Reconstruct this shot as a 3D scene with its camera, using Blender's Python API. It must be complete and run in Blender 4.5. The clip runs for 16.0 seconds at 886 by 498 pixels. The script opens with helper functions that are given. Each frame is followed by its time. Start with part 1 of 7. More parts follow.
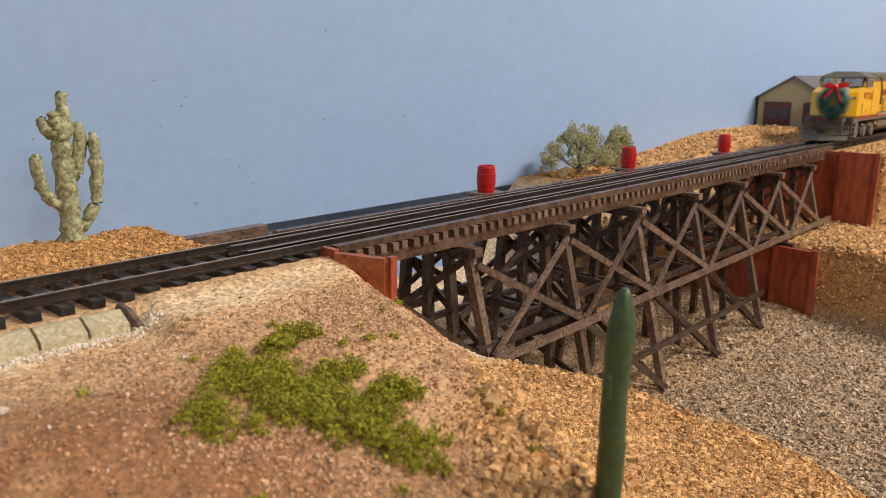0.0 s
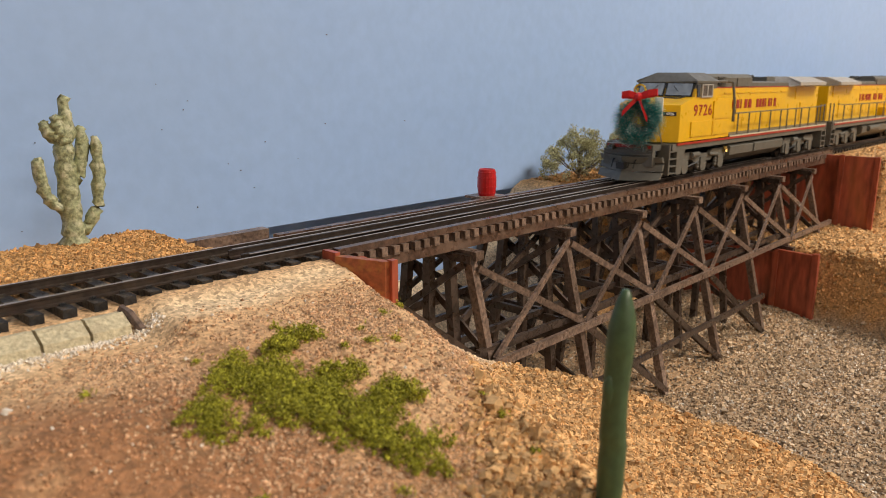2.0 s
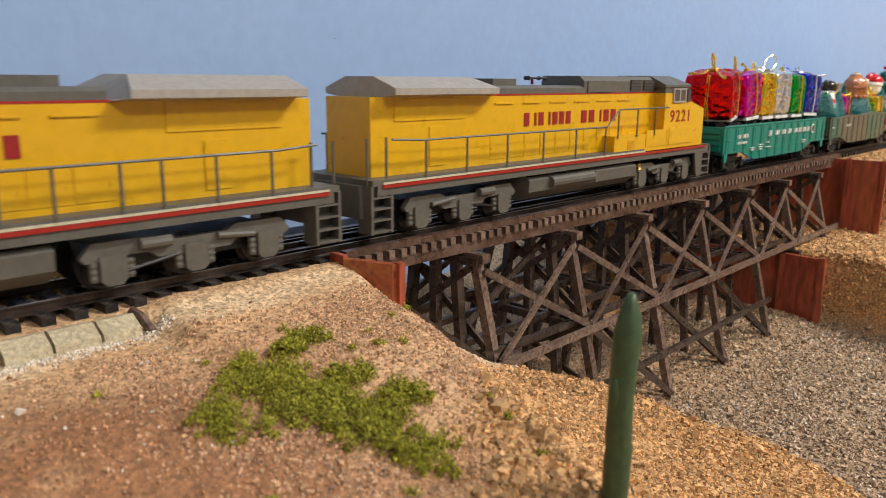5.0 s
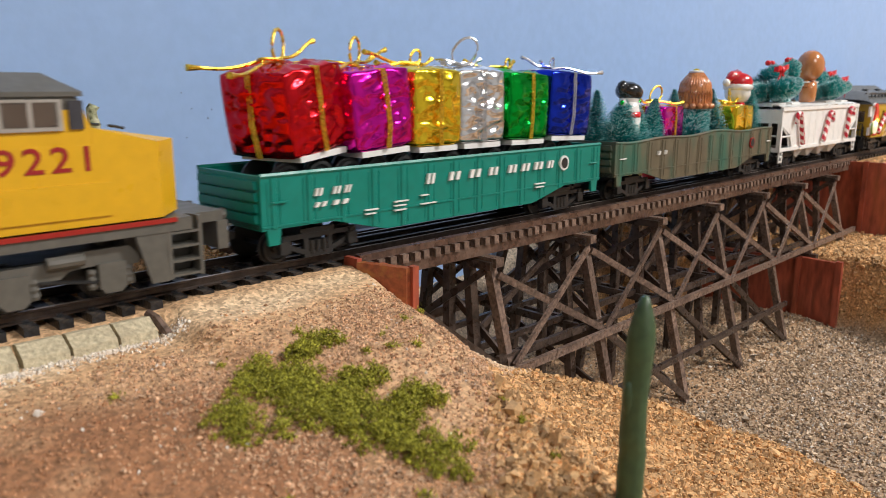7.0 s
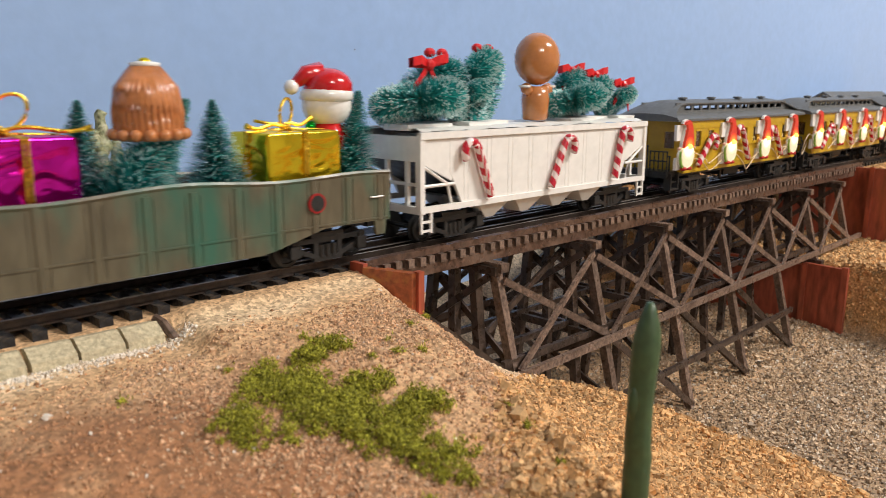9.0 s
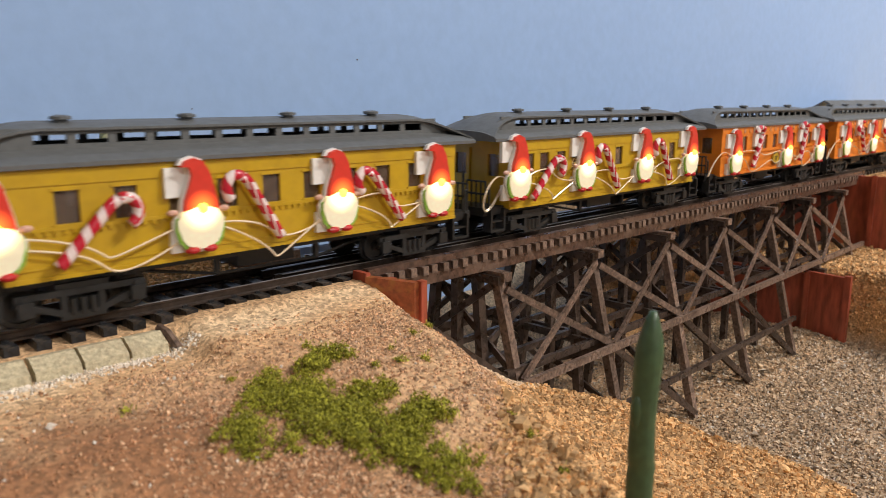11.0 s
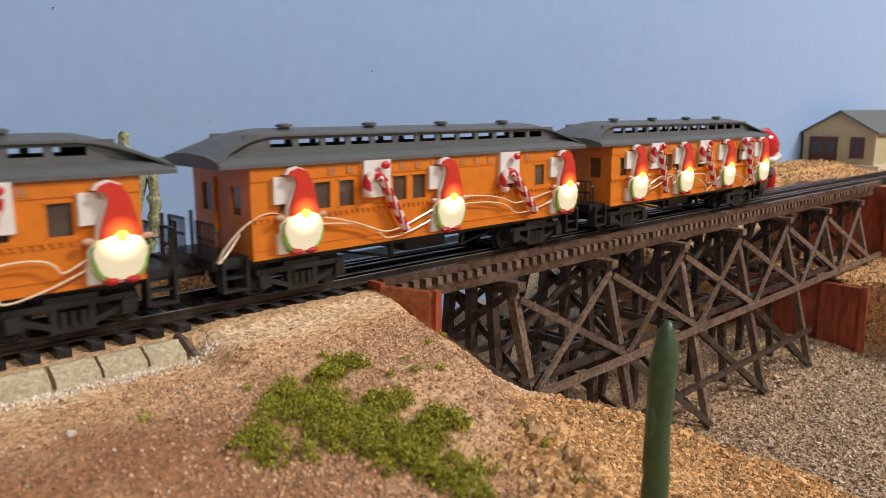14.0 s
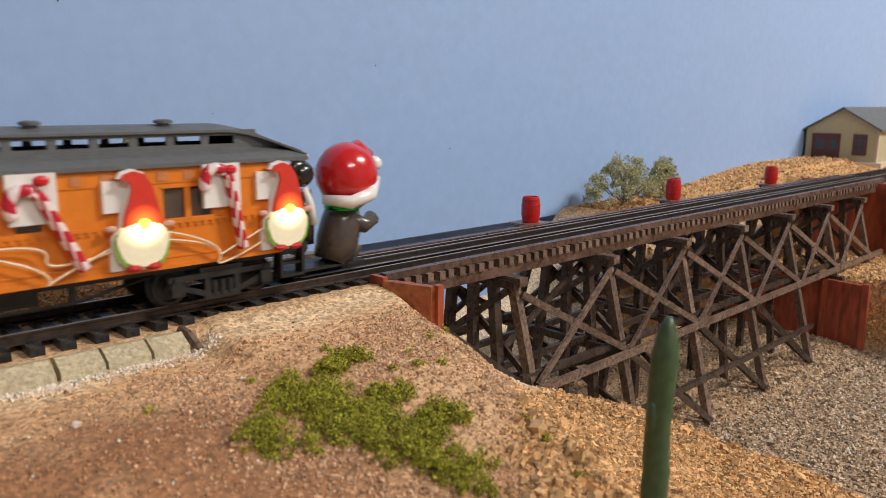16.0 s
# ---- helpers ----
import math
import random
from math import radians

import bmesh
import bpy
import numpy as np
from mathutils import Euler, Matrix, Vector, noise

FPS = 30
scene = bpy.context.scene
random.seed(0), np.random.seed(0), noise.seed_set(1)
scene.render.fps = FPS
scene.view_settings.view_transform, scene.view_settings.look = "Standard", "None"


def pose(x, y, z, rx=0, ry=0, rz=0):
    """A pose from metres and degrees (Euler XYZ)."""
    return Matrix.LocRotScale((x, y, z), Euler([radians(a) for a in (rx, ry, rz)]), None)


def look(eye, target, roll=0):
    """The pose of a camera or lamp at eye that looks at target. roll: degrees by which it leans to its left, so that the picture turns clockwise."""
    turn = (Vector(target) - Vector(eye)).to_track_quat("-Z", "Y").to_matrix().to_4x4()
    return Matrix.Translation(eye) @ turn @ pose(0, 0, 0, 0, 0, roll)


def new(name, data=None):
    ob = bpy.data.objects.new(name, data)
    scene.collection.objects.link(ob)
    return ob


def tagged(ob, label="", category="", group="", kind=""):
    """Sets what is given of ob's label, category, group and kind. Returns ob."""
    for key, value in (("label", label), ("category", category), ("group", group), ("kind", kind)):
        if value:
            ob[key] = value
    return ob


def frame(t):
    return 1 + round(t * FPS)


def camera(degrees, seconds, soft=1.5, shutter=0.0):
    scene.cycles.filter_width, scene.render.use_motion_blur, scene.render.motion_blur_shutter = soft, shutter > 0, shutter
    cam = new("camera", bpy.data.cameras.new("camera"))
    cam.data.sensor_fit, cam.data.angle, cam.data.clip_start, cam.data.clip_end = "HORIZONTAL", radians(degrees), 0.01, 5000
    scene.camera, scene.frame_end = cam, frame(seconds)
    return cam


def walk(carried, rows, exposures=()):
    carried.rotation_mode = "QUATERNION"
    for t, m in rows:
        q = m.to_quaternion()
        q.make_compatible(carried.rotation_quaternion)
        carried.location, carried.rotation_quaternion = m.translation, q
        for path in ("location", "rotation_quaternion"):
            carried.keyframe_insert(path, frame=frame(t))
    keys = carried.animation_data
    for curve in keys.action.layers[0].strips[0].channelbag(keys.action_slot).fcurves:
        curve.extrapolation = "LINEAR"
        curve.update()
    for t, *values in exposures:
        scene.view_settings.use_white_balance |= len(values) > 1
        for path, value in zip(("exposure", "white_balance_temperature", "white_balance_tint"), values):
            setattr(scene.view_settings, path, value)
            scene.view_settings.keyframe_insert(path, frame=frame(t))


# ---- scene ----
# The world is in metres; the models are drawn in millimetres and scaled by MM.
MM = 0.001
SPEED = 147.6  # mm/s, train towards -x

cam = camera(60.5, 16.0, 0.7, 0.2)
cam.data.dof.use_dof = True
cam.data.dof.focus_distance = 0.26
cam.data.dof.aperture_fstop = 32.0
walk(cam, rows=[
    (0.0, look((-0.13926, -0.19169, 0.05067), (0.07390, 0.00811, -0.01745), 0.360)),
    (0.5, look((-0.13911, -0.19144, 0.05059), (0.07439, 0.00818, -0.01699), 0.414)),
    (1.0, look((-0.13967, -0.19159, 0.05042), (0.07412, 0.00780, -0.01692), 0.415)),
    (1.5, look((-0.13995, -0.19194, 0.05037), (0.07363, 0.00780, -0.01658), 0.396)),
    (2.0, look((-0.13985, -0.19209, 0.05039), (0.07345, 0.00813, -0.01606), 0.314)),
    (2.5, look((-0.13989, -0.19228, 0.05042), (0.07315, 0.00820, -0.01607), 0.422)),
    (3.0, look((-0.14041, -0.19247, 0.05050), (0.07260, 0.00807, -0.01589), 0.432)),
    (3.5, look((-0.14044, -0.19272, 0.05039), (0.07224, 0.00843, -0.01523), 0.442)),
    (4.0, look((-0.14068, -0.19266, 0.05067), (0.07182, 0.00872, -0.01482), 0.422)),
    (6.5, look((-0.14130, -0.19314, 0.05094), (0.06820, 0.01165, -0.01364), 0.210)),
    (7.0, look((-0.14140, -0.19321, 0.05084), (0.06692, 0.01297, -0.01313), 0.114)),
    (7.5, look((-0.14206, -0.19359, 0.05098), (0.06528, 0.01357, -0.01300), 0.175)),
    (8.0, look((-0.14218, -0.19346, 0.05100), (0.06578, 0.01329, -0.01231), 0.283)),
    (8.5, look((-0.14193, -0.19350, 0.05114), (0.06591, 0.01364, -0.01124), 0.143)),
    (9.0, look((-0.14202, -0.19353, 0.05112), (0.06523, 0.01431, -0.01091), 0.156)),
    (11.5, look((-0.14273, -0.19403, 0.05131), (0.06403, 0.01557, -0.00628), 0.063)),
    (12.0, look((-0.14340, -0.19437, 0.05152), (0.06112, 0.01750, -0.00573), 0.060)),
    (12.5, look((-0.14332, -0.19452, 0.05141), (0.06074, 0.01819, -0.00439), -0.062)),
    (13.0, look((-0.14359, -0.19464, 0.05160), (0.06028, 0.01832, -0.00397), 0.020)),
    (13.5, look((-0.14339, -0.19465, 0.05165), (0.06015, 0.01871, -0.00361), -0.026)),
    (14.0, look((-0.14351, -0.19443, 0.05149), (0.06034, 0.01879, -0.00314), -0.079)),
    (14.5, look((-0.14344, -0.19449, 0.05154), (0.06058, 0.01865, -0.00274), -0.194)),
    (15.0, look((-0.14415, -0.19482, 0.05163), (0.06003, 0.01806, -0.00308), 0.037)),
    (15.5, look((-0.14438, -0.19488, 0.05171), (0.05936, 0.01808, -0.00432), 0.220)),
    (16.0, look((-0.14428, -0.19483, 0.05172), (0.05885, 0.01851, -0.00505), 0.253)),
], exposures=[(0.0, -0.37, 6900, 10), (3.5, -0.36, 6900, 10), (4.2, -0.38, 6650, 10), (6.5, -0.27, 6050, 10), (7.5, -0.32, 6050, 10), (8.5, -0.26, 6250, 10), (9.0, -0.24, 6350, 10), (12.0, -0.43, 6250, 10), (16.0, -0.46, 6250, 10)])

# ---- light ----
world = bpy.data.worlds.new("room_air")
scene.world = world
world.use_nodes = True
world.node_tree.nodes["Background"].inputs[0].default_value = (0.80, 0.88, 1.0, 1)
world.node_tree.nodes["Background"].inputs[1].default_value = 0.10


def area_lamp(name, at, aim, sx, sy, watts, colour):
    d = bpy.data.lights.new(name, "AREA")
    d.shape, d.size, d.size_y, d.energy, d.color = "RECTANGLE", sx, sy, watts, colour
    o = new(name, d)
    o.matrix_basis = look(at, aim)
    return o


# main lamp under the ceiling, to the right of the layout
area_lamp("room_light", (1.05, -1.05, 1.30), (1.05, -1.05, 0), 0.7, 0.22, 64, (1.0, 0.93, 0.845))
# added fill without a fixture, aimed low to brighten the trestle
area_lamp("room_light", (-0.35, -1.75, 1.20), (0.05, 0.0, 0.0), 0.7, 0.22, 17, (1.0, 0.93, 0.845))

# ---- materials ----


def material(name, colour, rough=0.6, metal=0.0, vary=0.12, grain=1.5, bump=0.15, stain=0.0, stain_colour=(0.1, 0.07, 0.05),
             stain_size=12.0, per_piece=0.0, island=0.0, coat=0.0, emit=None, emit_power=0.0, stretch=(1, 1, 1), transmission=0.0, fine=0.0):
    """A procedural surface. grain and stain_size are in millimetres; vary changes the lightness, stain mixes in a second colour."""
    m = bpy.data.materials.new(name)
    m.use_nodes = True
    nt = m.node_tree
    n, l = nt.nodes, nt.links
    b = n["Principled BSDF"]
    tc = n.new("ShaderNodeTexCoord")
    mp = n.new("ShaderNodeMapping")
    mp.inputs["Scale"].default_value = stretch
    l.new(tc.outputs["Object"], mp.inputs["Vector"])

    def tex(size, detail=4.0):
        t = n.new("ShaderNodeTexNoise")
        t.inputs["Scale"].default_value = 1000.0 / size
        t.inputs["Detail"].default_value = detail
        l.new(mp.outputs[0], t.inputs["Vector"])
        return t

    def ramp(t, lo, hi):
        r = n.new("ShaderNodeMapRange")
        r.inputs[1].default_value, r.inputs[2].default_value = lo, hi
        l.new(t.outputs[0], r.inputs[0])
        return r

    g = tex(grain)
    hsv = n.new("ShaderNodeHueSaturation")
    hsv.inputs["Color"].default_value = (*colour, 1)
    v = ramp(g, 0.3, 0.7)
    v.inputs[3].default_value, v.inputs[4].default_value = 1 - vary, 1 + vary
    value = v.outputs[0]
    if per_piece or island:
        if per_piece:
            src = n.new("ShaderNodeObjectInfo").outputs["Random"]
        else:
            src = n.new("ShaderNodeNewGeometry").outputs["Random Per Island"]
        r2 = n.new("ShaderNodeMapRange")
        amount = per_piece or island
        r2.inputs[3].default_value, r2.inputs[4].default_value = 1 - amount, 1 + amount
        l.new(src, r2.inputs[0])
        mul = n.new("ShaderNodeMath")
        mul.operation = "MULTIPLY"
        l.new(value, mul.inputs[0])
        l.new(r2.outputs[0], mul.inputs[1])
        value = mul.outputs[0]
    l.new(value, hsv.inputs["Value"])
    col = hsv.outputs[0]
    if stain:
        s = ramp(tex(stain_size, 6.0), 0.50, 0.68)
        s.inputs[4].default_value = stain
        mix = n.new("ShaderNodeMix")
        mix.data_type = "RGBA"
        l.new(s.outputs[0], mix.inputs["Factor"])
        l.new(col, mix.inputs["A"])
        mix.inputs["B"].default_value = (*stain_colour, 1)
        col = mix.outputs["Result"]
    l.new(col, b.inputs["Base Color"])
    rr = ramp(tex(stain_size * 0.5), 0.3, 0.7)
    rr.inputs[3].default_value, rr.inputs[4].default_value = max(0.03, rough - 0.08), min(1, rough + 0.08)
    l.new(rr.outputs[0], b.inputs["Roughness"])
    b.inputs["Metallic"].default_value = metal
    b.inputs["Coat Weight"].default_value = coat
    b.inputs["Transmission Weight"].default_value = transmission
    if bump:
        bn = n.new("ShaderNodeBump")
        bn.inputs["Strength"].default_value = bump
        bn.inputs["Distance"].default_value = 0.0004
        l.new(g.outputs[0], bn.inputs["Height"])
        l.new(bn.outputs[0], b.inputs["Normal"])
    if emit:
        b.inputs["Emission Color"].default_value = (*emit, 1)
        b.inputs["Emission Strength"].default_value = emit_power
    return m


def ground_material():
    """Sand that turns from pale tan through red-brown to ochre over the layout, with dark and pale specks."""
    m = material("sandy_ground", (0.46, 0.25, 0.115), 0.95, vary=0.3, grain=1.0, bump=1.0)
    nt = m.node_tree
    n, l = nt.nodes, nt.links
    b = n["Principled BSDF"]
    old = b.inputs["Base Color"].links[0].from_socket
    at = n.new("ShaderNodeAttribute")
    at.attribute_name = "soil"
    mul = n.new("ShaderNodeMix")
    mul.data_type, mul.blend_type = "RGBA", "MIX"
    mul.inputs["Factor"].default_value = 0.78
    l.new(old, mul.inputs["A"])
    tc = n.new("ShaderNodeTexCoord")
    vo = n.new("ShaderNodeTexVoronoi")
    vo.inputs["Scale"].default_value = 1150
    l.new(tc.outputs["Object"], vo.inputs["Vector"])
    hs = n.new("ShaderNodeHueSaturation")
    l.new(at.outputs["Color"], hs.inputs["Color"])
    mr = n.new("ShaderNodeMapRange")
    mr.inputs[3].default_value, mr.inputs[4].default_value = 0.48, 1.5
    sp = n.new("ShaderNodeSeparateColor")
    l.new(vo.outputs["Color"], sp.inputs[0])
    l.new(sp.outputs[0], mr.inputs[0])
    l.new(mr.outputs[0], hs.inputs["Value"])
    l.new(hs.outputs[0], mul.inputs["B"])
    l.new(mul.outputs["Result"], b.inputs["Base Color"])
    return m


def striped_material():
    """Red and white slanting stripes of a candy cane."""
    m = material("candy_stripes", (0.8, 0.8, 0.78), 0.25, coat=0.4, vary=0.03, bump=0)
    nt = m.node_tree
    n, l = nt.nodes, nt.links
    b = n["Principled BSDF"]
    at = n.new("ShaderNodeAttribute")
    at.attribute_name = "along"
    w = n.new("ShaderNodeMath")
    w.operation = "FRACT"
    l.new(at.outputs["Fac"], w.inputs[0])
    c = n.new("ShaderNodeMath")
    c.operation = "GREATER_THAN"
    c.inputs[1].default_value = 0.45
    l.new(w.outputs[0], c.inputs[0])
    mix = n.new("ShaderNodeMix")
    mix.data_type = "RGBA"
    l.new(c.outputs[0], mix.inputs["Factor"])
    mix.inputs["A"].default_value = (0.80, 0.66, 0.64, 1)
    mix.inputs["B"].default_value = (0.50, 0.010, 0.03, 1)
    l.new(mix.outputs["Result"], b.inputs["Base Color"])
    return m


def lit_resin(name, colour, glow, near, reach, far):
    """Resin with the gnome's nose bulb glow painted in as emission, fading with distance."""
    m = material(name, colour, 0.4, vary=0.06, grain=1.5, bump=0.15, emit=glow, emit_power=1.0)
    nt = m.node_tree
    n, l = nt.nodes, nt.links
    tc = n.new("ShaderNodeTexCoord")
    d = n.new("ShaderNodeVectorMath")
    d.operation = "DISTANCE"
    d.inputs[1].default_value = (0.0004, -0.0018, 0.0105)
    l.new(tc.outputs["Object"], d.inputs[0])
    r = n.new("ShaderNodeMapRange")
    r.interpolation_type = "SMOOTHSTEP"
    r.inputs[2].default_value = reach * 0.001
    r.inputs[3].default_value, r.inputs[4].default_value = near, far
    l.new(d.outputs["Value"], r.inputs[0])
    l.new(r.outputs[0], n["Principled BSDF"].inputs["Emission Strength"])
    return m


def wall_material():
    m = material("blue_wall_paint", (0.305, 0.445, 0.715), 0.55, vary=0.035, grain=6, bump=0.25, stain=0.12, stain_colour=(0.30, 0.40, 0.56), stain_size=70)
    return m


M = {}
M["wall"] = wall_material()
M["room"] = material("white_room_paint", (0.50, 0.48, 0.45), 0.8, grain=30, vary=0.04)
M["floor"] = material("grey_floor", (0.3, 0.28, 0.26), 0.7, grain=40)
M["ground"] = ground_material()
M["ochre_grain"] = material("ochre_gravel", (0.56, 0.31, 0.118), 0.85, island=0.5, vary=0.15, grain=0.8, bump=0.2)
M["bank_grain"] = material("sandy_ochre_gravel", (0.60, 0.365, 0.165), 0.85, island=0.5, vary=0.2, grain=0.8, bump=0.3)
M["crust_grain"] = material("pale_crust", (0.76, 0.58, 0.40), 0.9, island=0.3, vary=0.15, grain=0.6, bump=0.2)
M["red_grain"] = material("red_brown_grit", (0.52, 0.28, 0.145), 0.9, island=0.5, vary=0.15, grain=0.6, bump=0.2)
M["creek_grain"] = material("grey_creek_gravel", (0.47, 0.345, 0.225), 0.45, island=0.65, vary=0.2, grain=0.8, bump=0.2)
M["pink_grain"] = material("pinkish_grit", (0.60, 0.385, 0.23), 0.9, island=0.5, vary=0.15, grain=0.6, bump=0.2)
M["pale_grain"] = material("white_quartz_gravel", (0.80, 0.72, 0.62), 0.3, island=0.25, vary=0.1, grain=0.8)
M["moss"] = material("green_ground_foam", (0.33, 0.315, 0.03), 0.95, island=0.6, vary=0.3, grain=0.7, bump=0.6)
# the pale stain patches paint glossy highlights into the dark timber
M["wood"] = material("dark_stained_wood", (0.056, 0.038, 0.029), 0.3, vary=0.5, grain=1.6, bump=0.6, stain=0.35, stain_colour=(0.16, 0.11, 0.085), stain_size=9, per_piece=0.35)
# weathered timber; also paints the trestle's near face as lit
M["wood_grey"] = material("weathered_lit_wood", (0.165, 0.112, 0.085), 0.32, vary=0.6, grain=1.4, bump=0.6, stain=0.5, stain_colour=(0.05, 0.03, 0.025), stain_size=7, per_piece=0.3)
M["stringer"] = material("brown_bridge_timber", (0.085, 0.048, 0.034), 0.3, vary=0.5, grain=1.6, bump=0.5, stain=0.4, stain_colour=(0.24, 0.16, 0.115), stain_size=12)
M["tie"] = material("black_plastic_tie", (0.018, 0.018, 0.02), 0.34, vary=0.5, grain=1.2, bump=0.7, stain=0.55, stain_colour=(0.26, 0.20, 0.14), stain_size=3.2, per_piece=0.3)
M["rail"] = material("weathered_rail", (0.07, 0.052, 0.042), 0.42, 0.6, vary=0.3, grain=2, bump=0.15, stain=0.5, stain_colour=(0.05, 0.03, 0.025), stain_size=10)
M["railhead"] = material("polished_rail_head", (0.50, 0.42, 0.37), 0.34, 0.6, vary=0.2, grain=4, bump=0.05, stain=0.4, stain_colour=(0.2, 0.16, 0.13), stain_size=12)
M["redwood"] = material("red_brown_abutment_board", (0.31, 0.066, 0.034), 0.42, vary=0.4, grain=3, bump=0.35, stretch=(1, 1, 0.25), stain=0.45, stain_colour=(0.36, 0.11, 0.03), stain_size=14)
M["orangewood"] = material("orange_brown_board", (0.27, 0.07, 0.026), 0.42, vary=0.35, grain=2, bump=0.5, stain=0.9, stain_colour=(0.45, 0.19, 0.045), stain_size=6)
M["plaster"] = material("pale_plaster_block", (0.52, 0.45, 0.30), 0.9, vary=0.3, grain=1.0, bump=0.9, stain=0.6, stain_colour=(0.40, 0.33, 0.22), stain_size=6)
M["cactus"] = material("dusty_cactus_paint", (0.31, 0.32, 0.175), 0.55, vary=0.5, grain=1.3, bump=1.0, stain=0.65, stain_colour=(0.62, 0.57, 0.40), stain_size=2.6)
M["cactus_dark"] = material("dark_green_cactus", (0.045, 0.085, 0.035), 0.5, vary=0.2, grain=2, bump=0.3, stain=0.3, stain_colour=(0.09, 0.13, 0.05), stain_size=6)
M["red_paint"] = material("red_barrel_paint", (0.50, 0.012, 0.012), 0.38, vary=0.12, grain=2, bump=0.1)
M["leaf"] = material("olive_leaf_foam", (0.44, 0.42, 0.23), 0.95, island=0.4, vary=0.3, grain=1, bump=0.5)
M["twig"] = material("grey_twig", (0.18, 0.14, 0.09), 0.9, vary=0.3, grain=1)
M["yellow"] = material("locomotive_yellow", (0.70, 0.395, 0.006), 0.33, vary=0.05, grain=3, bump=0.04)
# opaque pane; the blue wall's reflection is put into its pale colour
M["cab_glass"] = material("pale_reflection_glass", (0.30, 0.35, 0.42), 0.08, vary=0.3, grain=5, bump=0)
M["grey"] = material("dark_olive_grey_paint", (0.112, 0.105, 0.088), 0.48, vary=0.12, grain=2, bump=0.1, stain=0.2, stain_colour=(0.18, 0.17, 0.15), stain_size=10)
M["greyroof"] = material("light_grey_paint", (0.36, 0.33, 0.29), 0.5, vary=0.1, grain=2, bump=0.08)
M["red_line"] = material("red_stripe_paint", (0.34, 0.018, 0.010), 0.4, vary=0.1)
M["letter"] = material("dark_red_lettering", (0.30, 0.012, 0.012), 0.45, vary=0.08)
M["white"] = material("white_paint", (0.80, 0.78, 0.74), 0.4, vary=0.05, grain=3, bump=0.05)
M["cream"] = material("aged_cream_stripe", (0.55, 0.50, 0.36), 0.5, vary=0.15, grain=2, bump=0.05)
M["black"] = material("black_plastic", (0.018, 0.018, 0.018), 0.45, vary=0.25, grain=1.5, bump=0.15)
M["window"] = material("dark_window_glass", (0.05, 0.048, 0.055), 0.06, vary=0.1, bump=0)
M["coach_window"] = material("smoky_coach_glass", (0.50, 0.36, 0.27), 0.08, vary=0.2, grain=3, bump=0, transmission=0.85)
M["pane"] = material("clear_plastic_pane", (0.75, 0.8, 0.85), 0.06, vary=0.03, bump=0, transmission=0.9)
M["steel"] = material("wheel_steel", (0.30, 0.28, 0.26), 0.35, 0.9, vary=0.15)
M["brass"] = material("brass", (0.75, 0.5, 0.16), 0.25, 1.0, vary=0.1, bump=0)
M["teal"] = material("teal_gondola_paint", (0.003, 0.195, 0.148), 0.42, vary=0.08, grain=3, bump=0.05)
M["olive"] = material("weathered_green_gondola_paint", (0.115, 0.098, 0.062), 0.42, vary=0.2, grain=3, bump=0.12, stain=0.85, stain_colour=(0.02, 0.125, 0.085), stain_size=16, stretch=(1, 1, 0.35))
M["olive_gold"] = material("mustard_coach_paint", (0.50, 0.31, 0.010), 0.42, vary=0.08, grain=3, bump=0.05, stain=0.2, stain_colour=(0.35, 0.2, 0.02), stain_size=20)
M["orange"] = material("orange_coach_paint", (0.70, 0.20, 0.012), 0.42, vary=0.07, grain=3, bump=0.05, stain=0.15, stain_colour=(0.5, 0.14, 0.02), stain_size=20)
M["coachroof"] = material("slate_grey_roof", (0.115, 0.118, 0.118), 0.55, vary=0.1, grain=2, bump=0.12)
M["candy"] = striped_material()
M["bristle"] = material("teal_bristle_fir", (0.042, 0.40, 0.38), 0.7, island=0.5, vary=0.2, grain=1, bump=0)
M["frost"] = material("white_frost_tip", (0.62, 0.80, 0.80), 0.8, vary=0.1, bump=0)
M["ribbon"] = material("red_satin_ribbon", (0.62, 0.012, 0.016), 0.35, vary=0.1, grain=1, bump=0.2)
for key, c in {"red": (0.72, 0.012, 0.02), "magenta": (0.74, 0.012, 0.40), "gold": (0.95, 0.68, 0.03), "silver": (0.85, 0.85, 0.86), "green": (0.01, 0.42, 0.035), "blue": (0.015, 0.04, 0.55)}.items():
    M["foil_" + key] = material(key + "_gift_foil", c, 0.17, 0.92, vary=0.06, grain=6, bump=0.04)
M["cord"] = material("gold_tinsel_cord", (0.85, 0.55, 0.05), 0.3, 0.9, vary=0.5, grain=0.7, bump=0.5)
M["hair"] = material("copper_brown_ceramic", (0.52, 0.20, 0.07), 0.25, coat=0.4, vary=0.15, grain=2, bump=0.15)
M["ginger"] = material("glossy_ginger_ceramic", (0.48, 0.185, 0.06), 0.18, coat=0.5, vary=0.06, bump=0.03)
M["ceramic"] = material("white_glazed_ceramic", (0.8, 0.78, 0.74), 0.2, coat=0.5, vary=0.05, bump=0)
M["hat"] = material("red_glazed_ceramic", (0.55, 0.012, 0.015), 0.18, coat=0.5, vary=0.06, bump=0.05)
M["gloss_black"] = material("black_glazed_ceramic", (0.012, 0.011, 0.01), 0.2, coat=0.5, vary=0.1, bump=0)
M["taupe"] = material("dark_taupe_ceramic", (0.07, 0.055, 0.045), 0.3, coat=0.3, vary=0.1, bump=0.05)
M["gnome_hat"] = lit_resin("lit_red_resin_hat", (0.52, 0.014, 0.018), (1.0, 0.16, 0.02), 3.8, 4.9, 0.17)
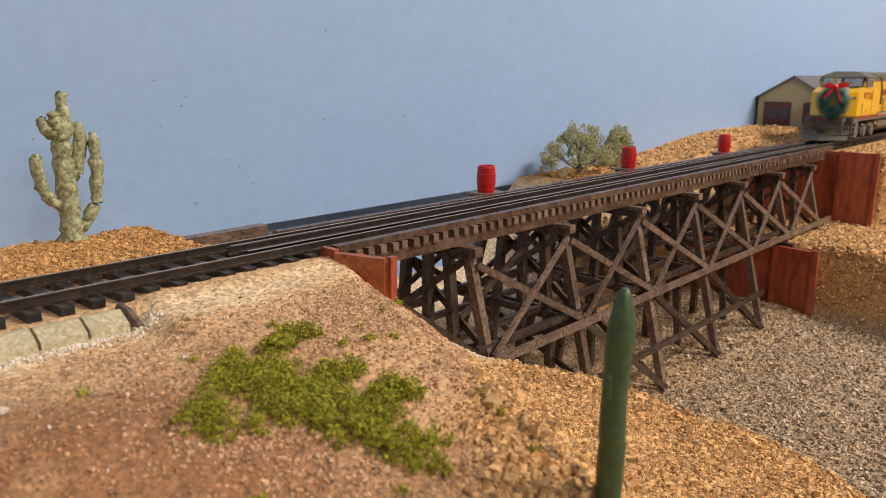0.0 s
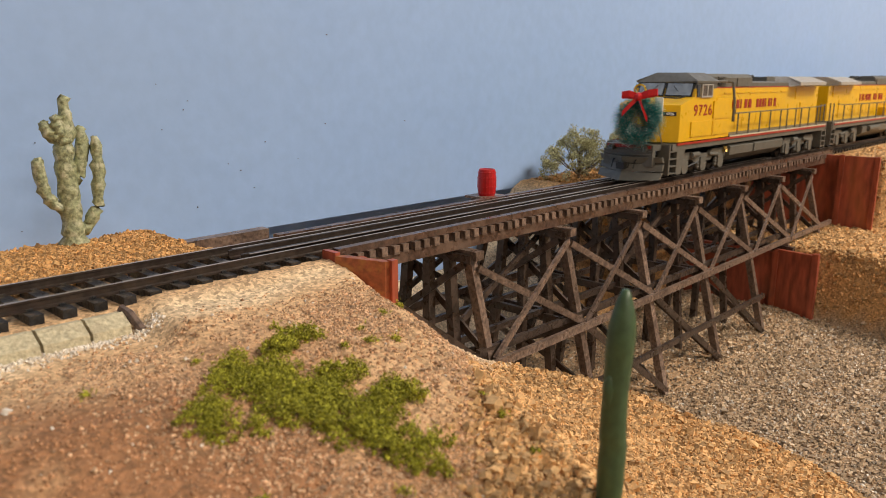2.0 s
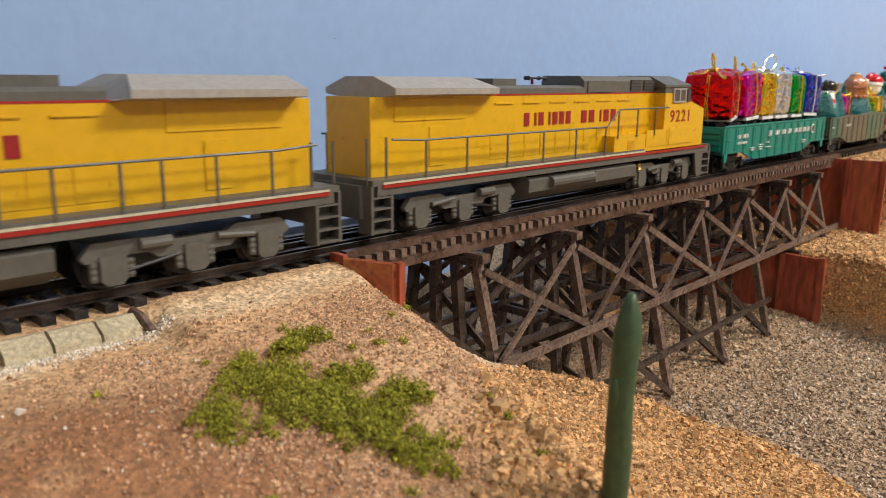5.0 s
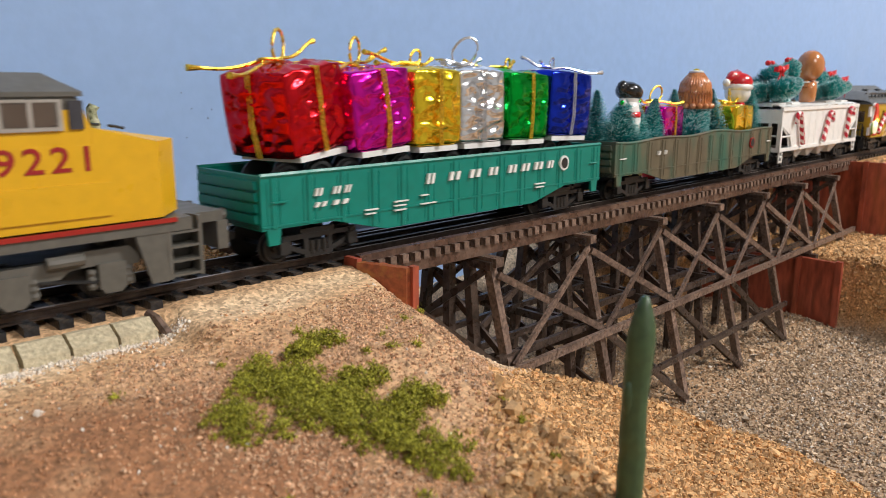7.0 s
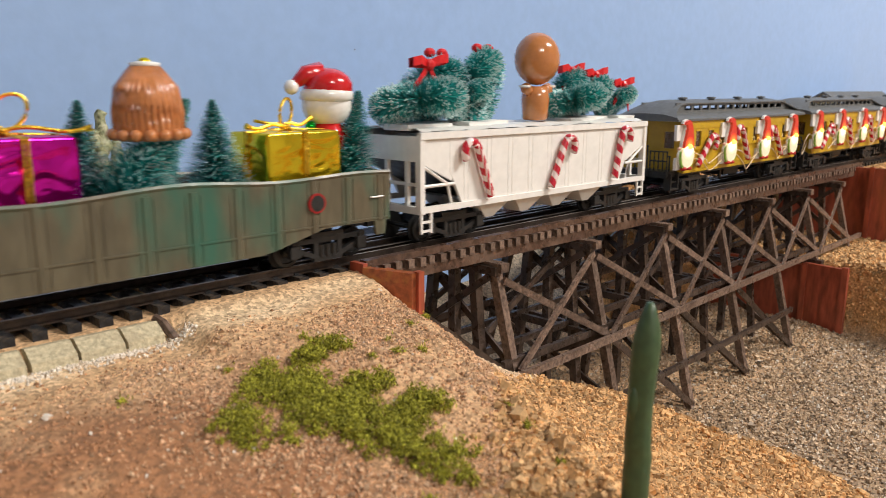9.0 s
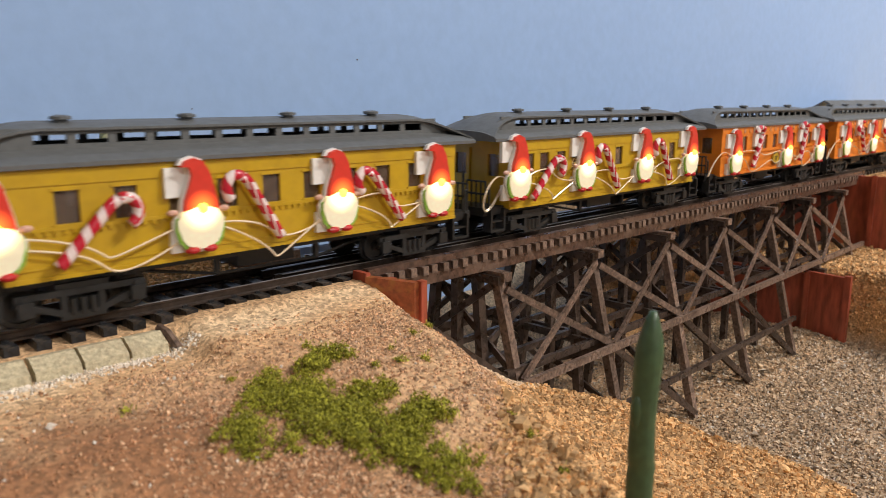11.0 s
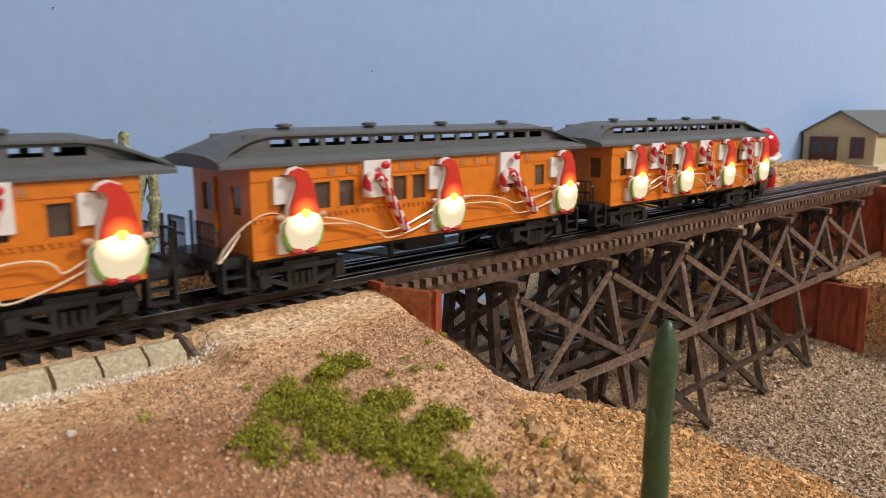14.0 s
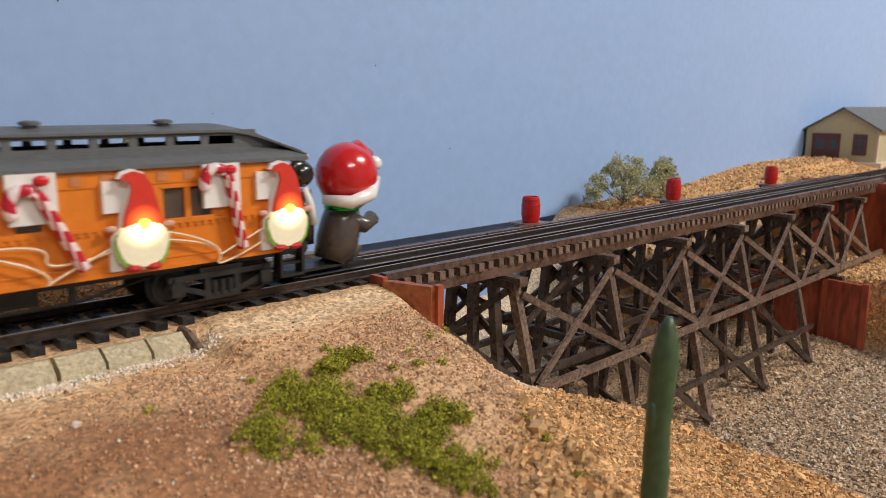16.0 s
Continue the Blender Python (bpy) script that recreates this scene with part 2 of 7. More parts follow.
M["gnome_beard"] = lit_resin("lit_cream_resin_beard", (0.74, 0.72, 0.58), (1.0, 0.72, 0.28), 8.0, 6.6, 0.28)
M["gnome_bulb"] = material("glowing_nose_bulb", (1, 0.6, 0.1), 0.3, bump=0, emit=(1.0, 0.55, 0.05), emit_power=5.0)
M["gnome_red"] = material("red_resin_foot", (0.5, 0.015, 0.02), 0.35, vary=0.05, bump=0)
M["gnome_hand"] = material("pink_resin_hand", (0.62, 0.36, 0.27), 0.4, vary=0.05, bump=0)
M["gnome_green"] = material("green_resin_arm", (0.25, 0.45, 0.06), 0.5, vary=0.1, bump=0)
M["wire"] = material("clear_warm_wire", (0.86, 0.70, 0.50), 0.12, vary=0.05, bump=0, coat=0.5)
M["shed"] = material("tan_siding", (0.46, 0.40, 0.24), 0.7, vary=0.05, grain=3, bump=0.1)
M["brown_door"] = material("red_brown_door_paint", (0.10, 0.028, 0.022), 0.5, vary=0.1)
M["concrete"] = material("pale_concrete_slab", (0.62, 0.50, 0.38), 0.9, vary=0.1, grain=2)
M["dirt_speck"] = material("dark_wall_speck", (0.12, 0.07, 0.06), 0.8)

# ---- mesh helpers (millimetres) ----


def part(name, bm, mat, parent=None, label="", bev=0.0, smooth=False, at=None):
    """One mesh object, scaled from millimetres, under a thing or a part."""
    if bev:
        es = [e for e in bm.edges if len(e.link_faces) == 2 and e.calc_face_angle(0) > 0.5]
        bmesh.ops.bevel(bm, geom=es, offset=bev, segments=1, affect="EDGES", profile=0.5, clamp_overlap=True)
    me = bpy.data.meshes.new(name)
    bmesh.ops.scale(bm, vec=(MM, MM, MM), verts=bm.verts)
    bmesh.ops.recalc_face_normals(bm, faces=bm.faces)
    bm.to_mesh(me)
    bm.free()
    if smooth:
        for p in me.polygons:
            p.use_smooth = True
    mats = mat if isinstance(mat, (list, tuple)) else [mat]
    for m in mats:
        me.materials.append(M[m] if isinstance(m, str) else m)
    ob = new(name, me)
    if parent is not None:
        ob.parent = parent
    if at is not None:
        ob.matrix_basis = at
    if label:
        ob["label"] = label
    return ob


def thing(name, x, y, z, label, category, group="", rz=0.0, kind=""):
    ob = new(name)
    ob.empty_display_size = 0.01
    ob.matrix_basis = pose(x * MM, y * MM, z * MM, 0, 0, rz)
    return tagged(ob, label, category, group, kind)


def box(bm, x0, x1, y0, y1, z0, z1, mi=0):
    v = [bm.verts.new((x, y, z)) for z in (z0, z1) for y in (y0, y1) for x in (x0, x1)]
    for f in ((0, 2, 3, 1), (4, 5, 7, 6), (0, 1, 5, 4), (2, 6, 7, 3), (0, 4, 6, 2), (1, 3, 7, 5)):
        bm.faces.new([v[i] for i in f]).material_index = mi
    return bm


def bx(*a, **k):
    return box(bmesh.new(), *a, **k)


def prism(bm, outline, axis, a, b, mi=0):
    """An outline of (u, v) points drawn out along an axis from a to b."""
    def p(u, v, w):
        return {"x": (w, u, v), "y": (u, w, v), "z": (u, v, w)}[axis]
    lo = [bm.verts.new(p(u, v, a)) for u, v in outline]
    hi = [bm.verts.new(p(u, v, b)) for u, v in outline]
    k = len(outline)
    bm.faces.new(lo).material_index = mi
    bm.faces.new(hi[::-1]).material_index = mi
    for i in range(k):
        bm.faces.new((lo[i], lo[(i + 1) % k], hi[(i + 1) % k], hi[i])).material_index = mi
    return bm


def tube(bm, path, r, sides=6, caps=True, mi=0, radii=None):
    """A round bar along a path of points."""
    path = [Vector(p) for p in path]
    rings = []
    for i, p in enumerate(path):
        d = (path[min(i + 1, len(path) - 1)] - path[max(i - 1, 0)]).normalized()
        ref = Vector((0, 0, 1)) if abs(d.z) < 0.9 else Vector((1, 0, 0))
        a = d.cross(ref).normalized()
        b = d.cross(a)
        rr = radii[i] if radii else r
        rings.append([bm.verts.new(p + (a * math.cos(2 * math.pi * k / sides) + b * math.sin(2 * math.pi * k / sides)) * rr) for k in range(sides)])
    for q, w in zip(rings, rings[1:]):
        for k in range(sides):
            bm.faces.new((q[k], q[(k + 1) % sides], w[(k + 1) % sides], w[k])).material_index = mi
    if caps:
        bm.faces.new(rings[0][::-1]).material_index = mi
        bm.faces.new(rings[-1]).material_index = mi
    return bm


def lathe(bm, profile, c=(0, 0, 0), sides=12, axis="z", mi=0):
    """A turned body from (radius, height) pairs."""
    rings = []
    for r, h in profile:
        ring = []
        for k in range(sides):
            a = 2 * math.pi * k / sides
            u, v = r * math.cos(a), r * math.sin(a)
            p = {"z": (u, v, h), "y": (u, h, v), "x": (h, u, v)}[axis]
            ring.append(bm.verts.new((p[0] + c[0], p[1] + c[1], p[2] + c[2])))
        rings.append(ring)
    for q, w in zip(rings, rings[1:]):
        for k in range(sides):
            bm.faces.new((q[k], q[(k + 1) % sides], w[(k + 1) % sides], w[k])).material_index = mi
    bm.faces.new(rings[0][::-1]).material_index = mi
    bm.faces.new(rings[-1]).material_index = mi
    return bm


def ball(bm, c, r, squash=(1, 1, 1), seg=12, mi=0, tilt=None):
    rows = max(5, seg // 2 + 1)
    verts = []
    for i in range(rows + 1):
        a = math.pi * i / rows
        verts.append([(r * math.sin(a) * math.cos(2 * math.pi * k / seg), r * math.sin(a) * math.sin(2 * math.pi * k / seg), -r * math.cos(a)) for k in range(seg)])
    def put(p):
        p = Vector((p[0] * squash[0], p[1] * squash[1], p[2] * squash[2]))
        if tilt:
            p = Euler([radians(q) for q in tilt]).to_matrix() @ p
        return bm.verts.new(p + Vector(c))
    low, top = put((0, 0, -r)), put((0, 0, r))
    rings = [[put(p) for p in ring] for ring in verts[1:-1]]
    for k in range(seg):
        bm.faces.new((low, rings[0][(k + 1) % seg], rings[0][k])).material_index = mi
        bm.faces.new((top, rings[-1][k], rings[-1][(k + 1) % seg])).material_index = mi
    for q, w in zip(rings, rings[1:]):
        for k in range(seg):
            bm.faces.new((q[k], q[(k + 1) % seg], w[(k + 1) % seg], w[k])).material_index = mi
    return bm


def beam(bm, a, b, w, h, mi=0, up=(0, 0, 1)):
    """A square timber from a to b, w wide and h high."""
    a, b = Vector(a), Vector(b)
    d = (b - a).normalized()
    s = d.cross(Vector(up))
    if s.length < 1e-4:
        s = Vector((1, 0, 0))
    s.normalize()
    t = s.cross(d)
    v = [bm.verts.new(p + s * (i * w / 2) + t * (j * h / 2)) for p in (a, b) for i, j in ((-1, -1), (1, -1), (1, 1), (-1, 1))]
    for f in ((0, 3, 2, 1), (4, 5, 6, 7), (0, 1, 5, 4), (1, 2, 6, 5), (2, 3, 7, 6), (3, 0, 4, 7)):
        bm.faces.new([v[i] for i in f]).material_index = mi
    return bm


def raw(name, verts, faces, mat, parent=None, label="", smooth=False):
    me = bpy.data.meshes.new(name)
    me.from_pydata((np.asarray(verts) * MM).tolist(), [], faces)
    for m in (mat if isinstance(mat, (list, tuple)) else [mat]):
        me.materials.append(M[m])
    if smooth:
        me.shade_smooth()
    ob = new(name, me)
    if parent is not None:
        ob.parent = parent
    if label:
        ob["label"] = label
    return ob


def lettering(name, text, size, mat, parent, at, label="", squeeze=1.0, depth=0.08, spacing=1.0):
    """Raised letters as a mesh."""
    cu = bpy.data.curves.new(name, "FONT")
    cu.body, cu.size, cu.extrude, cu.align_x = text, size * MM, depth * MM, "CENTER"
    cu.space_character = spacing
    cu.offset = 0.012 * size * MM
    tmp = bpy.data.objects.new(name, cu)
    scene.collection.objects.link(tmp)
    me = bpy.data.meshes.new_from_object(tmp.evaluated_get(bpy.context.evaluated_depsgraph_get()))
    bpy.data.objects.remove(tmp)
    me.transform(Matrix.Diagonal((squeeze, 1, 1, 1)))
    me.materials.clear()
    me.materials.append(M[mat])
    ob = new(name, me)
    ob.parent = parent
    ob.matrix_basis = at
    if label:
        ob["label"] = label
    return ob

# ---- the room and the layout ----


def sstep(a, b, x):
    t = np.clip((x - a) / (b - a), 0, 1)
    return t * t * (3 - 2 * t)


def wobble(x, y, size, seed=0.0):
    """Smooth unevenness between -1 and 1."""
    s = 0
    for k, (a, b) in enumerate(((1.0, 0.3), (-0.45, 0.95), (0.7, -0.8), (0.2, 1.3))):
        s = s + np.sin((a * x + b * y) / size * (1 + 0.37 * k) + seed + k * 1.7) / (1 + 0.5 * k)
    return s / 2.3


def height(x, y):
    """Height of the scenery in millimetres."""
    x, y = np.asarray(x, float), np.asarray(y, float)
    f = np.maximum(0, -24 - y)
    bank = -4.7 - 0.07 * np.minimum(f, 45) - 0.24 * np.maximum(0, f - 45)
    bank = bank + 0.4 * sstep(10, 30, y) - 0.6 * sstep(35, 62, y) - 8 * sstep(68, 95, y)
    bank = bank - 4.0 * sstep(-58, -66, x) * sstep(-16, -21, y) * sstep(-70, -30, y)
    bank = bank + (0.8 * wobble(x, y, 16) + 0.35 * wobble(x, y, 4.5, 9.0)) * sstep(24, 40, np.abs(y))
    bank = bank + 1.4 * sstep(-24, -19, y) * sstep(-62, -55, x) * sstep(-8, -14, y)
    creek = -94 + 1.6 * wobble(x, y, 30, 2.0) + 3 * sstep(-60, -30, y) * sstep(190, 260, x) + 36 * sstep(58, 99, y)
    # near bank falls from the abutment to the creek
    edge = -2 - 0.27 * np.clip(-20 - y, 0, 120) + 1.5 * wobble(x, y, 18, 1.0) - 17 * sstep(9, 20, y)
    run = np.maximum(0, x - edge)
    drop = 54 * (1 - np.exp(-(run / 45) ** 1.22))
    # it breaks off towards the space under the bridge and, as a gravel crest, towards the creek
    under = np.minimum(40, 1.7 * np.maximum(0, y + 34 + 1.2 * wobble(x, y, 6, 2.0))) * sstep(7, 20, run)
    crest = np.interp(y, (-150, -125, -100, -80, -60, -45, -36), (107, 111, 103, 92, 85, 77, 66)) + 3 * wobble(x, y, 10, 7.0)
    left = bank - drop - under - 1.3 * np.maximum(0, x - crest) - 1.2 * wobble(x, y, 11, 4.0) * sstep(0, 15, run)
    left = np.maximum(left, creek)
    left = left - 3.5 * np.exp(-((x - 5) / 6) ** 2) * sstep(-24, -36, y) * sstep(-62, -44, y)
    # far bank: lower shelf at the retaining wall, upper ground past the abutment
    shelf = -53 + 2.0 * wobble(x, y, 20, 3.0)
    upper = -5.5 + (5 + 2 * wobble(x, y, 30)) * sstep(22, 60, y) * sstep(380, 520, x)
    a = sstep(338, 352, x + 0.25 * np.maximum(0, -56 - y))
    b = sstep(0, 1, (x - 449 + 0.55 * np.maximum(0, -60 - y)) / (13 + 55 * sstep(-53, -72, y)))
    right = creek + (shelf - creek) * a
    right = right + (upper - right) * b
    # the land behind the bridge rises towards the shed
    behind = sstep(34, 56, y) * sstep(185, 245, x)
    right = np.maximum(right, creek + (-13 + 15 * sstep(320, 520, x) - creek) * behind)
    return np.where(x < 150, left + (np.maximum(left, right) - left) * sstep(100, 150, x), np.maximum(right, left))


def gravel_line(y):
    """Where the sandy bank gives way to coarse gravel."""
    return 55 + 1.43 * (y + 40) + 20 * sstep(-100, -150, y)


def soil(x, y, z):
    """Colour of the scenery."""
    tan, red, ochre, grey = (np.array(c) for c in ((0.64, 0.415, 0.225), (0.27, 0.118, 0.052), (0.56, 0.32, 0.13), (0.34, 0.25, 0.165)))
    n1 = wobble(x, y, 22, 5.0)
    n2 = 0.6 * wobble(x, y, 7, 1.5) + 0.4 * wobble(x, y, 3.1, 4.5)
    k = sstep(-36, -66, y + 12 * n1 + 9 * n2) * (0.12 + 0.88 * sstep(-30, -72, x - 0.25 * (y + 80) + 10 * wobble(x, y, 30, 3.0) + 8 * n2))
    k = np.clip(k * (1 - 0.35 * sstep(0.1, 0.7, n2)), 0, 1)[..., None]
    c = tan * (1 - k) + red * k
    o = np.maximum(sstep(-14, 16, x - gravel_line(y) + 9 * n1 + 5 * n2), sstep(10, 18, y))[..., None]
    c = c * (1 - o) + ochre * o
    # pale crust where the bank breaks off
    crust = (sstep(-46, -36, y + 3 * n2) * sstep(-22, -33, y) * sstep(2, 10, x) * sstep(64, 52, x) * 0.85)[..., None]
    c = c + (np.array((0.78, 0.58, 0.38)) - c) * crust
    grey = grey + (np.array((0.42, 0.27, 0.15)) - grey) * sstep(-62, -34, y + 8 * n1)[..., None]
    g = sstep(-85, -91, z + 1.5 * n1)[..., None]
    c = c * (1 - g) + grey * g
    beige = (sstep(40, 55, y) * sstep(-12, -22, z) * sstep(-25, -15, x))[..., None]
    c = c * (1 - beige) + np.array((0.74, 0.63, 0.47)) * beige
    # dusty white powder beside the plaster edge and rusty patches lower on the bank
    dust = (sstep(-36, -25, y + 6 * wobble(x, y, 9, 1.0)) * sstep(-16, -24, y) * sstep(10, -15, x) * (0.8 + 0.3 * wobble(x, y, 7, 3.0)))[..., None]
    c = c + (np.array((0.80, 0.62, 0.40)) - c) * np.clip(dust, 0, 0.95)
    rust = (sstep(0.15, 0.75, wobble(x, y, 13, 8.0)) * sstep(-46, -60, y) * sstep(0, -20, x) * 0.55)[..., None]
    return c + (np.array((0.38, 0.165, 0.07)) - c) * rust


def ground_sheet():
    xs = np.concatenate([np.arange(-420, -150, 6.0), np.arange(-150, 260, 1.5), np.arange(260, 560, 3.0), np.arange(560, 3000, 24.0)])
    ys = np.concatenate([np.arange(-420, -170, 5.0), np.arange(-170, 99.5, 1.5)])
    X, Y = np.meshgrid(xs, ys)
    Z = height(X, Y)
    rng = np.random.default_rng(3)
    Z = Z + rng.normal(0, 0.16, Z.shape) * (np.abs(Y) > 15)
    nx, ny = len(xs), len(ys)
    idx = np.arange(nx * ny).reshape(ny, nx)
    faces = np.stack([idx[:-1, :-1], idx[:-1, 1:], idx[1:, 1:], idx[1:, :-1]], -1).reshape(-1, 4)
    V = np.stack([X, Y, Z], -1).reshape(-1, 3)
    ob = raw("ground", V, faces.tolist(), "ground", smooth=True)
    at = ob.data.attributes.new("soil", "FLOAT_COLOR", "POINT")
    col = np.concatenate([soil(X, Y, Z).reshape(-1, 3), np.ones((nx * ny, 1))], 1)
    at.data.foreach_set("color", col.ravel().astype(np.float32))
    return tagged(ob, "sandy tan and ochre scenery ground with a dry creek", "ground", kind="structure")


ground_sheet()


def grains(name, n, region, size, mat, label, seed, keep=None, sink=0.25):
    """Loose grit: small broken octahedra strewn over a stretch of ground."""
    rng = np.random.default_rng(seed)
    x0, x1, y0, y1 = region
    x, y = rng.uniform(x0, x1, n), rng.uniform(y0, y1, n)
    z = height(x, y)
    if keep is not None:
        ok = keep(x, y, z, rng)
        x, y, z = x[ok], y[ok], z[ok]
    k = len(x)
    s = size * np.exp(rng.normal(0, 0.32, k))
    base = np.array([(x, y, z) for z in (-1, 1) for y in (-1, 1) for x in (-1, 1)], float) * 0.62
    v = base[None] * rng.uniform(0.65, 1.25, (k, 8, 1)) * rng.uniform(0.75, 1.2, (k, 1, 3)) + rng.normal(0, 0.12, (k, 8, 3))
    a = rng.uniform(0, 6.28, k)
    b = rng.uniform(-1, 1, k)
    ca, sa, cb, sb = np.cos(a), np.sin(a), np.cos(b), np.sin(b)
    vx = v[..., 0] * ca[:, None] - v[..., 1] * sa[:, None]
    vy = v[..., 0] * sa[:, None] + v[..., 1] * ca[:, None]
    vz = v[..., 2] * cb[:, None] + vx * sb[:, None]
    vx = vx * cb[:, None] - v[..., 2] * sb[:, None]
    V = np.stack([vx, vy, vz], -1) * (s / 2)[:, None, None]
    V += np.stack([x, y, z + s * sink], -1)[:, None]
    f = np.array([(0, 2, 3, 1), (4, 5, 7, 6), (0, 1, 5, 4), (2, 6, 7, 3), (0, 4, 6, 2), (1, 3, 7, 5)])
    F = (f[None] + 8 * np.arange(k)[:, None, None]).reshape(-1, 4)
    return tagged(raw(name, V.reshape(-1, 3), F.tolist(), mat), label, "gravel", kind="stuff")


grains("ochre_gravel", 62000, (-80, 145, -165, -30), 1.2, "bank_grain", "coarse ochre gravel on the creek bank", 11,
       lambda x, y, z, r: (z > -90) & (y < -33) & (x > gravel_line(y) + 8 * wobble(x, y, 15) + r.normal(0, 6, len(x))))
grains("ochre_gravel", 18000, (-130, -16, 13, 72), 0.95, "ochre_grain", "coarse ochre gravel heaped behind the track", 12)
grains("ochre_gravel", 9000, (330, 640, -130, 95), 1.7, "bank_grain", "ochre gravel on the far bank", 13, lambda x, y, z, r: (z > -86) & ((np.abs(y) > 18) | (x < 430)))
grains("ochre_gravel", 14000, (338, 540, -135, -28), 1.5, "bank_grain", "ochre gravel fill beside the far abutment", 24, lambda x, y, z, r: z > -86)
grains("ochre_gravel", 2000, (250, 340, 40, 95), 1.8, "ochre_grain", "ochre gravel behind the bridge", 14)
grains("red_brown_grit", 16000, (-125, 10, -160, -27), 0.45, "red_grain", "fine red-brown grit on the sandy bank", 15,
       lambda x, y, z, r: r.uniform(0, 1, len(x)) < 0.12 + 0.88 * sstep(-38, -72, y + 14 * wobble(x, y, 22, 5.0)), 0.12)
grains("pinkish_grit", 42000, (-110, 30, -125, -34), 0.55, "pink_grain", "loose pinkish grit on the sandy bank", 19,
       lambda x, y, z, r: r.uniform(0, 1, len(x)) < (0.25 + 0.75 * sstep(-0.3, 0.5, wobble(x, y, 9, 6.0))) * sstep(-108, -60, x), 0.12)
grains("plaster_crumbs", 4200, (-120, -60, -31, -22), 0.55, "pale_grain", "white plaster crumbs along the edging blocks", 20,
       lambda x, y, z, r: np.abs(y + 25 - 1.2 * wobble(x, y, 5)) < r.exponential(1.3, len(x)))
grains("pale_grit", 200, (-125, 20, -150, -27), 0.6, "pale_grain", "pale grit specks on the sandy bank", 16)
grains("pale_crust", 9000, (2, 62, -44, -32.5), 0.65, "crust_grain", "pale crumbling crust along the bank edge", 25,
       lambda x, y, z, r: np.abs(y + 35.2 - 0.8 * wobble(x, y, 5)) < r.exponential(1.8, len(x)))
grains("creek_gravel", 44000, (90, 350, -190, 60), 1.15, "creek_grain", "grey-brown creek bed gravel", 17,
       lambda x, y, z, r: (z < -87.5) & (r.uniform(0, 1, len(x)) < 1 - 0.6 * sstep(-58, -36, y + 8 * wobble(x, y, 20)) * sstep(250, 200, x)))
grains("quartz_gravel", 9000, (90, 350, -190, 20), 0.85, "pale_grain", "white quartz gravel in the creek bed", 18, lambda x, y, z, r: (z < -89) & (r.uniform(0, 1, len(x)) < 0.3 + 0.6 * sstep(-20, -90, y)))


def room():
    w = part("wall_backdrop", bx(-420, 3000, 100, 106, -17.5, 1400), "wall")
    tagged(w, "sky-blue painted backdrop wall with small specks", "wall", kind="structure")
    w = part("wall_behind", bx(-420, 3000, 109, 115, -1100, 1400), "wall")
    tagged(w, "shaded blue wall below the backdrop sheet", "wall", kind="structure")
    for nm, b in (("wall_left", (-1600, -1590, -2600, 120, -1100, 1400)), ("wall_right", (3000, 3010, -2600, 120, -1100, 1400)), ("wall_front", (-1600, 3010, -2610, -2600, -1100, 1400))):
        tagged(part(nm, bx(*b), "room"), "plain off-white room wall", "wall", kind="structure")
    tagged(part("wall_side", bx(-1590, -420, 100, 115, -1100, 1400), "room"), "plain off-white room wall", "wall", kind="structure")
    tagged(part("ceiling", bx(-1600, 3010, -2610, 120, 1400, 1410), "room"), "plain off-white ceiling", "ceiling", kind="structure")
    tagged(part("floor", bx(-1600, 3010, -2610, 120, -1110, -1100), "floor"), "grey room floor", "floor", kind="structure")


room()


def wall_specks():
    rng = random.Random(5)
    for i in range(20):
        u, v = rng.gauss(20, 60), rng.uniform(-6, 110)
        if i > 11:
            u, v = rng.gauss(25, 18), rng.uniform(0, 45)
        r = rng.uniform(0.1, 0.28)
        bm = bmesh.new()
        pts = [(u + r * rng.uniform(0.6, 1.3) * math.cos(a), v + r * rng.uniform(0.6, 1.2) * math.sin(a)) for a in (0, 1, 2, 3, 4, 5)]
        prism(bm, pts, "y", 99.5, 100.05)
        tagged(part("wall_speck", bm, "dirt_speck"), "small dark paint speck on the wall", "speck", "wall specks")


wall_specks()

# ---- track ----


def rail_outline(y):
    return [(y - 1.2, -2.5), (y + 1.2, -2.5), (y + 1.2, -2.1), (y + 0.35, -1.8), (y + 0.35, -0.75), (y + 0.55, -0.5), (y + 0.55, 0), (y - 0.55, 0), (y - 0.55, -0.5), (y - 0.35, -0.75), (y - 0.35, -1.8), (y - 1.2, -2.1)]


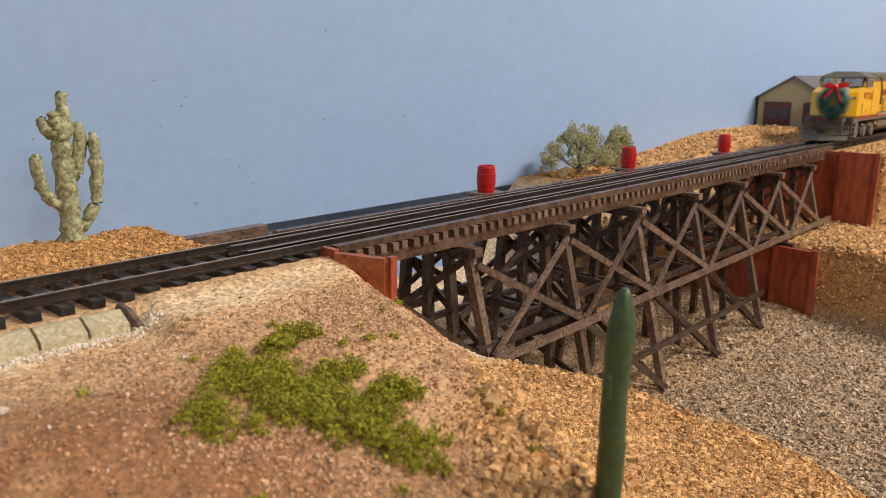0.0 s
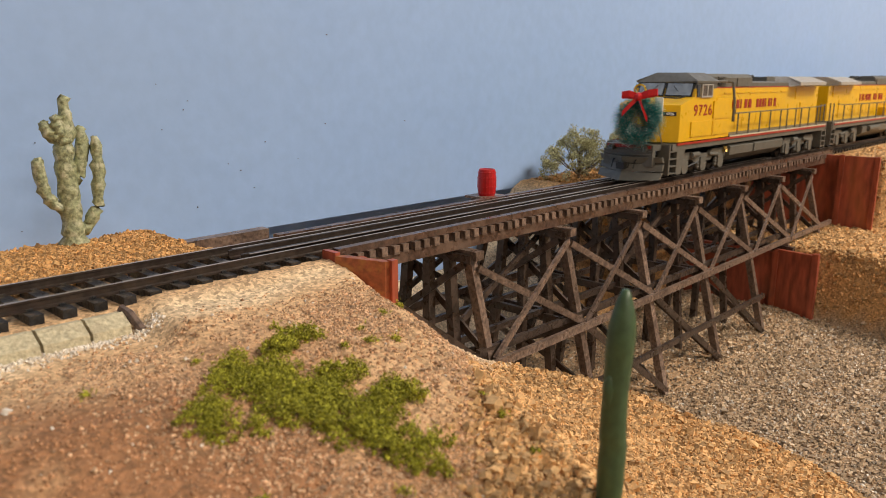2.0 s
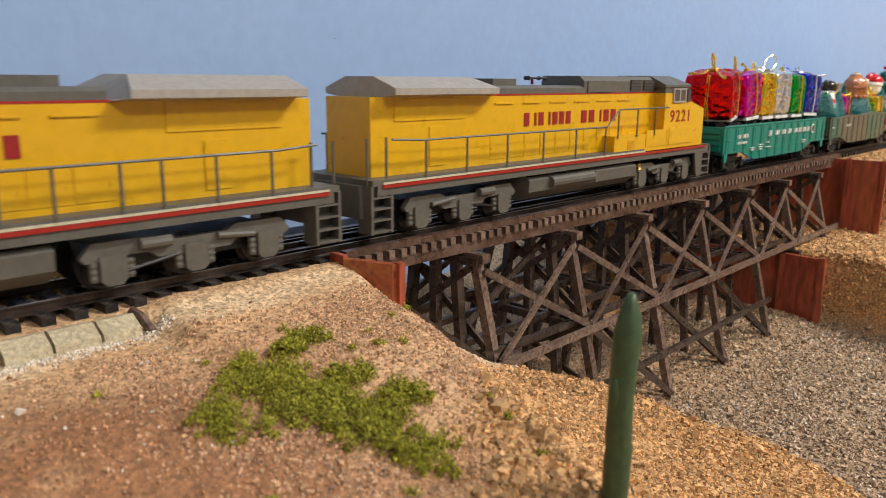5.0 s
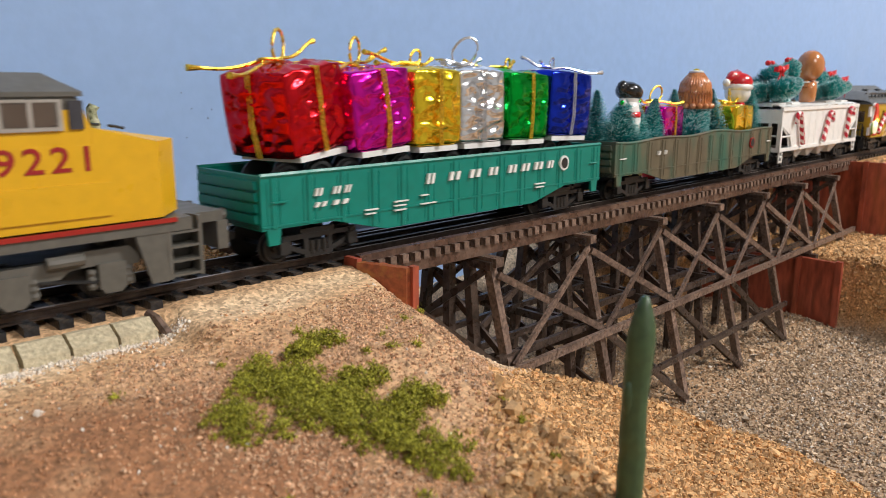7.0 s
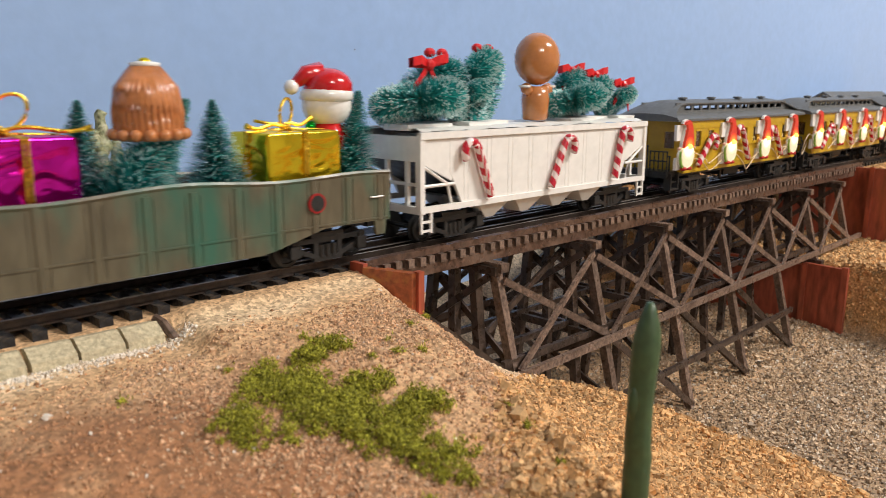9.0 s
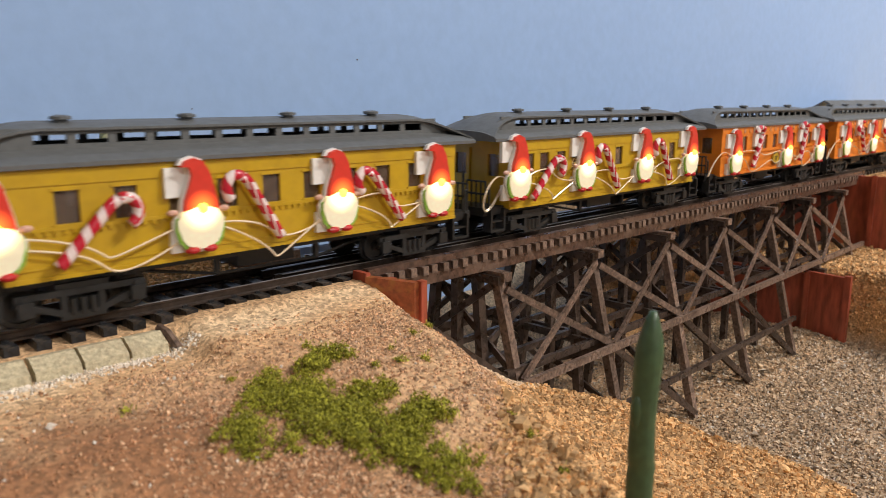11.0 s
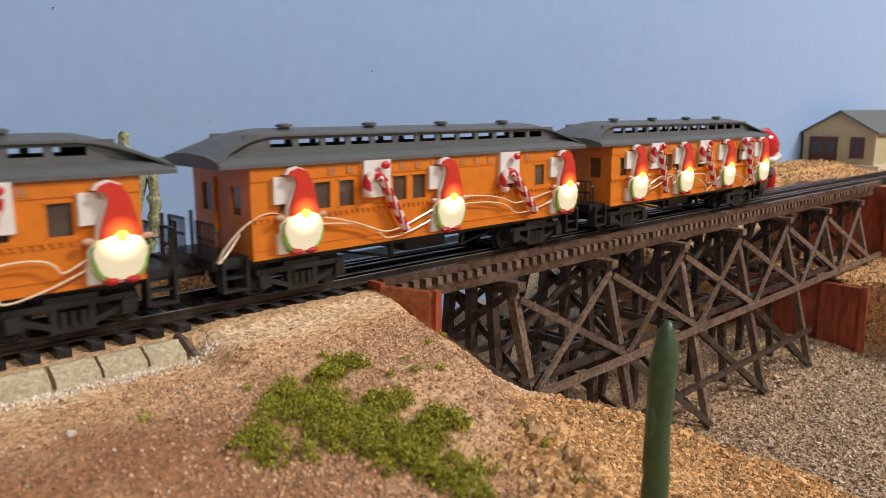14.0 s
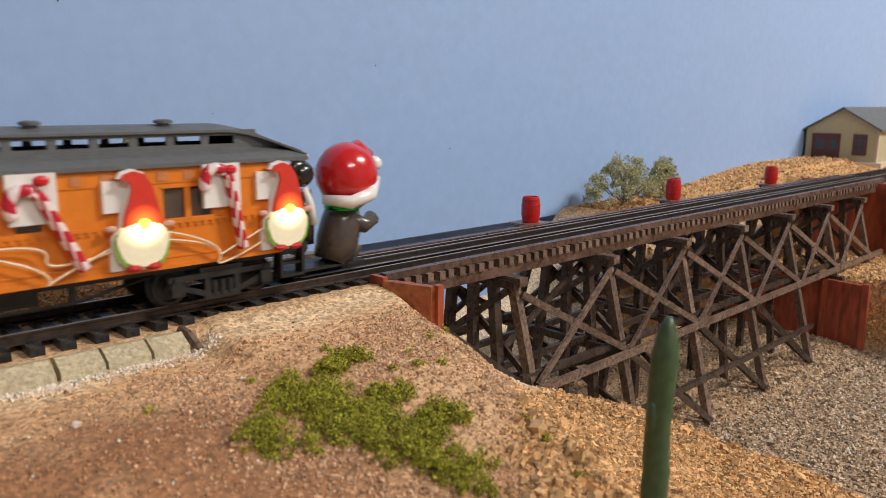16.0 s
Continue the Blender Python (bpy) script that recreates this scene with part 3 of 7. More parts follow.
def track():
    for y in (-8.8, 8.8):
        root = thing("rail", 0, 0, 0, "worn steel running rail with a polished head", "rail", "running rails")
        part("web", prism(bmesh.new(), rail_outline(y), "x", -420, 2900), "rail", root)
        part("rail_head", bx(-420, 2900, y - 0.42, y + 0.42, -0.2, 0.03), "railhead", root, "polished rail head")
    for y in (-4.6, 4.6):
        root = thing("guard_rail", 0, 0, 0, "dark steel guard rail on the trestle", "rail", "guard rails")
        bm = prism(bmesh.new(), rail_outline(y), "x", -24, 470)
        for v in bm.verts:
            if v.co.x < -20:
                v.co.y *= 0.75
        part("web", bm, "rail", root)
        part("rail_head", bx(-22, 470, y - 0.35, y + 0.35, -0.15, 0.02), "railhead", root)
    mesh = None
    for i in range(58):
        x = -5.5 - i * 7.1
        if mesh is None:
            bm = bx(-1.6, 1.6, -14.2, 14.2, -5.0, -2.5)
            for yy in (-8.8, 8.8):
                for s in (-1, 1):
                    box(bm, -0.7, 0.7, yy + s * 1.3 - 0.35, yy + s * 1.3 + 0.35, -2.6, -1.9)
            ob = part("track_tie", bm, "tie", bev=0.25)
            mesh = ob.data
        else:
            ob = new("track_tie", mesh)
        ob.matrix_basis = pose(x * MM, random.uniform(-0.3, 0.3) * MM, 0, 0, 0, random.uniform(-1.5, 1.5))
        tagged(ob, "black plastic railway tie, dusty", "tie", "track ties")
    for i in range(70):
        ob = new("track_tie", mesh)
        ob.matrix_basis = pose((478 + i * 7.1) * MM, 0, 0)
        tagged(ob, "black plastic railway tie, dusty", "tie", "track ties")


track()

# ---- trestle ----
BENTS = [57 + 58 * i for i in range(7)]


def trestle():
    deck = thing("trestle_bridge", 0, 0, 0, "dark-stained timber trestle bridge over a dry creek", "bridge")
    # ties
    mesh = None
    x = 4.0
    while x < 466:
        if mesh is None:
            ob = part("bridge_tie", bx(-1.25, 1.25, -18.0, 18.0, -5.5, -2.7), "wood_grey", deck, bev=0.2)
            mesh = ob.data
        else:
            ob = new("bridge_tie", mesh)
            ob.parent = deck
        ob.matrix_basis = pose(x * MM, random.uniform(-0.5, 0.3) * MM, random.uniform(-0.15, 0.1) * MM, 0, 0, random.uniform(-1.2, 1.2))
        x += 4.87
    for s in (-1, 1):
        part("guard_timber", bx(1, 466, s * 15.3 - 1.4, s * 15.3 + 1.4, -2.7, -0.5), "stringer", deck, "brown guard timber", bev=0.25)
        for k, y in enumerate((8.0, 12.4, 15.9)):
            part("stringer", bx(4, 462, s * y - 1.5, s * y + 1.5, -9.1, -5.4), "stringer", deck, bev=0.2)
    rng = random.Random(2)
    for i, bx_ in enumerate(BENTS):
        low = {0: -50, 1: -78, 2: -95, 3: -95, 4: -93, 5: -53, 6: -54}[i] - 1
        bent = thing("bent", 0, 0, 0, "", "")
        bent.parent = deck
        part("cap", bx(bx_ - 2.1, bx_ + 2.1, -25, 25, -12.3, -9.1), "wood_grey", bent, "weathered cap timber", bev=0.3)
        part("cap_plank", bx(bx_ - 3.6, bx_ - 2.1, -23.5, 23.5, -13.4, -10.4), "wood", bent)
        mid = -48.0
        has_mid = low < mid - 14
        for top, slope in ((-21, 0.26), (-11, 0.10), (0, 0.0), (11, -0.10), (21, -0.26)):
            y_low = top - slope * (-16.4 - low)
            foot = min(low, float(height(bx_, y_low)) - 1.5)
            y_low = top - slope * (-16.4 - foot)
            # front posts paler, inner posts darker: light and shade put into the colour
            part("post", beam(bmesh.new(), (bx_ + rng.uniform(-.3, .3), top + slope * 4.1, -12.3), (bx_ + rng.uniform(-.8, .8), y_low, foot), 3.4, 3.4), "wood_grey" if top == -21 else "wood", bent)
        if has_mid:
            yy = 24.5 + 0.26 * (-16.4 - mid)
            part("mid_sill", bx(bx_ - 3.7, bx_ - 1.7, -yy, yy, mid - 1.6, mid + 1.6), "wood", bent)
            part("mid_sill", bx(bx_ + 1.7, bx_ + 3.7, -yy, yy, mid - 1.6, mid + 1.6), "wood", bent)
        ys = 22 + 0.26 * (-16.4 - low)
        part("sill", bx(bx_ - 2.2, bx_ + 2.2, -ys - 3.5, ys + 2.5, low - 1.5, low + 1.8), "wood", bent)
        stages = ((-13, mid), (mid, low)) if has_mid else ((-13, low),)
        for za, zb in stages:
            wa, wb = 21 + 0.26 * (-16.4 - za), 21 + 0.26 * (-16.4 - zb)
            part("sway_brace", beam(bmesh.new(), (bx_ - 2.9, -wa, za - 1), (bx_ - 2.9, wb, zb + 1), 1.1, 2.6), "wood", bent)
            part("sway_brace", beam(bmesh.new(), (bx_ + 2.9, wa, za - 1), (bx_ + 2.9, -wb, zb + 1), 1.1, 2.6), "wood", bent)
    # braces from bent to bent along both faces, and inner rows of girts
    for s in (-1, 1):
        y_top, y_mid = s * 23.5, s * 32
        for i in range(6):
            a, b = BENTS[i], BENTS[i + 1]
            # near-face braces get the paler wood, painted as lit; far ones stay dark
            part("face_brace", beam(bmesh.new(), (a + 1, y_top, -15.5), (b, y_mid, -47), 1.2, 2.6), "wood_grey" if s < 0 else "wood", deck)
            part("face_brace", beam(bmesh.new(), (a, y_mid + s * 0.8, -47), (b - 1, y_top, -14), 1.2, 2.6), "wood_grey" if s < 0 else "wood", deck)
        part("face_brace", beam(bmesh.new(), (10, s * 23, -14), (56, s * 32.5, -50), 1.2, 2.6), "wood", deck)
        for i in (1, 2, 3):
            a, b = BENTS[i], BENTS[i + 1]
            part("face_brace", beam(bmesh.new(), (a + 1, s * 33, -49), (b, s * 42, -92), 1.2, 2.6), "wood", deck)
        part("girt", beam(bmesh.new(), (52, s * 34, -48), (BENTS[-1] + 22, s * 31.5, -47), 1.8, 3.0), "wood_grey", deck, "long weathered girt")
        part("girt", beam(bmesh.new(), (52, s * 29, -44.5), (BENTS[-1] - 40, s * 29, -44), 2.0, 2.8), "wood", deck)
        part("girt", beam(bmesh.new(), (30, s * 12, -46), (BENTS[-1], s * 12, -46), 2.0, 2.6), "wood", deck)
        part("girt", beam(bmesh.new(), (BENTS[1] - 8, s * 38, -72), (BENTS[4] + 6, s * 38, -72), 1.8, 2.6), "wood", deck)
        for i in range(0 if s < 0 else 1, 6, 2):
            a, b = BENTS[i], BENTS[i + 1]
            part("inner_brace", beam(bmesh.new(), (a, s * 8, -14 if i % 2 else -46), (b, s * 8, -46 if i % 2 else -14), 1.2, 2.4), "wood", deck)
    # fire barrel platforms
    for xx in (121, 246, 374):
        part("barrel_platform", bx(xx - 7, xx + 7, 16, 33, -2.6, -1.7), "wood_grey", deck, "small plank platform beside the deck", bev=0.2)
        part("platform_beam", bx(xx - 4, xx - 2, 10, 32, -5, -2.6), "wood", deck)
        part("platform_beam", bx(xx + 2, xx + 4, 10, 32, -5, -2.6), "wood", deck)


trestle()


def abutments():
    a = thing("near_abutment", 0, 0, 0, "red-brown painted wooden bridge abutment in sandy bank", "abutment")
    part("front_wall", bx(5.0, 8.0, -33, 34, -60, -13), "redwood", a, bev=0.4)
    part("wing_wall", prism(bmesh.new(), [(1, -6.5), (5, -6.5), (5, -60), (1, -60)], "y", -24, 24), "redwood", a)
    bm = prism(bmesh.new(), [(-3.0, -20.0), (-0.5, -20.0), (7.6, -33.5), (4.6, -33.5)], "z", -40, -1.4)
    for v in bm.verts:
        if v.co.z > -10:
            v.co.z -= 0.06 * (-20.0 - v.co.y)
    part("wing_board", bm, "orangewood", a, "orange-brown wing board", bev=0.5)
    part("corner_post", beam(bmesh.new(), (7.4, -33.6, -40), (7.4, -33.6, -1.9), 2.3, 2.3), "redwood", a, bev=0.5)
    part("end_block", bx(-1.5, 9, -20.5, -16.5, -6.0, -3.6), "redwood", a, bev=0.3)
    part("end_board", bx(-2.4, -0.6, -19.5, -13.3, -6.2, -0.6), "redwood", a, bev=0.3)
    b = thing("far_abutment", 0, 0, 0, "red-brown painted upper bridge abutment with wing wall", "abutment")
    part("front_wall", bx(448, 452, -31, 34, -60, -3), "redwood", b, bev=0.4)
    part("wing_wall", prism(bmesh.new(), [(444, -30), (447, -30), (449, -52), (446, -52)], "z", -60, -2.5), "redwood", b, bev=0.4)
    part("corner_post", bx(442.5, 445.5, -31.5, -28.5, -60, -1.8), "redwood", b, bev=0.4)
    part("corner_post", bx(444.5, 447.5, -53.5, -50.5, -60, -2), "redwood", b, bev=0.4)
    c = thing("lower_retaining_wall", 0, 0, 0, "red-brown lower retaining wall at the creek", "retaining wall")
    part("wall_board", prism(bmesh.new(), [(338, -28), (341, -28), (341, 36), (338, 36)], "z", -100, -55), "redwood", c, bev=0.4)
    part("wall_board", prism(bmesh.new(), [(337, -28), (340, -28), (337, -51), (334, -51)], "z", -100, -53), "redwood", c, bev=0.4)
    part("corner_post", bx(333.5, 337, -54, -50.5, -100, -52), "redwood", c, bev=0.4)
    part("corner_post", bx(336, 339, -30, -27, -100, -53.5), "redwood", c, bev=0.4)


abutments()


def retaining_lip():
    """Low grey-brown lip that ends the gravel behind the track."""
    root = thing("stone_lip", 0, 0, 0, "grey-brown plaster lip behind the track", "edging block")
    part("lip_block", beam(bmesh.new(), (-24, 52, -10), (18, 47, -8.5), 5, 7), "wood_grey", root, bev=0.8)
    part("lip_block", beam(bmesh.new(), (18, 40, -10), (30, 38, -9.5), 6, 6), "plaster", root, "broken pale plaster chunk", bev=1.2)


retaining_lip()


def plaster_edge():
    """Cracked plaster blocks that edge the track bed."""
    for x0, x1 in ((-118, -97), (-96, -86.5), (-85.8, -76), (-75.3, -66.5)):
        bm = bmesh.new()
        prism(bm, [(-17, -4.6), (-19.5, -4.2), (-23.5, -6.6), (-24.5, -11), (-16, -11)], "x", x0, x1)
        tagged(part("plaster_block", bm, "plaster", bev=0.5), "cracked pale plaster edging block beside the track", "edging block", "plaster edging blocks")
    bm = tube(bmesh.new(), [(-66, -17.5, -4.0), (-65, -20, -5.0), (-64.3, -24.5, -8.2)], 1.2, 7)
    tagged(part("peg", bm, "wood_grey"), "grey wooden peg in the plaster edge", "peg")


plaster_edge()


def barrel(x, y):
    root = thing("fire_barrel", x, y, -1.7, "small red wooden fire barrel on a platform", "barrel", "fire barrels")
    part("body", lathe(bmesh.new(), [(3.6, 0), (3.9, 1.5), (4.25, 4), (4.3, 6), (4.2, 8), (3.9, 10.2), (3.6, 11.8), (3.1, 11.85), (3.1, 11.3)], sides=20), "red_paint", root, smooth=False)
    for z in (1.2, 4.0, 8.0, 10.4):
        r = 4.35 if 3 < z < 9 else 4.05
        part("hoop", lathe(bmesh.new(), [(r - .4, z - 0.35), (r, z - 0.3), (r, z + 0.3), (r - .4, z + 0.35)], sides=20), "red_paint", root)


for bx0 in (121, 246, 374):
    barrel(bx0, 26)


def saguaro():
    root = thing("cactus", -44, 66, float(height(-44, 66)) - 0.8, "tall dusty green saguaro cactus with raised arms", "cactus")
    def limb(name, pts, radii):
        bm = bmesh.new()
        n = []
        for i in range(len(pts) - 1):
            for k in range(5):
                t = k / 5
                n.append((Vector(pts[i]).lerp(Vector(pts[i + 1]), t), radii[i] + (radii[i + 1] - radii[i]) * t))
        n.append((Vector(pts[-1]), radii[-1]))
        n.append((Vector(pts[-1]) + (Vector(pts[-1]) - Vector(pts[-2])).normalized() * radii[-1] * 0.6, radii[-1] * 0.45))
        tube(bm, [p for p, r in n], 1, 10, radii=[r * 1.15 * (1 + 0.12 * math.sin(i * 2.1)) for i, (p, r) in enumerate(n)])
        for v in bm.verts:
            v.co += Vector([random.uniform(-.48, .48) for _ in range(3)])
        part(name, bm, "cactus", root, smooth=True)
    limb("trunk", [(0, 0, 0), (0.4, 0, 9), (-0.3, 0, 20), (-0.3, 0, 31.5), (1.0, 0, 40.5), (1.3, 0, 49)], [4.0, 2.8, 2.8, 2.9, 2.2, 1.4])
    limb("arm", [(0.5, 0, 5), (5.2, -.5, 7), (8.6, -1, 13.8), (9.7, -1, 25), (9.6, -1, 35.5)], [2.4, 1.8, 1.7, 1.8, 1.5])
    limb("arm", [(0, 0, 21), (4.0, .5, 23.7), (5.7, .5, 33), (5.6, .5, 39)], [1.9, 1.7, 1.8, 1.5])
    limb("arm", [(0, 0, 12), (-4.9, 0, 15), (-7.9, 0, 20.2), (-8.6, 0, 29.5)], [2.0, 1.5, 1.6, 1.5])
    limb("arm", [(0, 0, 35.5), (-3.6, 0, 37.5), (-5.9, 0, 41)], [2.4, 2.1, 1.4])
    limb("arm", [(0, -1, 35), (-2.0, -1.4, 39.5), (-2.3, -1.4, 43)], [1.9, 1.8, 1.4])


saguaro()


def near_cactus():
    x, y = -31.5, -131
    z = float(height(x, y)) - 1
    root = thing("cactus", x, y, z, "slim dark green cactus standing in the gravel", "cactus")
    bm = bmesh.new()
    h = 16.0 - z
    rows, sides = 26, 22
    rings = []
    for i in range(rows + 1):
        t = i / rows
        r = 2.35 * (1 + 0.06 * math.sin(9 * t)) * min(1, 0.92 + 0.2 * t) * (1 - max(0, (t - 0.78) / 0.22) ** 2 * 0.72)
        rings.append([bm.verts.new((math.cos(2 * math.pi * k / sides) * r * (1 - 0.07 * (k % 2)) + 1.6 * (t - 0.5) + 0.35 * math.sin(7 * t + 1) + 0.5 * math.exp(-((t - 0.3) / 0.03) ** 2), math.sin(2 * math.pi * k / sides) * r * (1 - 0.07 * (k % 2)), h * t)) for k in range(sides)])
    for q, w in zip(rings, rings[1:]):
        for k in range(sides):
            bm.faces.new((q[k], q[(k + 1) % sides], w[(k + 1) % sides], w[k]))
    bm.faces.new(rings[-1])
    bm.faces.new(rings[0][::-1])
    part("stem", bm, "cactus_dark", root, smooth=True)
    part("bud", ball(bmesh.new(), (-1.9, 0.2, h * 0.56), 1.3, (0.8, 0.8, 2.6), 12), "cactus_dark", root, smooth=True)


near_cactus()


def clump_cloud(centres, radius, n, leaf, seed, flat=1.0):
    """Small broken clumps scattered round centres; returns vertices and faces."""
    rng = np.random.default_rng(seed)
    c = np.asarray(centres, float)[rng.integers(0, len(centres), n)]
    d = rng.normal(0, 1, (n, 3))
    d /= np.linalg.norm(d, axis=1)[:, None]
    d *= (rng.uniform(0, 1, (n, 1)) ** 0.4) * radius
    d[:, 2] *= flat
    p = c + d
    base = np.array([(1, 0, 0), (-1, 0, 0), (0, 1, 0), (0, -1, 0), (0, 0, 1), (0, 0, -1)], float)
    v = base[None] * rng.uniform(0.45, 1.4, (n, 6, 1)) + rng.normal(0, 0.3, (n, 6, 3))
    V = v * (leaf * rng.uniform(0.6, 1.5, n))[:, None, None] + p[:, None]
    f = np.array([(0, 2, 4), (2, 1, 4), (1, 3, 4), (3, 0, 4), (2, 0, 5), (1, 2, 5), (3, 1, 5), (0, 3, 5)])
    return V.reshape(-1, 3), (f[None] + 6 * np.arange(n)[:, None, None]).reshape(-1, 3).tolist()


def moss_patch():
    """Ground foam: crumbs and short fibres in clumps, with bare sand showing between them."""
    rng = np.random.default_rng(21)
    cs = []
    tufts = []
    # sprawling clumps: a strip up the bank, two bodies, an outlier and a tail down the slope
    clumps = ((-50, -60, 17, 3.2, 5, 34), (-64, -69, 9, 8, 0, 40), (-74, -76, 8, 6, 40, 28), (-56, -75, 13, 8, -35, 60), (-60, -83, 13, 7, -35, 55), (-45, -90, 7, 5, -30, 28), (-55, -96, 12, 5.5, -42, 46), (-56, -106, 7, 3, -55, 12))
    for cx, cy, rx, ry, turn, count in clumps:
        ct, st = math.cos(radians(turn)), math.sin(radians(turn))
        made = 0
        while made < count:
            u, v = rng.normal(0, 0.52, 2)
            if u * u + v * v > 1.3:
                continue
            x, y = cx + rx * u * ct - ry * v * st, cy + rx * u * st + ry * v * ct
            made += 1
            if wobble(x, y, 3.2, 2.6) > -0.36:
                tufts.append((x, y, rng.uniform(0.7, 2.9)))
    for i in range(22):
        tufts.append((rng.uniform(-95, -5), rng.uniform(-115, -50), rng.uniform(0.5, 1.0)))
    for x, y, r in tufts:
        for i in range(int(3 + 5 * r)):
            a, e = rng.uniform(0, 6.28), rng.uniform(0, 1)
            q = r * math.sqrt(1 - e * e)
            px, py = x + q * math.cos(a), y + q * math.sin(a)
            cs.append((px, py, float(height(px, py)) + 1.15 * r * e))
    V, F = clump_cloud(cs, 0.9, 24000, 0.2, 22, 0.8)
    c = np.asarray(cs)[rng.integers(0, len(cs), 14000)]
    p = c + rng.normal(0, 0.6, (14000, 3))
    d = rng.normal(0, 1, (14000, 3)) + (0, 0, 0.5)
    d /= np.linalg.norm(d, axis=1)[:, None]
    side = np.cross(d, rng.normal(0, 1, (14000, 3)))
    side /= np.linalg.norm(side, axis=1)[:, None]
    length = rng.uniform(0.5, 1.3, (14000, 1))
    T = np.stack([p - side * 0.13, p + side * 0.13, p + d * length * 0.6 + side * 0.1, p + d * length], 1).reshape(-1, 3)
    k = len(V) + 4 * np.arange(14000)[:, None]
    F = F + (k + np.array([[0, 1, 2]])).tolist() + (k + np.array([[0, 2, 3]])).tolist()
    tagged(raw("moss_patch", np.concatenate([V, T]), F, "moss"), "bright green ground foam bush patch on sand", "ground cover", kind="stuff")


moss_patch()


def olive_tree(x, y, h, w, label, seed):
    z = float(height(x, y)) - 0.5
    root = thing("tree", x, y, z, label, "tree", "trees behind the track")
    rng = np.random.default_rng(seed)
    bm = tube(bmesh.new(), [(0, 0, 0), (0.4, 0, h * .25), (0, 0, h * .5)], 1, 7, radii=[1.1, .8, .5])
    tips = []
    for i in range(16):
        a = rng.uniform(0, 6.28)
        r = rng.uniform(0.2, 0.5) * w
        q = (math.cos(a) * r, math.sin(a) * r * 0.6, h * (0.92 - 0.75 * (r / (0.5 * w)) ** 1.5 * rng.uniform(0.6, 1)))
        tube(bm, [(0, 0, h * 0.12), (q[0] * .5, q[1] * .5, q[2] * .55), q], 1, 5, radii=[.6, .4, .15])
        tips.append(q)
    part("trunk", bm, "twig", root)
    cs = []
    for i in range(150):
        a, r = rng.uniform(0, 6.28), 0.5 * w * rng.uniform(0.05, 1) ** 0.6
        top = h * (1 - 0.62 * (r / (0.5 * w)) ** 1.6)
        cs.append((math.cos(a) * r, math.sin(a) * r * 0.5, top * rng.uniform(0.36, 0.98) if r > 0.25 * w else top * rng.uniform(0.6, 0.98)))
    V, F = clump_cloud(cs + tips, 2.9, 9500, 0.36, seed + 1, 0.9)
    crown = raw("crown", V, F, "leaf", root)


olive_tree(266, 72, 37, 66, "olive-green foam tree behind the bridge", 31)
olive_tree(326, 80, 33, 30, "small darker olive tree behind the bridge", 33)


def shed():
    x0, x1, y0, y1, z0 = 612, 780, 34, 97, 0.0
    root = thing("shed", 0, 0, 0, "small tan sided shed with grey gable roof", "shed")
    yc = (y0 + y1) / 2
    part("wall", prism(bmesh.new(), [(y0, z0), (y1, z0), (y1, 29), (yc, 47.5), (y0, 29)], "x", x0, x1), "shed", root)
    for k in range(12):
        z = z0 + 2.4 * (k + 1)
        part("siding_board", bx(x0 - 0.25, x0, y0, y1, z - 0.25, z), "shed", root)
    for s in (0, 1):
        ya, sg = (y0 - 3, 1) if s == 0 else (y1 + 2.5, -1)
        za = 29 - 18.5 / ((y1 - y0) / 2) * 2.6
        bm = prism(bmesh.new(), [(ya, za), (yc, 47.6), (yc, 49.4), (ya, za + 1.8)], "x", x0 - 3, x1 + 3)
        part("roof", bm, "coachroof", root, "grey roof slope")
    d = part("door", bx(x0 - 0.9, x0 - 0.3, 66, 91, z0, 25), "brown_door", root, "dark red-brown door")
    part("pane", bx(x0 - 1.1, x0 - 0.9, 79, 88, 10, 20), "window", d)
    part("pane", bx(x0 - 1.1, x0 - 0.9, 68, 75, 10, 20), "window", d)
    w = part("window", bx(x0 - 0.8, x0 - 0.3, 43, 55, 6, 25), "brown_door", root)
    for i in range(2):
        for j in range(4):
            part("pane", bx(x0 - 1.0, x0 - 0.8, 45 + i * 4.4, 48.6 + i * 4.4, 8 + j * 4, 11.2 + j * 4), "window", w)
    part("corner_board", bx(x0 - 0.6, x0 + 2, y0 - 0.5, y0 + 1, z0, 29), "concrete", root)
    part("slab", bx(x0 - 6, x1, 28, 99, z0 - 12, z0), "concrete", root, "pale concrete slab")


shed()

# ---- train ----
MOVERS = []


def rider(name, s, y, z, label, category, group="", rz=0.0):
    """A thing that travels with the train; s is its x at the start."""
    root = thing(name, s, y, z, label, category, group, rz)
    MOVERS.append((root, s, y, z, rz))
    return root


WHEEL = {}


def wheelset_mesh(r):
    if r not in WHEEL:
        bm = bmesh.new()
        for s in (-1, 1):
            prof = [(0.8, s * 6.9), (r - 1.2, s * 7.0), (r + 0.6, s * 7.2), (r + 0.6, s * 7.8), (r, s * 7.9), (r - 0.1, s * 9.4), (r - 1.1, s * 9.5), (r - 1.3, s * 9.0), (1.6, s * 8.8), (1.4, s * 9.8), (0.7, s * 10.2)]
            lathe(bm, prof, (0, 0, 0), 20, "y")
        lathe(bm, [(0.8, -11), (0.8, 11)], (0, 0, 0), 8, "y")
        ob = part("wheelset", bm, "black")
        WHEEL[r] = ob.data
        bpy.data.objects.remove(ob)
    return WHEEL[r]


SPUN = []


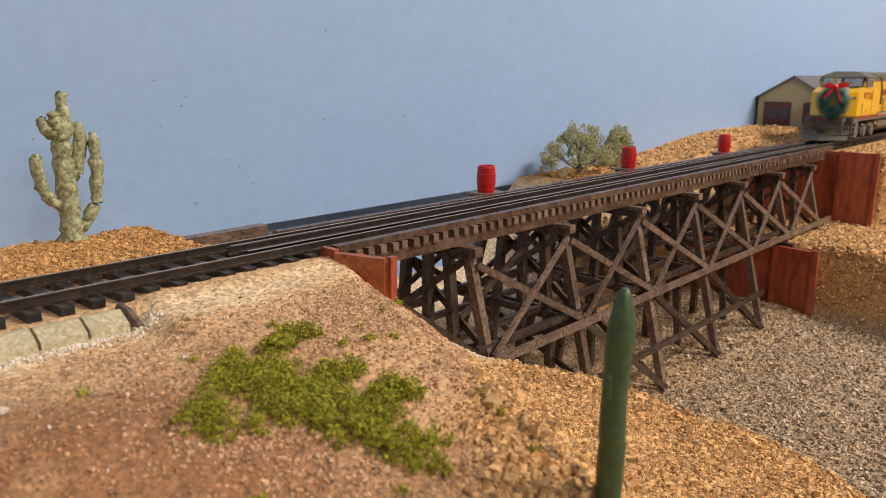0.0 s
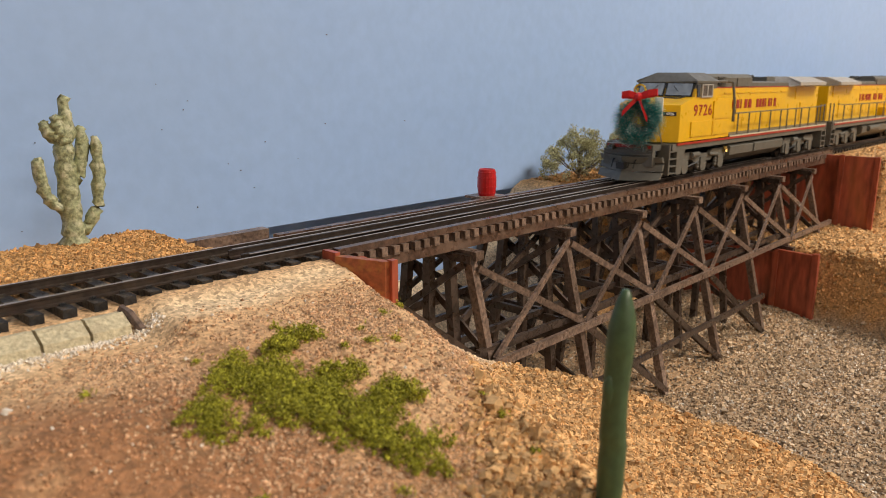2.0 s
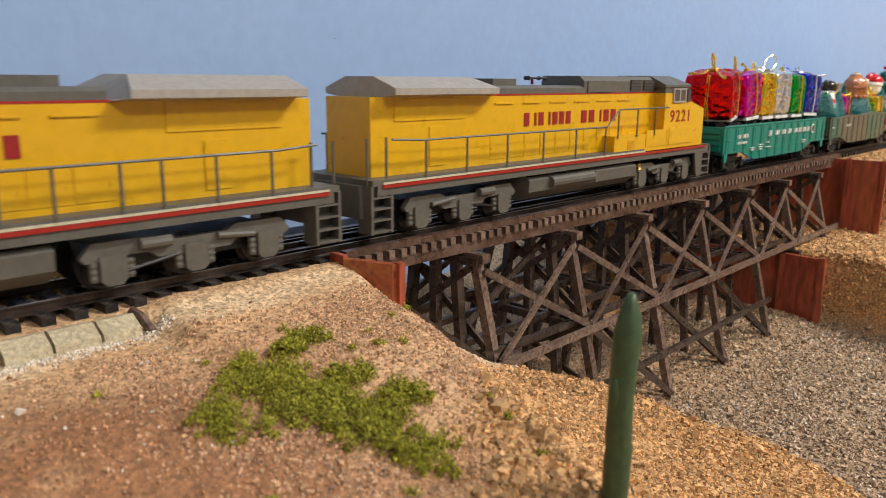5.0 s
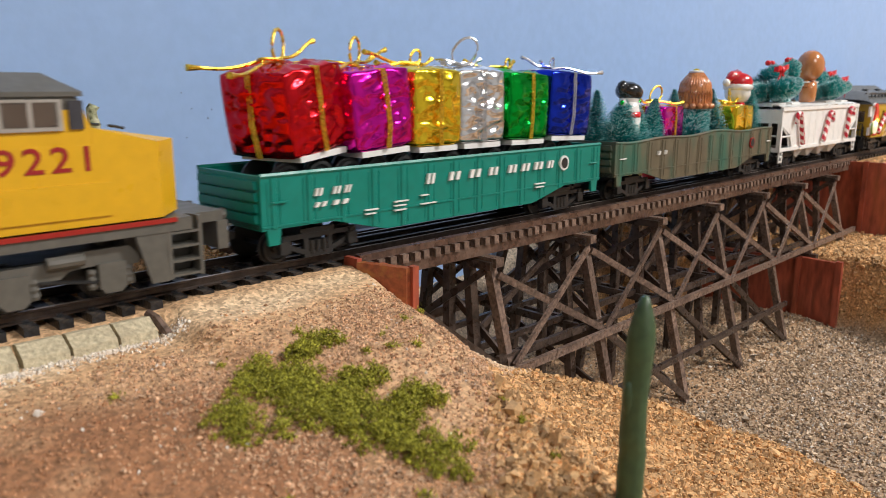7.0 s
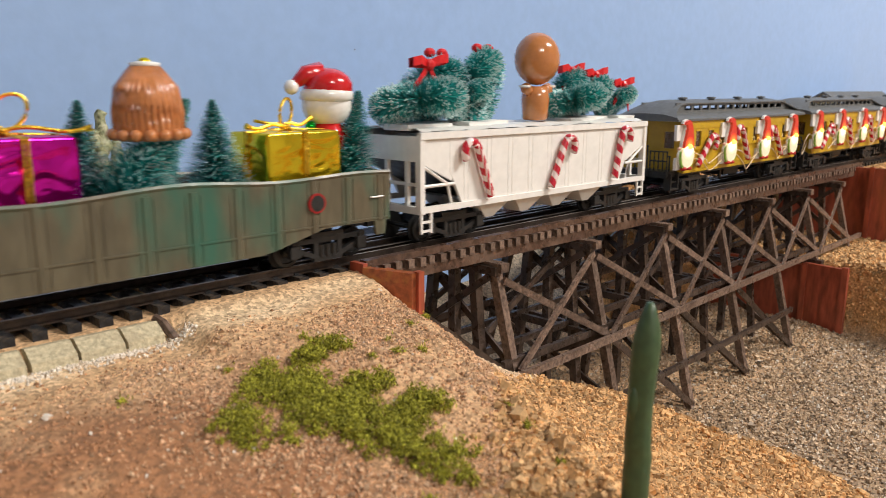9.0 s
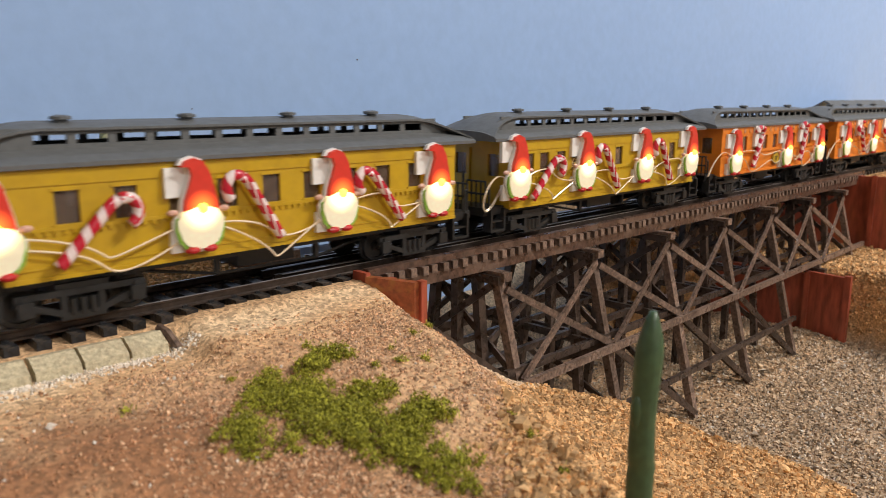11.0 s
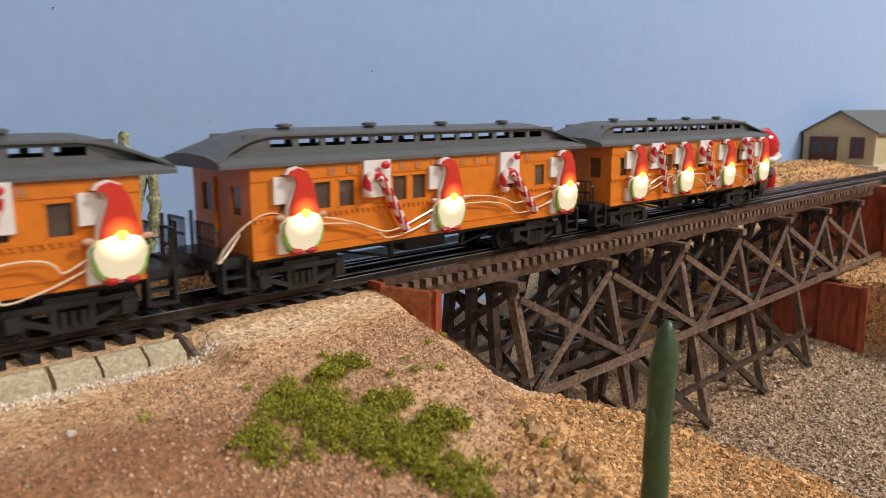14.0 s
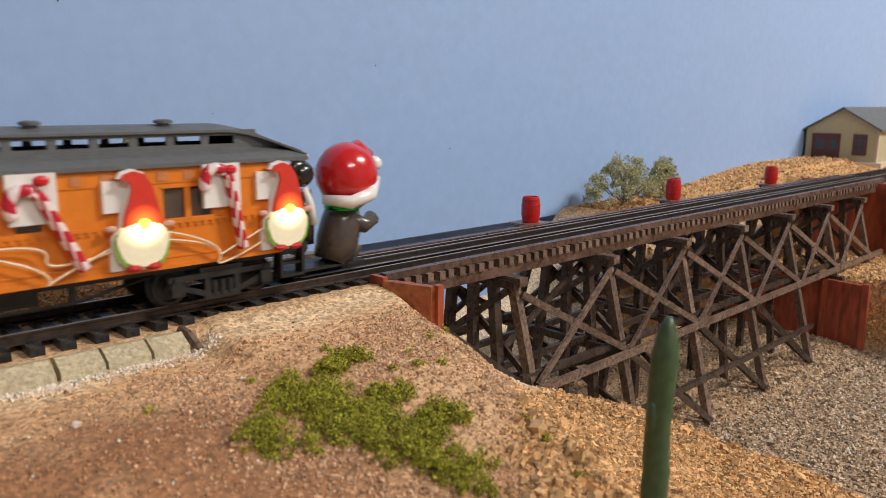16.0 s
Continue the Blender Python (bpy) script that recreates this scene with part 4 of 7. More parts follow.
def wheelset(parent, x, r):
    ob = new("wheelset", wheelset_mesh(r))
    ob.parent = parent
    ob.matrix_basis = pose(x * MM, 0, r * MM)
    SPUN.append((ob, x, r))
    return ob


def car_truck(root, cx, half=14.5, r=4.9, mat="black", y=13.2):
    """A two-axle truck: side frames with springs and journal boxes, bolster, wheelsets."""
    t = part("truck", bx(cx - 2.5, cx + 2.5, -11.5, 11.5, 4.0, 9.5), mat, root, bev=0.3)
    for s in (-1, 1):
        bm = bmesh.new()
        yy = s * y
        up = (0, 1, 0)
        beam(bm, (cx - half, yy, 7.6), (cx + half, yy, 7.6), 1.5, 1.5, up=up)
        for d in (-1, 1):
            beam(bm, (cx + d * half, yy, 6.4), (cx + d * 4.2, yy, 2.6), 1.4, 1.4, up=up)
            beam(bm, (cx + d * 4.2, yy, 1.8), (cx + d * 4.2, yy, 8.6), 1.5, 1.4, up=up)
            beam(bm, (cx + d * (half - 2), yy, 3.0), (cx + d * (half - 2), yy, 8.0), 1.5, 2.6, up=up)
        beam(bm, (cx - 5, yy, 2.0), (cx + 5, yy, 2.0), 1.6, 1.4, up=up)
        beam(bm, (cx - 6, yy, 8.9), (cx + 6, yy, 8.9), 1.6, 1.2, up=up)
        sf = part("side_frame", bm, mat, t)
        for d in (-1, 1):
            part("journal_box", bx(cx + d * (half - 2) - 1.7, cx + d * (half - 2) + 1.7, s * (y + 0.9) - 0.9, s * (y + 0.9) + 0.9, 3.4, 6.9), mat, t, bev=0.3)
        for d in (-2.2, 0, 2.2):
            part("spring", tube(bmesh.new(), [(cx + d, s * (y + 0.3), 2.2), (cx + d, s * (y + 0.3), 6.0)], 0.95, 7), mat, t)
    for d in (-1, 1):
        wheelset(t, cx + d * (half - 2.2), r)


def coupler(root, x, d):
    bm = box(bmesh.new(), min(x, x + d * 5), max(x, x + d * 5), -1.2, 1.2, 7.2, 9.4)
    box(bm, min(x + d * 4, x + d * 7), max(x + d * 4, x + d * 7), -2.2, 2.0, 6.7, 10.0)
    part("coupler", bm, "black", root, bev=0.3)


# ---- diesel locomotives ----


def loco_truck(root, cx):
    t = part("truck", bx(cx - 24, cx + 24, -10.5, 10.5, 5, 11), "black", root)
    for s in (-1, 1):
        y = s * 13.6
        bm = bmesh.new()
        o = [(-29, 9.5), (-26, 12.8), (-12, 12.8), (-9, 11.2), (9, 11.2), (12, 12.8), (26, 12.8), (29, 9.5), (28, 8.2), (22, 8.0), (20, 9.2), (12, 8.8), (10, 7.2), (-10, 7.2), (-12, 8.8), (-20, 9.2), (-22, 8.0), (-28, 8.2)]
        prism(bm, [(cx + a, b) for a, b in o], "y", y - 1, y + 1)
        part("side_frame", bm, "grey", t, bev=0.2)
        for d in (-21.5, 0, 21.5):
            part("axle_box", prism(bmesh.new(), [(cx + d - 3.2, 9.5), (cx + d + 3.2, 9.5), (cx + d + 3.2, 3.6), (cx + d + 1.8, 2.2), (cx + d - 1.8, 2.2), (cx + d - 3.2, 3.6)], "y", y - 1.2 + s * 0.6, y + 1.2 + s * 0.6), "grey", t, bev=0.3)
            for e in (-4.4, 4.4):
                part("spring", lathe(bmesh.new(), [(1.0, 3.4), (1.25, 4.2), (1.0, 5.0), (1.25, 5.8), (1.0, 6.6), (1.25, 7.4), (1.0, 8.2)], (cx + d + e, y + s * 0.2, 0), 8), "grey", t)
        part("brake_cylinder", tube(bmesh.new(), [(cx - 15, y + s * 1.8, 11.3), (cx - 7, y + s * 1.8, 11.3)], 1.5, 10), "grey", t)
        part("damper", tube(bmesh.new(), [(cx + 6, y + s * 1.7, 10.6), (cx + 17, y + s * 1.7, 9.6)], 0.9, 8), "grey", t)
        part("brake_rod", tube(bmesh.new(), [(cx - 19, y + s * 1, 5.0), (cx - 5, y + s * 1, 7.2)], 0.45, 5), "black", t)
    for d in (-21.5, 0, 21.5):
        wheelset(t, cx + d, 5.4)


def locomotive(s, number, rz, near, second):
    """near: the side (-1 or 1, in the engine's own space) that carries the lettering and full detail."""
    L = rider("locomotive", s, 0, 0, "yellow and grey model diesel locomotive numbered " + number + " on the track", "locomotive", "diesel locomotives", rz)
    # frame
    part("frame", prism(bmesh.new(), [(-17.6, 15.2), (17.6, 15.2), (17.6, 18.4), (-17.6, 18.4)], "x", -110, 119), "grey", L, bev=0.2)
    for sd in (-1, 1):
        part("sill_stripe", bx(-106, 117, sd * 17.9 - 0.25, sd * 17.9 + 0.25, 17.6, 18.7), "red_line", L, "red sill stripe")
        part("sill_edge", bx(-44, 117, sd * 17.9 - 0.3, sd * 17.9 + 0.3, 18.8, 19.4), "cream", L, "cream walkway edge")
    part("walkway", bx(-44, 121, -17.6, 17.6, 18.4, 20.2), "grey", L)
    # cab and nose
    cab = bmesh.new()
    plan = [(-111, -8), (-103, -17), (-62, -17), (-62, 17), (-103, 17), (-111, 8)]
    prism(cab, plan, "z", 19.0, 37.2)
    v = [cab.verts.new(p) for p in ((-111, -8, 37.2), (-103, -17, 37.2), (-88, -17, 41), (-88, 17, 41), (-103, 17, 37.2), (-111, 8, 37.2), (-88, -17, 37.2), (-88, 17, 37.2))]
    for f in ((0, 1, 2, 3, 4, 5), (1, 6, 2), (4, 3, 7), (2, 6, 7, 3), (0, 5, 4, 7, 6, 1)):
        cab.faces.new([v[i] for i in f])
    prism(cab, [(-88, 37.2), (-62, 37.2), (-62, 45.0), (-86.6, 45.0), (-88, 41)], "y", -16.9, 16.9)
    c = part("cab", cab, "yellow", L, bev=0.35)
    part("cab_upper", prism(bmesh.new(), [(-86.6, 45.0), (-85.0, 48.8), (-62, 48.8), (-62, 45.0)], "y", -16.6, 16.6), "grey", c)
    roof = bmesh.new()
    prism(roof, [(-17.2, 47.9), (-17.2, 48.9), (-8.5, 53.0), (8.5, 53.0), (17.2, 48.9), (17.2, 47.9)], "x", -86.6, -61)
    for q in roof.verts:
        if q.co.x < -80 and q.co.z > 50:
            q.co.x += 5.5
    part("cab_roof", roof, "grey", L, "dark grey cab roof", bev=0.3)
    for sd in (-1, 1):
        y = sd * 17.0
        wn = part("side_window", bx(-81.5, -69.5, y - 0.35, y + 0.35, 40.9, 47.2), "grey", c, "sliding cab window in a pale frame")
        for a, b in ((-80.6, -76.0), (-75.0, -70.4)):
            part("pane", bx(a, b, y - 0.5, y + 0.5, 41.6, 46.6), "coach_window", wn)
        for a, b, za, zb in ((-82, -69, 40.6, 41.4), (-82, -69, 46.7, 47.3), (-82, -81, 41.4, 46.7), (-70, -69, 41.4, 46.7), (-76, -75, 41.4, 46.7)):
            part("window_frame", bx(a, b, y - 0.55 + sd * 0.2, y + 0.35 + sd * 0.2, za, zb), "greyroof", wn)
        part("door_window", bx(-86.4, -83.4, y - 0.45, y + 0.45, 40.8, 47.0), "window", c)
        def slanted(a, b, za, zb, out):
            """A thin pane on the sloping cab front, from y = a to b and z = za to zb."""
            ws = bmesh.new()
            back = lambda z: -88.4 + 0.385 * (z - 41.0) - out
            q = [ws.verts.new(p) for p in ((back(za), sd * a, za), (back(za), sd * b, za), (back(zb), sd * b, zb), (back(zb), sd * a, zb))]
            q2 = [ws.verts.new(w.co + Vector((0.8, 0, 0))) for w in q]
            ws.faces.new(q), ws.faces.new(q2[::-1])
            for i in range(4):
                ws.faces.new((q[i], q[(i + 1) % 4], q2[(i + 1) % 4], q2[i]))
            return ws
        fr = part("windshield_frame", slanted(0.4, 15.2, 41.0, 48.3, 0.25), "black", c, "black windshield gasket", bev=0.2)
        part("windshield", slanted(1.1, 14.5, 41.7, 47.6, 0.5), "cab_glass", fr, "windshield pane with a pale reflection in its colour")
        part("wiper", beam(bmesh.new(), (-88.2, sd * 9, 42.0), (-87.0, sd * 4.5, 46.4), 0.3, 0.3), "black", fr)
        part("nose_rail", tube(bmesh.new(), [(-93, sd * 14, 41.2), (-97, sd * 12.5, 40.4), (-97.5, sd * 3, 40.6)], 0.35, 5), "black", c)
        # lower panels with raised edges
        part("access_panel", bx(-91, -67, y - 0.5, y + 0.5, 21, 28.6), "yellow", c, bev=0.25)
        part("access_panel", bx(-66.4, -45, y - 0.55, y + 0.55, 21, 28.4), "yellow", c, bev=0.25)
        for k in range(7):
            part("vent_slat", bx(-66, -64.2, y - 0.8, y + 0.8, 22 + k * 0.9, 22.4 + k * 0.9), "yellow", c)
    part("number_board", prism(bmesh.new(), [(-108.9, -11.0), (-104.6, -15.8), (-104.2, -15.4), (-108.5, -10.6)], "z", 32.0, 33.9), "black", c, "small black number board")
    lettering("number", number, 1.9, "white", c, Matrix.Translation((-106.95 * MM, -13.6 * MM, 32.35 * MM)) @ Euler((radians(90), 0, radians(-48))).to_matrix().to_4x4(), "white number")
    # big numbers on the cab side
    turn = Euler((radians(90), 0, 0 if near < 0 else radians(180))).to_matrix().to_4x4()
    lettering("road_number", number, 7.8, "letter", c, Matrix.Translation((-78.0 * MM, near * 17.12 * MM, 31.6 * MM)) @ turn, "dark red road number", 1.18, 0.08, 1.22)
    # hood
    h = part("hood", bx(-62, 116, -11, 11, 19.5, 45.2), "yellow", L, "yellow long hood", bev=0.5)
    part("stripe", bx(-62, 60, -11.1, 11.1, 45.0, 45.6), "red_line", h, "thin red stripe")
    o = [(-11, 45.6), (-11, 50.4), (-8.6, 52.6), (8.6, 52.6), (11, 50.4), (11, 45.6)]
    part("hood_top", prism(bmesh.new(), o, "x", -61, -2), "grey", L, "dark grey hood top", bev=0.3)
    part("hood_top", prism(bmesh.new(), [(-11, 45.6), (-11, 47.6), (-9.5, 48.6), (9.5, 48.6), (11, 47.6), (11, 45.6)], "x", -2, 58), "grey", L, bev=0.2)
    w = bmesh.new()
    prism(w, [(-11, 45.2), (-17.4, 46.0), (-17.4, 48.0), (-7, 51.6), (7, 51.6), (17.4, 48.0), (17.4, 46.0), (11, 45.2)], "x", 58, 111)
    for q in w.verts:
        if q.co.x < 60 and abs(q.co.y) > 15:
            q.co.x += 3
        if q.co.x < 60 and q.co.z > 49:
            q.co.x += 7
    part("radiator_wing", w, "greyroof", L, "light grey flared radiator wing", bev=0.3)
    part("stack_box", bx(36, 50, -5, 5, 48.4, 51.2), "grey", L, bev=0.3)
    horn = part("horn", tube(bmesh.new(), [(18, -1, 49), (18, -1, 51.6)], 0.7, 6), "letter", L, "dark red air horn")
    for dx, dy in ((-3.5, -1), (-4.2, 1.2), (3.5, -1), (4.5, 1.2), (-2.5, 3)):
        part("trumpet", lathe(bmesh.new(), [(0.4, 0), (0.5, abs(dx)), (1.0, abs(dx) + 1.0)], (18, dy, 51.5), 8, "x") if dx > 0 else lathe(bmesh.new(), [(0.4, 0), (0.5, dx), (1.0, dx - 1.0)], (18, dy, 51.5), 8, "x"), "black", horn)
    for sd in (-1, 1):
        y = sd * 11
        part("roof_hatch", bx(-24, -4.5, y - 0.5, y + 0.5, 45.8, 50.6), "grey", h, bev=0.2)
        for x0 in (-60.5, -49.0):
            lou = part("louver", bx(x0, x0 + 9.5, y - 0.3, y + 0.3, 46.2, 51.0), "black", h)
            for k in range(7):
                part("slat", bx(x0, x0 + 9.5, y - 0.6, y + 0.6, 46.3 + k * 0.68, 46.65 + k * 0.68), "grey", lou)
        # hood doors: raised panels, hinges and latches
        for k in range(10):
            x0 = -43 + k * 10.2
            d = part("hood_door", bx(x0, x0 + 9.4, y - 0.22, y + 0.22, 22, 30.5), "yellow", h, bev=0.12)
            part("latch", bx(x0 + 8.2, x0 + 8.9, y - 0.5, y + 0.5, 25.6, 26.4), "yellow", d)
        for k in range(6):
            x0 = -40 + k * 17
            part("hood_ledge", bx(x0, x0 + 11, y - 0.5, y + 0.5, 42.0, 42.5), "yellow", h)
        part("radiator_panel", bx(72, 106, y - 0.35, y + 0.35, 37.5, 44.6), "yellow", h, bev=0.2)
        part("hood_vent", bx(82, 90, y - 0.35, y + 0.35, 22, 35), "yellow", h, bev=0.2)
        # box behind the cab
        if not second:
            part("equipment_box", bx(-62, -44, sd * 14 - 3.1, sd * 14 + 3.1, 19.0, 40.0), "yellow", L, bev=0.5)
            part("box_lid", bx(-66, -45, y + sd * 6.0 - 0.6, y + sd * 6.0 + 0.6, 29.5, 38.4), "yellow", L, bev=0.3)
            part("conduit", tube(bmesh.new(), [(-60, sd * 11.6, 48.6), (-42, sd * 13, 48.6), (-40.6, sd * 16, 48.0), (-40.6, sd * 17.6, 38), (-40.6, sd * 17.6, 27)], 0.75, 7), "grey", L)
        else:
            part("equipment_box", bx(-62, -18, sd * 14 - 3.3, sd * 14 + 3.3, 19.0, 27.0), "yellow", L, bev=0.4)
            for x0 in (-52, -36):
                for k in range(5):
                    part("vent_slat", bx(x0, x0 + 7, sd * 17.2 - 0.4, sd * 17.2 + 0.4, 21 + k * 0.8, 21.4 + k * 0.8), "yellow", L)
        # handrail
        xs = [-34, -18.5, -2.3, 13.7, 30.6, 41.8, 56.8, 66.9, 81.5, 98] if not second else [-10, 12, 34, 56, 78, 98]
        for x0 in xs:
            part("stanchion", tube(bmesh.new(), [(x0, sd * 17.7, 17.5), (x0, sd * 17.7, 31.7)], 0.42, 6), "grey", L)
        path = [(-40, sd * 17.7, 36 if not second else 31.4), (-38.5, sd * 17.7, 31.4), (100, sd * 17.7, 31.7), (113, sd * 17.7, 32.5)]
        if second:
            path = [(-64, sd * 17.9, 38.5), (-20, sd * 17.9, 38.5), (-11, sd * 17.7, 31.4), (100, sd * 17.7, 31.7), (113, sd * 17.7, 32.5)]
            for x0 in (-52, -36, -20):
                part("stanchion", tube(bmesh.new(), [(x0, sd * 17.7, 26), (x0, sd * 17.7, 38.4)], 0.42, 6), "grey", L)
        part("handrail", tube(bmesh.new(), path, 0.4, 6), "grey", L)
        for x0 in (113, 121):
            part("end_stanchion", tube(bmesh.new(), [(x0, sd * 15, 8), (x0, sd * 15, 33)], 0.45, 6), "grey", L)
        # steps front and back
        for x0, x1 in ((-112, -104), (113, 121)):
            st = part("step_well", bx(x0, x1, sd * 11.5 - 1, sd * 11.5 + 1, 3.2, 18.4), "grey", L)
            part("step_side", bx(x0 - 0.6, x0 + 0.4, sd * 14.5 - 3, sd * 14.5 + 3, 3.2, 18.4), "grey", st)
            part("step_side", bx(x1 - 0.4, x1 + 0.6, sd * 14.5 - 3, sd * 14.5 + 3, 3.2, 18.4), "grey", st)
            for k in range(4):
                part("tread", bx(x0, x1, sd * 14.5 - 3, sd * 14.5 + 3, 3.6 + k * 3.6, 4.2 + k * 3.6), "grey", st)
        part("pilot_skirt", prism(bmesh.new(), [(-104, 17.5), (-95, 17.5), (-99, 3.0), (-103.4, 3.0)], "y", sd * 16.8 - 0.6, sd * 16.8 + 0.6), "grey", L, bev=0.2)
        # brand lettering as plain blocks on the hood side
    for x0, x1, n in ((-27.8, 1.0, 5), (7.2, 39.7, 7)):
        pitch = (x1 - x0) / n
        for k in range(n):
            xa = x0 + k * pitch
            slim = (n, k) in ((5, 2), (7, 3), (7, 5))
            wd = 1.2 if slim else pitch * 0.68
            bm = bx(xa, xa + wd, near * 11.1 - 0.2, near * 11.1 + 0.2, 33.4, 38.4)
            part("lettering_block", bm, "letter", h, "dark red lettering block")
    # ends, tank, plow
    part("front_platform", bx(-121, -104, -13, 13, 15.5, 18.2), "grey", L, bev=0.3)
    part("front_stripe", bx(-121.4, -120.9, -12, 12, 16.6, 18.0), "red_line", L)
    part("pilot_beam", bx(-122, -119, -13.5, 13.5, 8, 15.5), "grey", L, bev=0.3)
    part("rear_platform", bx(116, 123, -13.5, 13.5, 8, 18.4), "grey", L, bev=0.3)
    if not second:
        plow = bmesh.new()
        outline = [(-129.5, 0), (-121, -17.2), (-119.6, -17.2), (-127.6, 0), (-119.6, 17.2), (-121, 17.2)]
        for za, zb, xa, xb in ((0.9, 5.0, 0.0, 2.4), (5.0, 9.0, 2.4, 3.2), (9.0, 12.6, 3.2, 1.6)):
            lo = [plow.verts.new((x + xa, y, za + (0.9 if abs(y) > 10 else 0))) for x, y in outline]
            hi = [plow.verts.new((x + xb, y, zb)) for x, y in outline]
            for q in range(6):
                plow.faces.new((lo[q], lo[(q + 1) % 6], hi[(q + 1) % 6], hi[q]))
            plow.faces.new(lo[::-1]), plow.faces.new(hi)
        part("snow_plow", plow, "grey", L, "grey V-shaped snow plow", bev=0.3)
    for yy in (-6, -3, 3, 6):
        part("air_hose", tube(bmesh.new(), [(-122, yy, 12), (-125, yy, 10.5), (-125.5, yy + 0.6, 7)], 0.45, 6), "black", L)
    part("cut_lever", tube(bmesh.new(), [(-123, -13, 14), (-123.6, 0, 13), (-123, 13, 14)], 0.35, 6), "grey", L)
    for yy in (-9, 9):
        lamp = part("ditch_light", tube(bmesh.new(), [(-121, yy, 16.4), (-123.4, yy, 16.4)], 1.7, 10), "grey", L)
        part("lens", tube(bmesh.new(), [(-123.4, yy, 16.4), (-123.7, yy, 16.4)], 1.2, 10), "pane", lamp)
    tank = prism(bmesh.new(), [(-11, 4.6), (-16.5, 8.4), (-16.8, 12.9), (-15, 14.2), (15, 14.2), (16.8, 12.9), (16.5, 8.4), (11, 4.6)], "x", -39, 41)
    part("fuel_tank", tank, "grey", L, "large grey fuel tank", bev=0.4)
    for sd in (-1, 1):
        part("filler", bx(-6, -4.4, sd * 16.9 - 0.5, sd * 16.9 + 0.5, 8.5, 13.2), "grey", L, bev=0.2)
        if second:
            part("air_tank", tube(bmesh.new(), [(-2, sd * 17, 11.4), (28, sd * 17, 11.4)], 2.3, 12), "grey", L, bev=0.2)
    part("bell", lathe(bmesh.new(), [(0.5, 3.2), (1.0, 2.8), (1.2, 1.2), (1.9, 0)], (-43, near * 15.5, 10.6), 10), "brass", L, "small brass bell")
    loco_truck(L, -69)
    loco_truck(L, 76)
    coupler(L, -122, -1)
    coupler(L, 121.5, 1)
    return L


locomotive(615.3, "9726", 0, -1, False)
locomotive(870.3, "9221", 180, 1, True)

# ---- bristle trees and wreaths ----


def bristles(path, radius, n, rng, tip=0.0, thick=0.2):
    """Thin bristles standing out from a wire; returns body and frosted tip triangles."""
    path = [Vector(p) for p in path]
    V, F, VT, FT = [], [], [], []
    for i in range(n):
        t = (i + rng.random()) / n * (len(path) - 1)
        k = min(int(t), len(path) - 2)
        p = path[k].lerp(path[k + 1], t - k)
        d = (path[k + 1] - path[k]).normalized()
        q = Vector((rng.gauss(0, 1), rng.gauss(0, 1), rng.gauss(0, 1)))
        q = (q - d * q.dot(d)).normalized()
        r = radius(t / (len(path) - 1)) * rng.uniform(0.82, 1.08)
        e = p + (q + d * rng.uniform(-0.15, 0.35)) * r
        s = q.cross(d) * thick
        for a, b, W, G in ((p, p.lerp(e, 1 - tip * rng.random()), V, F),) + (((p.lerp(e, 0.84), e, VT, FT),) if tip and rng.random() < 0.5 else ()):
            j = len(W)
            W.extend([tuple(a - s), tuple(a + s), tuple(b + s * 0.6), tuple(b - s * 0.6)])
            G.append((j, j + 1, j + 2, j + 3))
    return V, F, VT, FT


def brush_tree(s, y, z, h, w, lean, seed):
    rng = random.Random(seed)
    root = rider("bristle_tree", s, y, z, "teal bottle-brush fir tree with frosted tips", "toy tree", "bristle trees on the wagon")
    top = (lean[0], lean[1], h)
    V, F, VT, FT = bristles([(0, 0, 0.5), top], lambda t: w / 2 * (1 - t) ** 0.85 + 0.9, 4200, rng, 0.3, 0.26)
    raw("bristle", V, F, "bristle", root)
    raw("frost", VT, FT, "frost", root, "white frosted bristle tips")
    part("wire_stem", tube(bmesh.new(), [(0, 0, 0), top], 0.35, 5), "steel", root)


def ribbon(root, c, size, name="bow"):
    bm = bmesh.new()
    x, y, z = c
    def strip(pts, wd):
        pv = None
        for p in pts:
            p = Vector(p)
            v = [bm.verts.new((x + p.x * size, y + p.y * size - 0.25, z + (p.z + e * wd) * size)) for e in (-0.5, 0.5)]
            v += [bm.verts.new((x + p.x * size, y + p.y * size + 0.25, z + (p.z + e * wd) * size)) for e in (0.5, -0.5)]
            if pv:
                for i in range(4):
                    bm.faces.new((pv[i], pv[(i + 1) % 4], v[(i + 1) % 4], v[i]))
            else:
                bm.faces.new(v)
            pv = v
        bm.faces.new(pv[::-1])
    strip([(0, 0, 0), (0.5, -0.15, 0.22), (1.0, -0.1, 0.28), (1.02, 0.15, 0.2), (0.5, 0.2, 0.1), (0, 0, 0)], 0.34)
    strip([(0, 0, 0), (-0.5, -0.15, 0.18), (-0.9, -0.1, 0.1), (-0.9, 0.15, 0.05), (-0.5, 0.2, 0.05), (0, 0, 0)], 0.34)
    strip([(0, 0, 0), (-0.5, -0.1, -0.55), (-0.85, -0.05, -0.95)], 0.32)
    strip([(0, 0, 0), (0.25, -0.15, -0.6), (0.55, -0.1, -1.25)], 0.32)
    ball(bm, (x, y - 0.4, z), 0.24 * size, seg=8)
    return part(name, bm, "ribbon", root, "red ribbon bow")


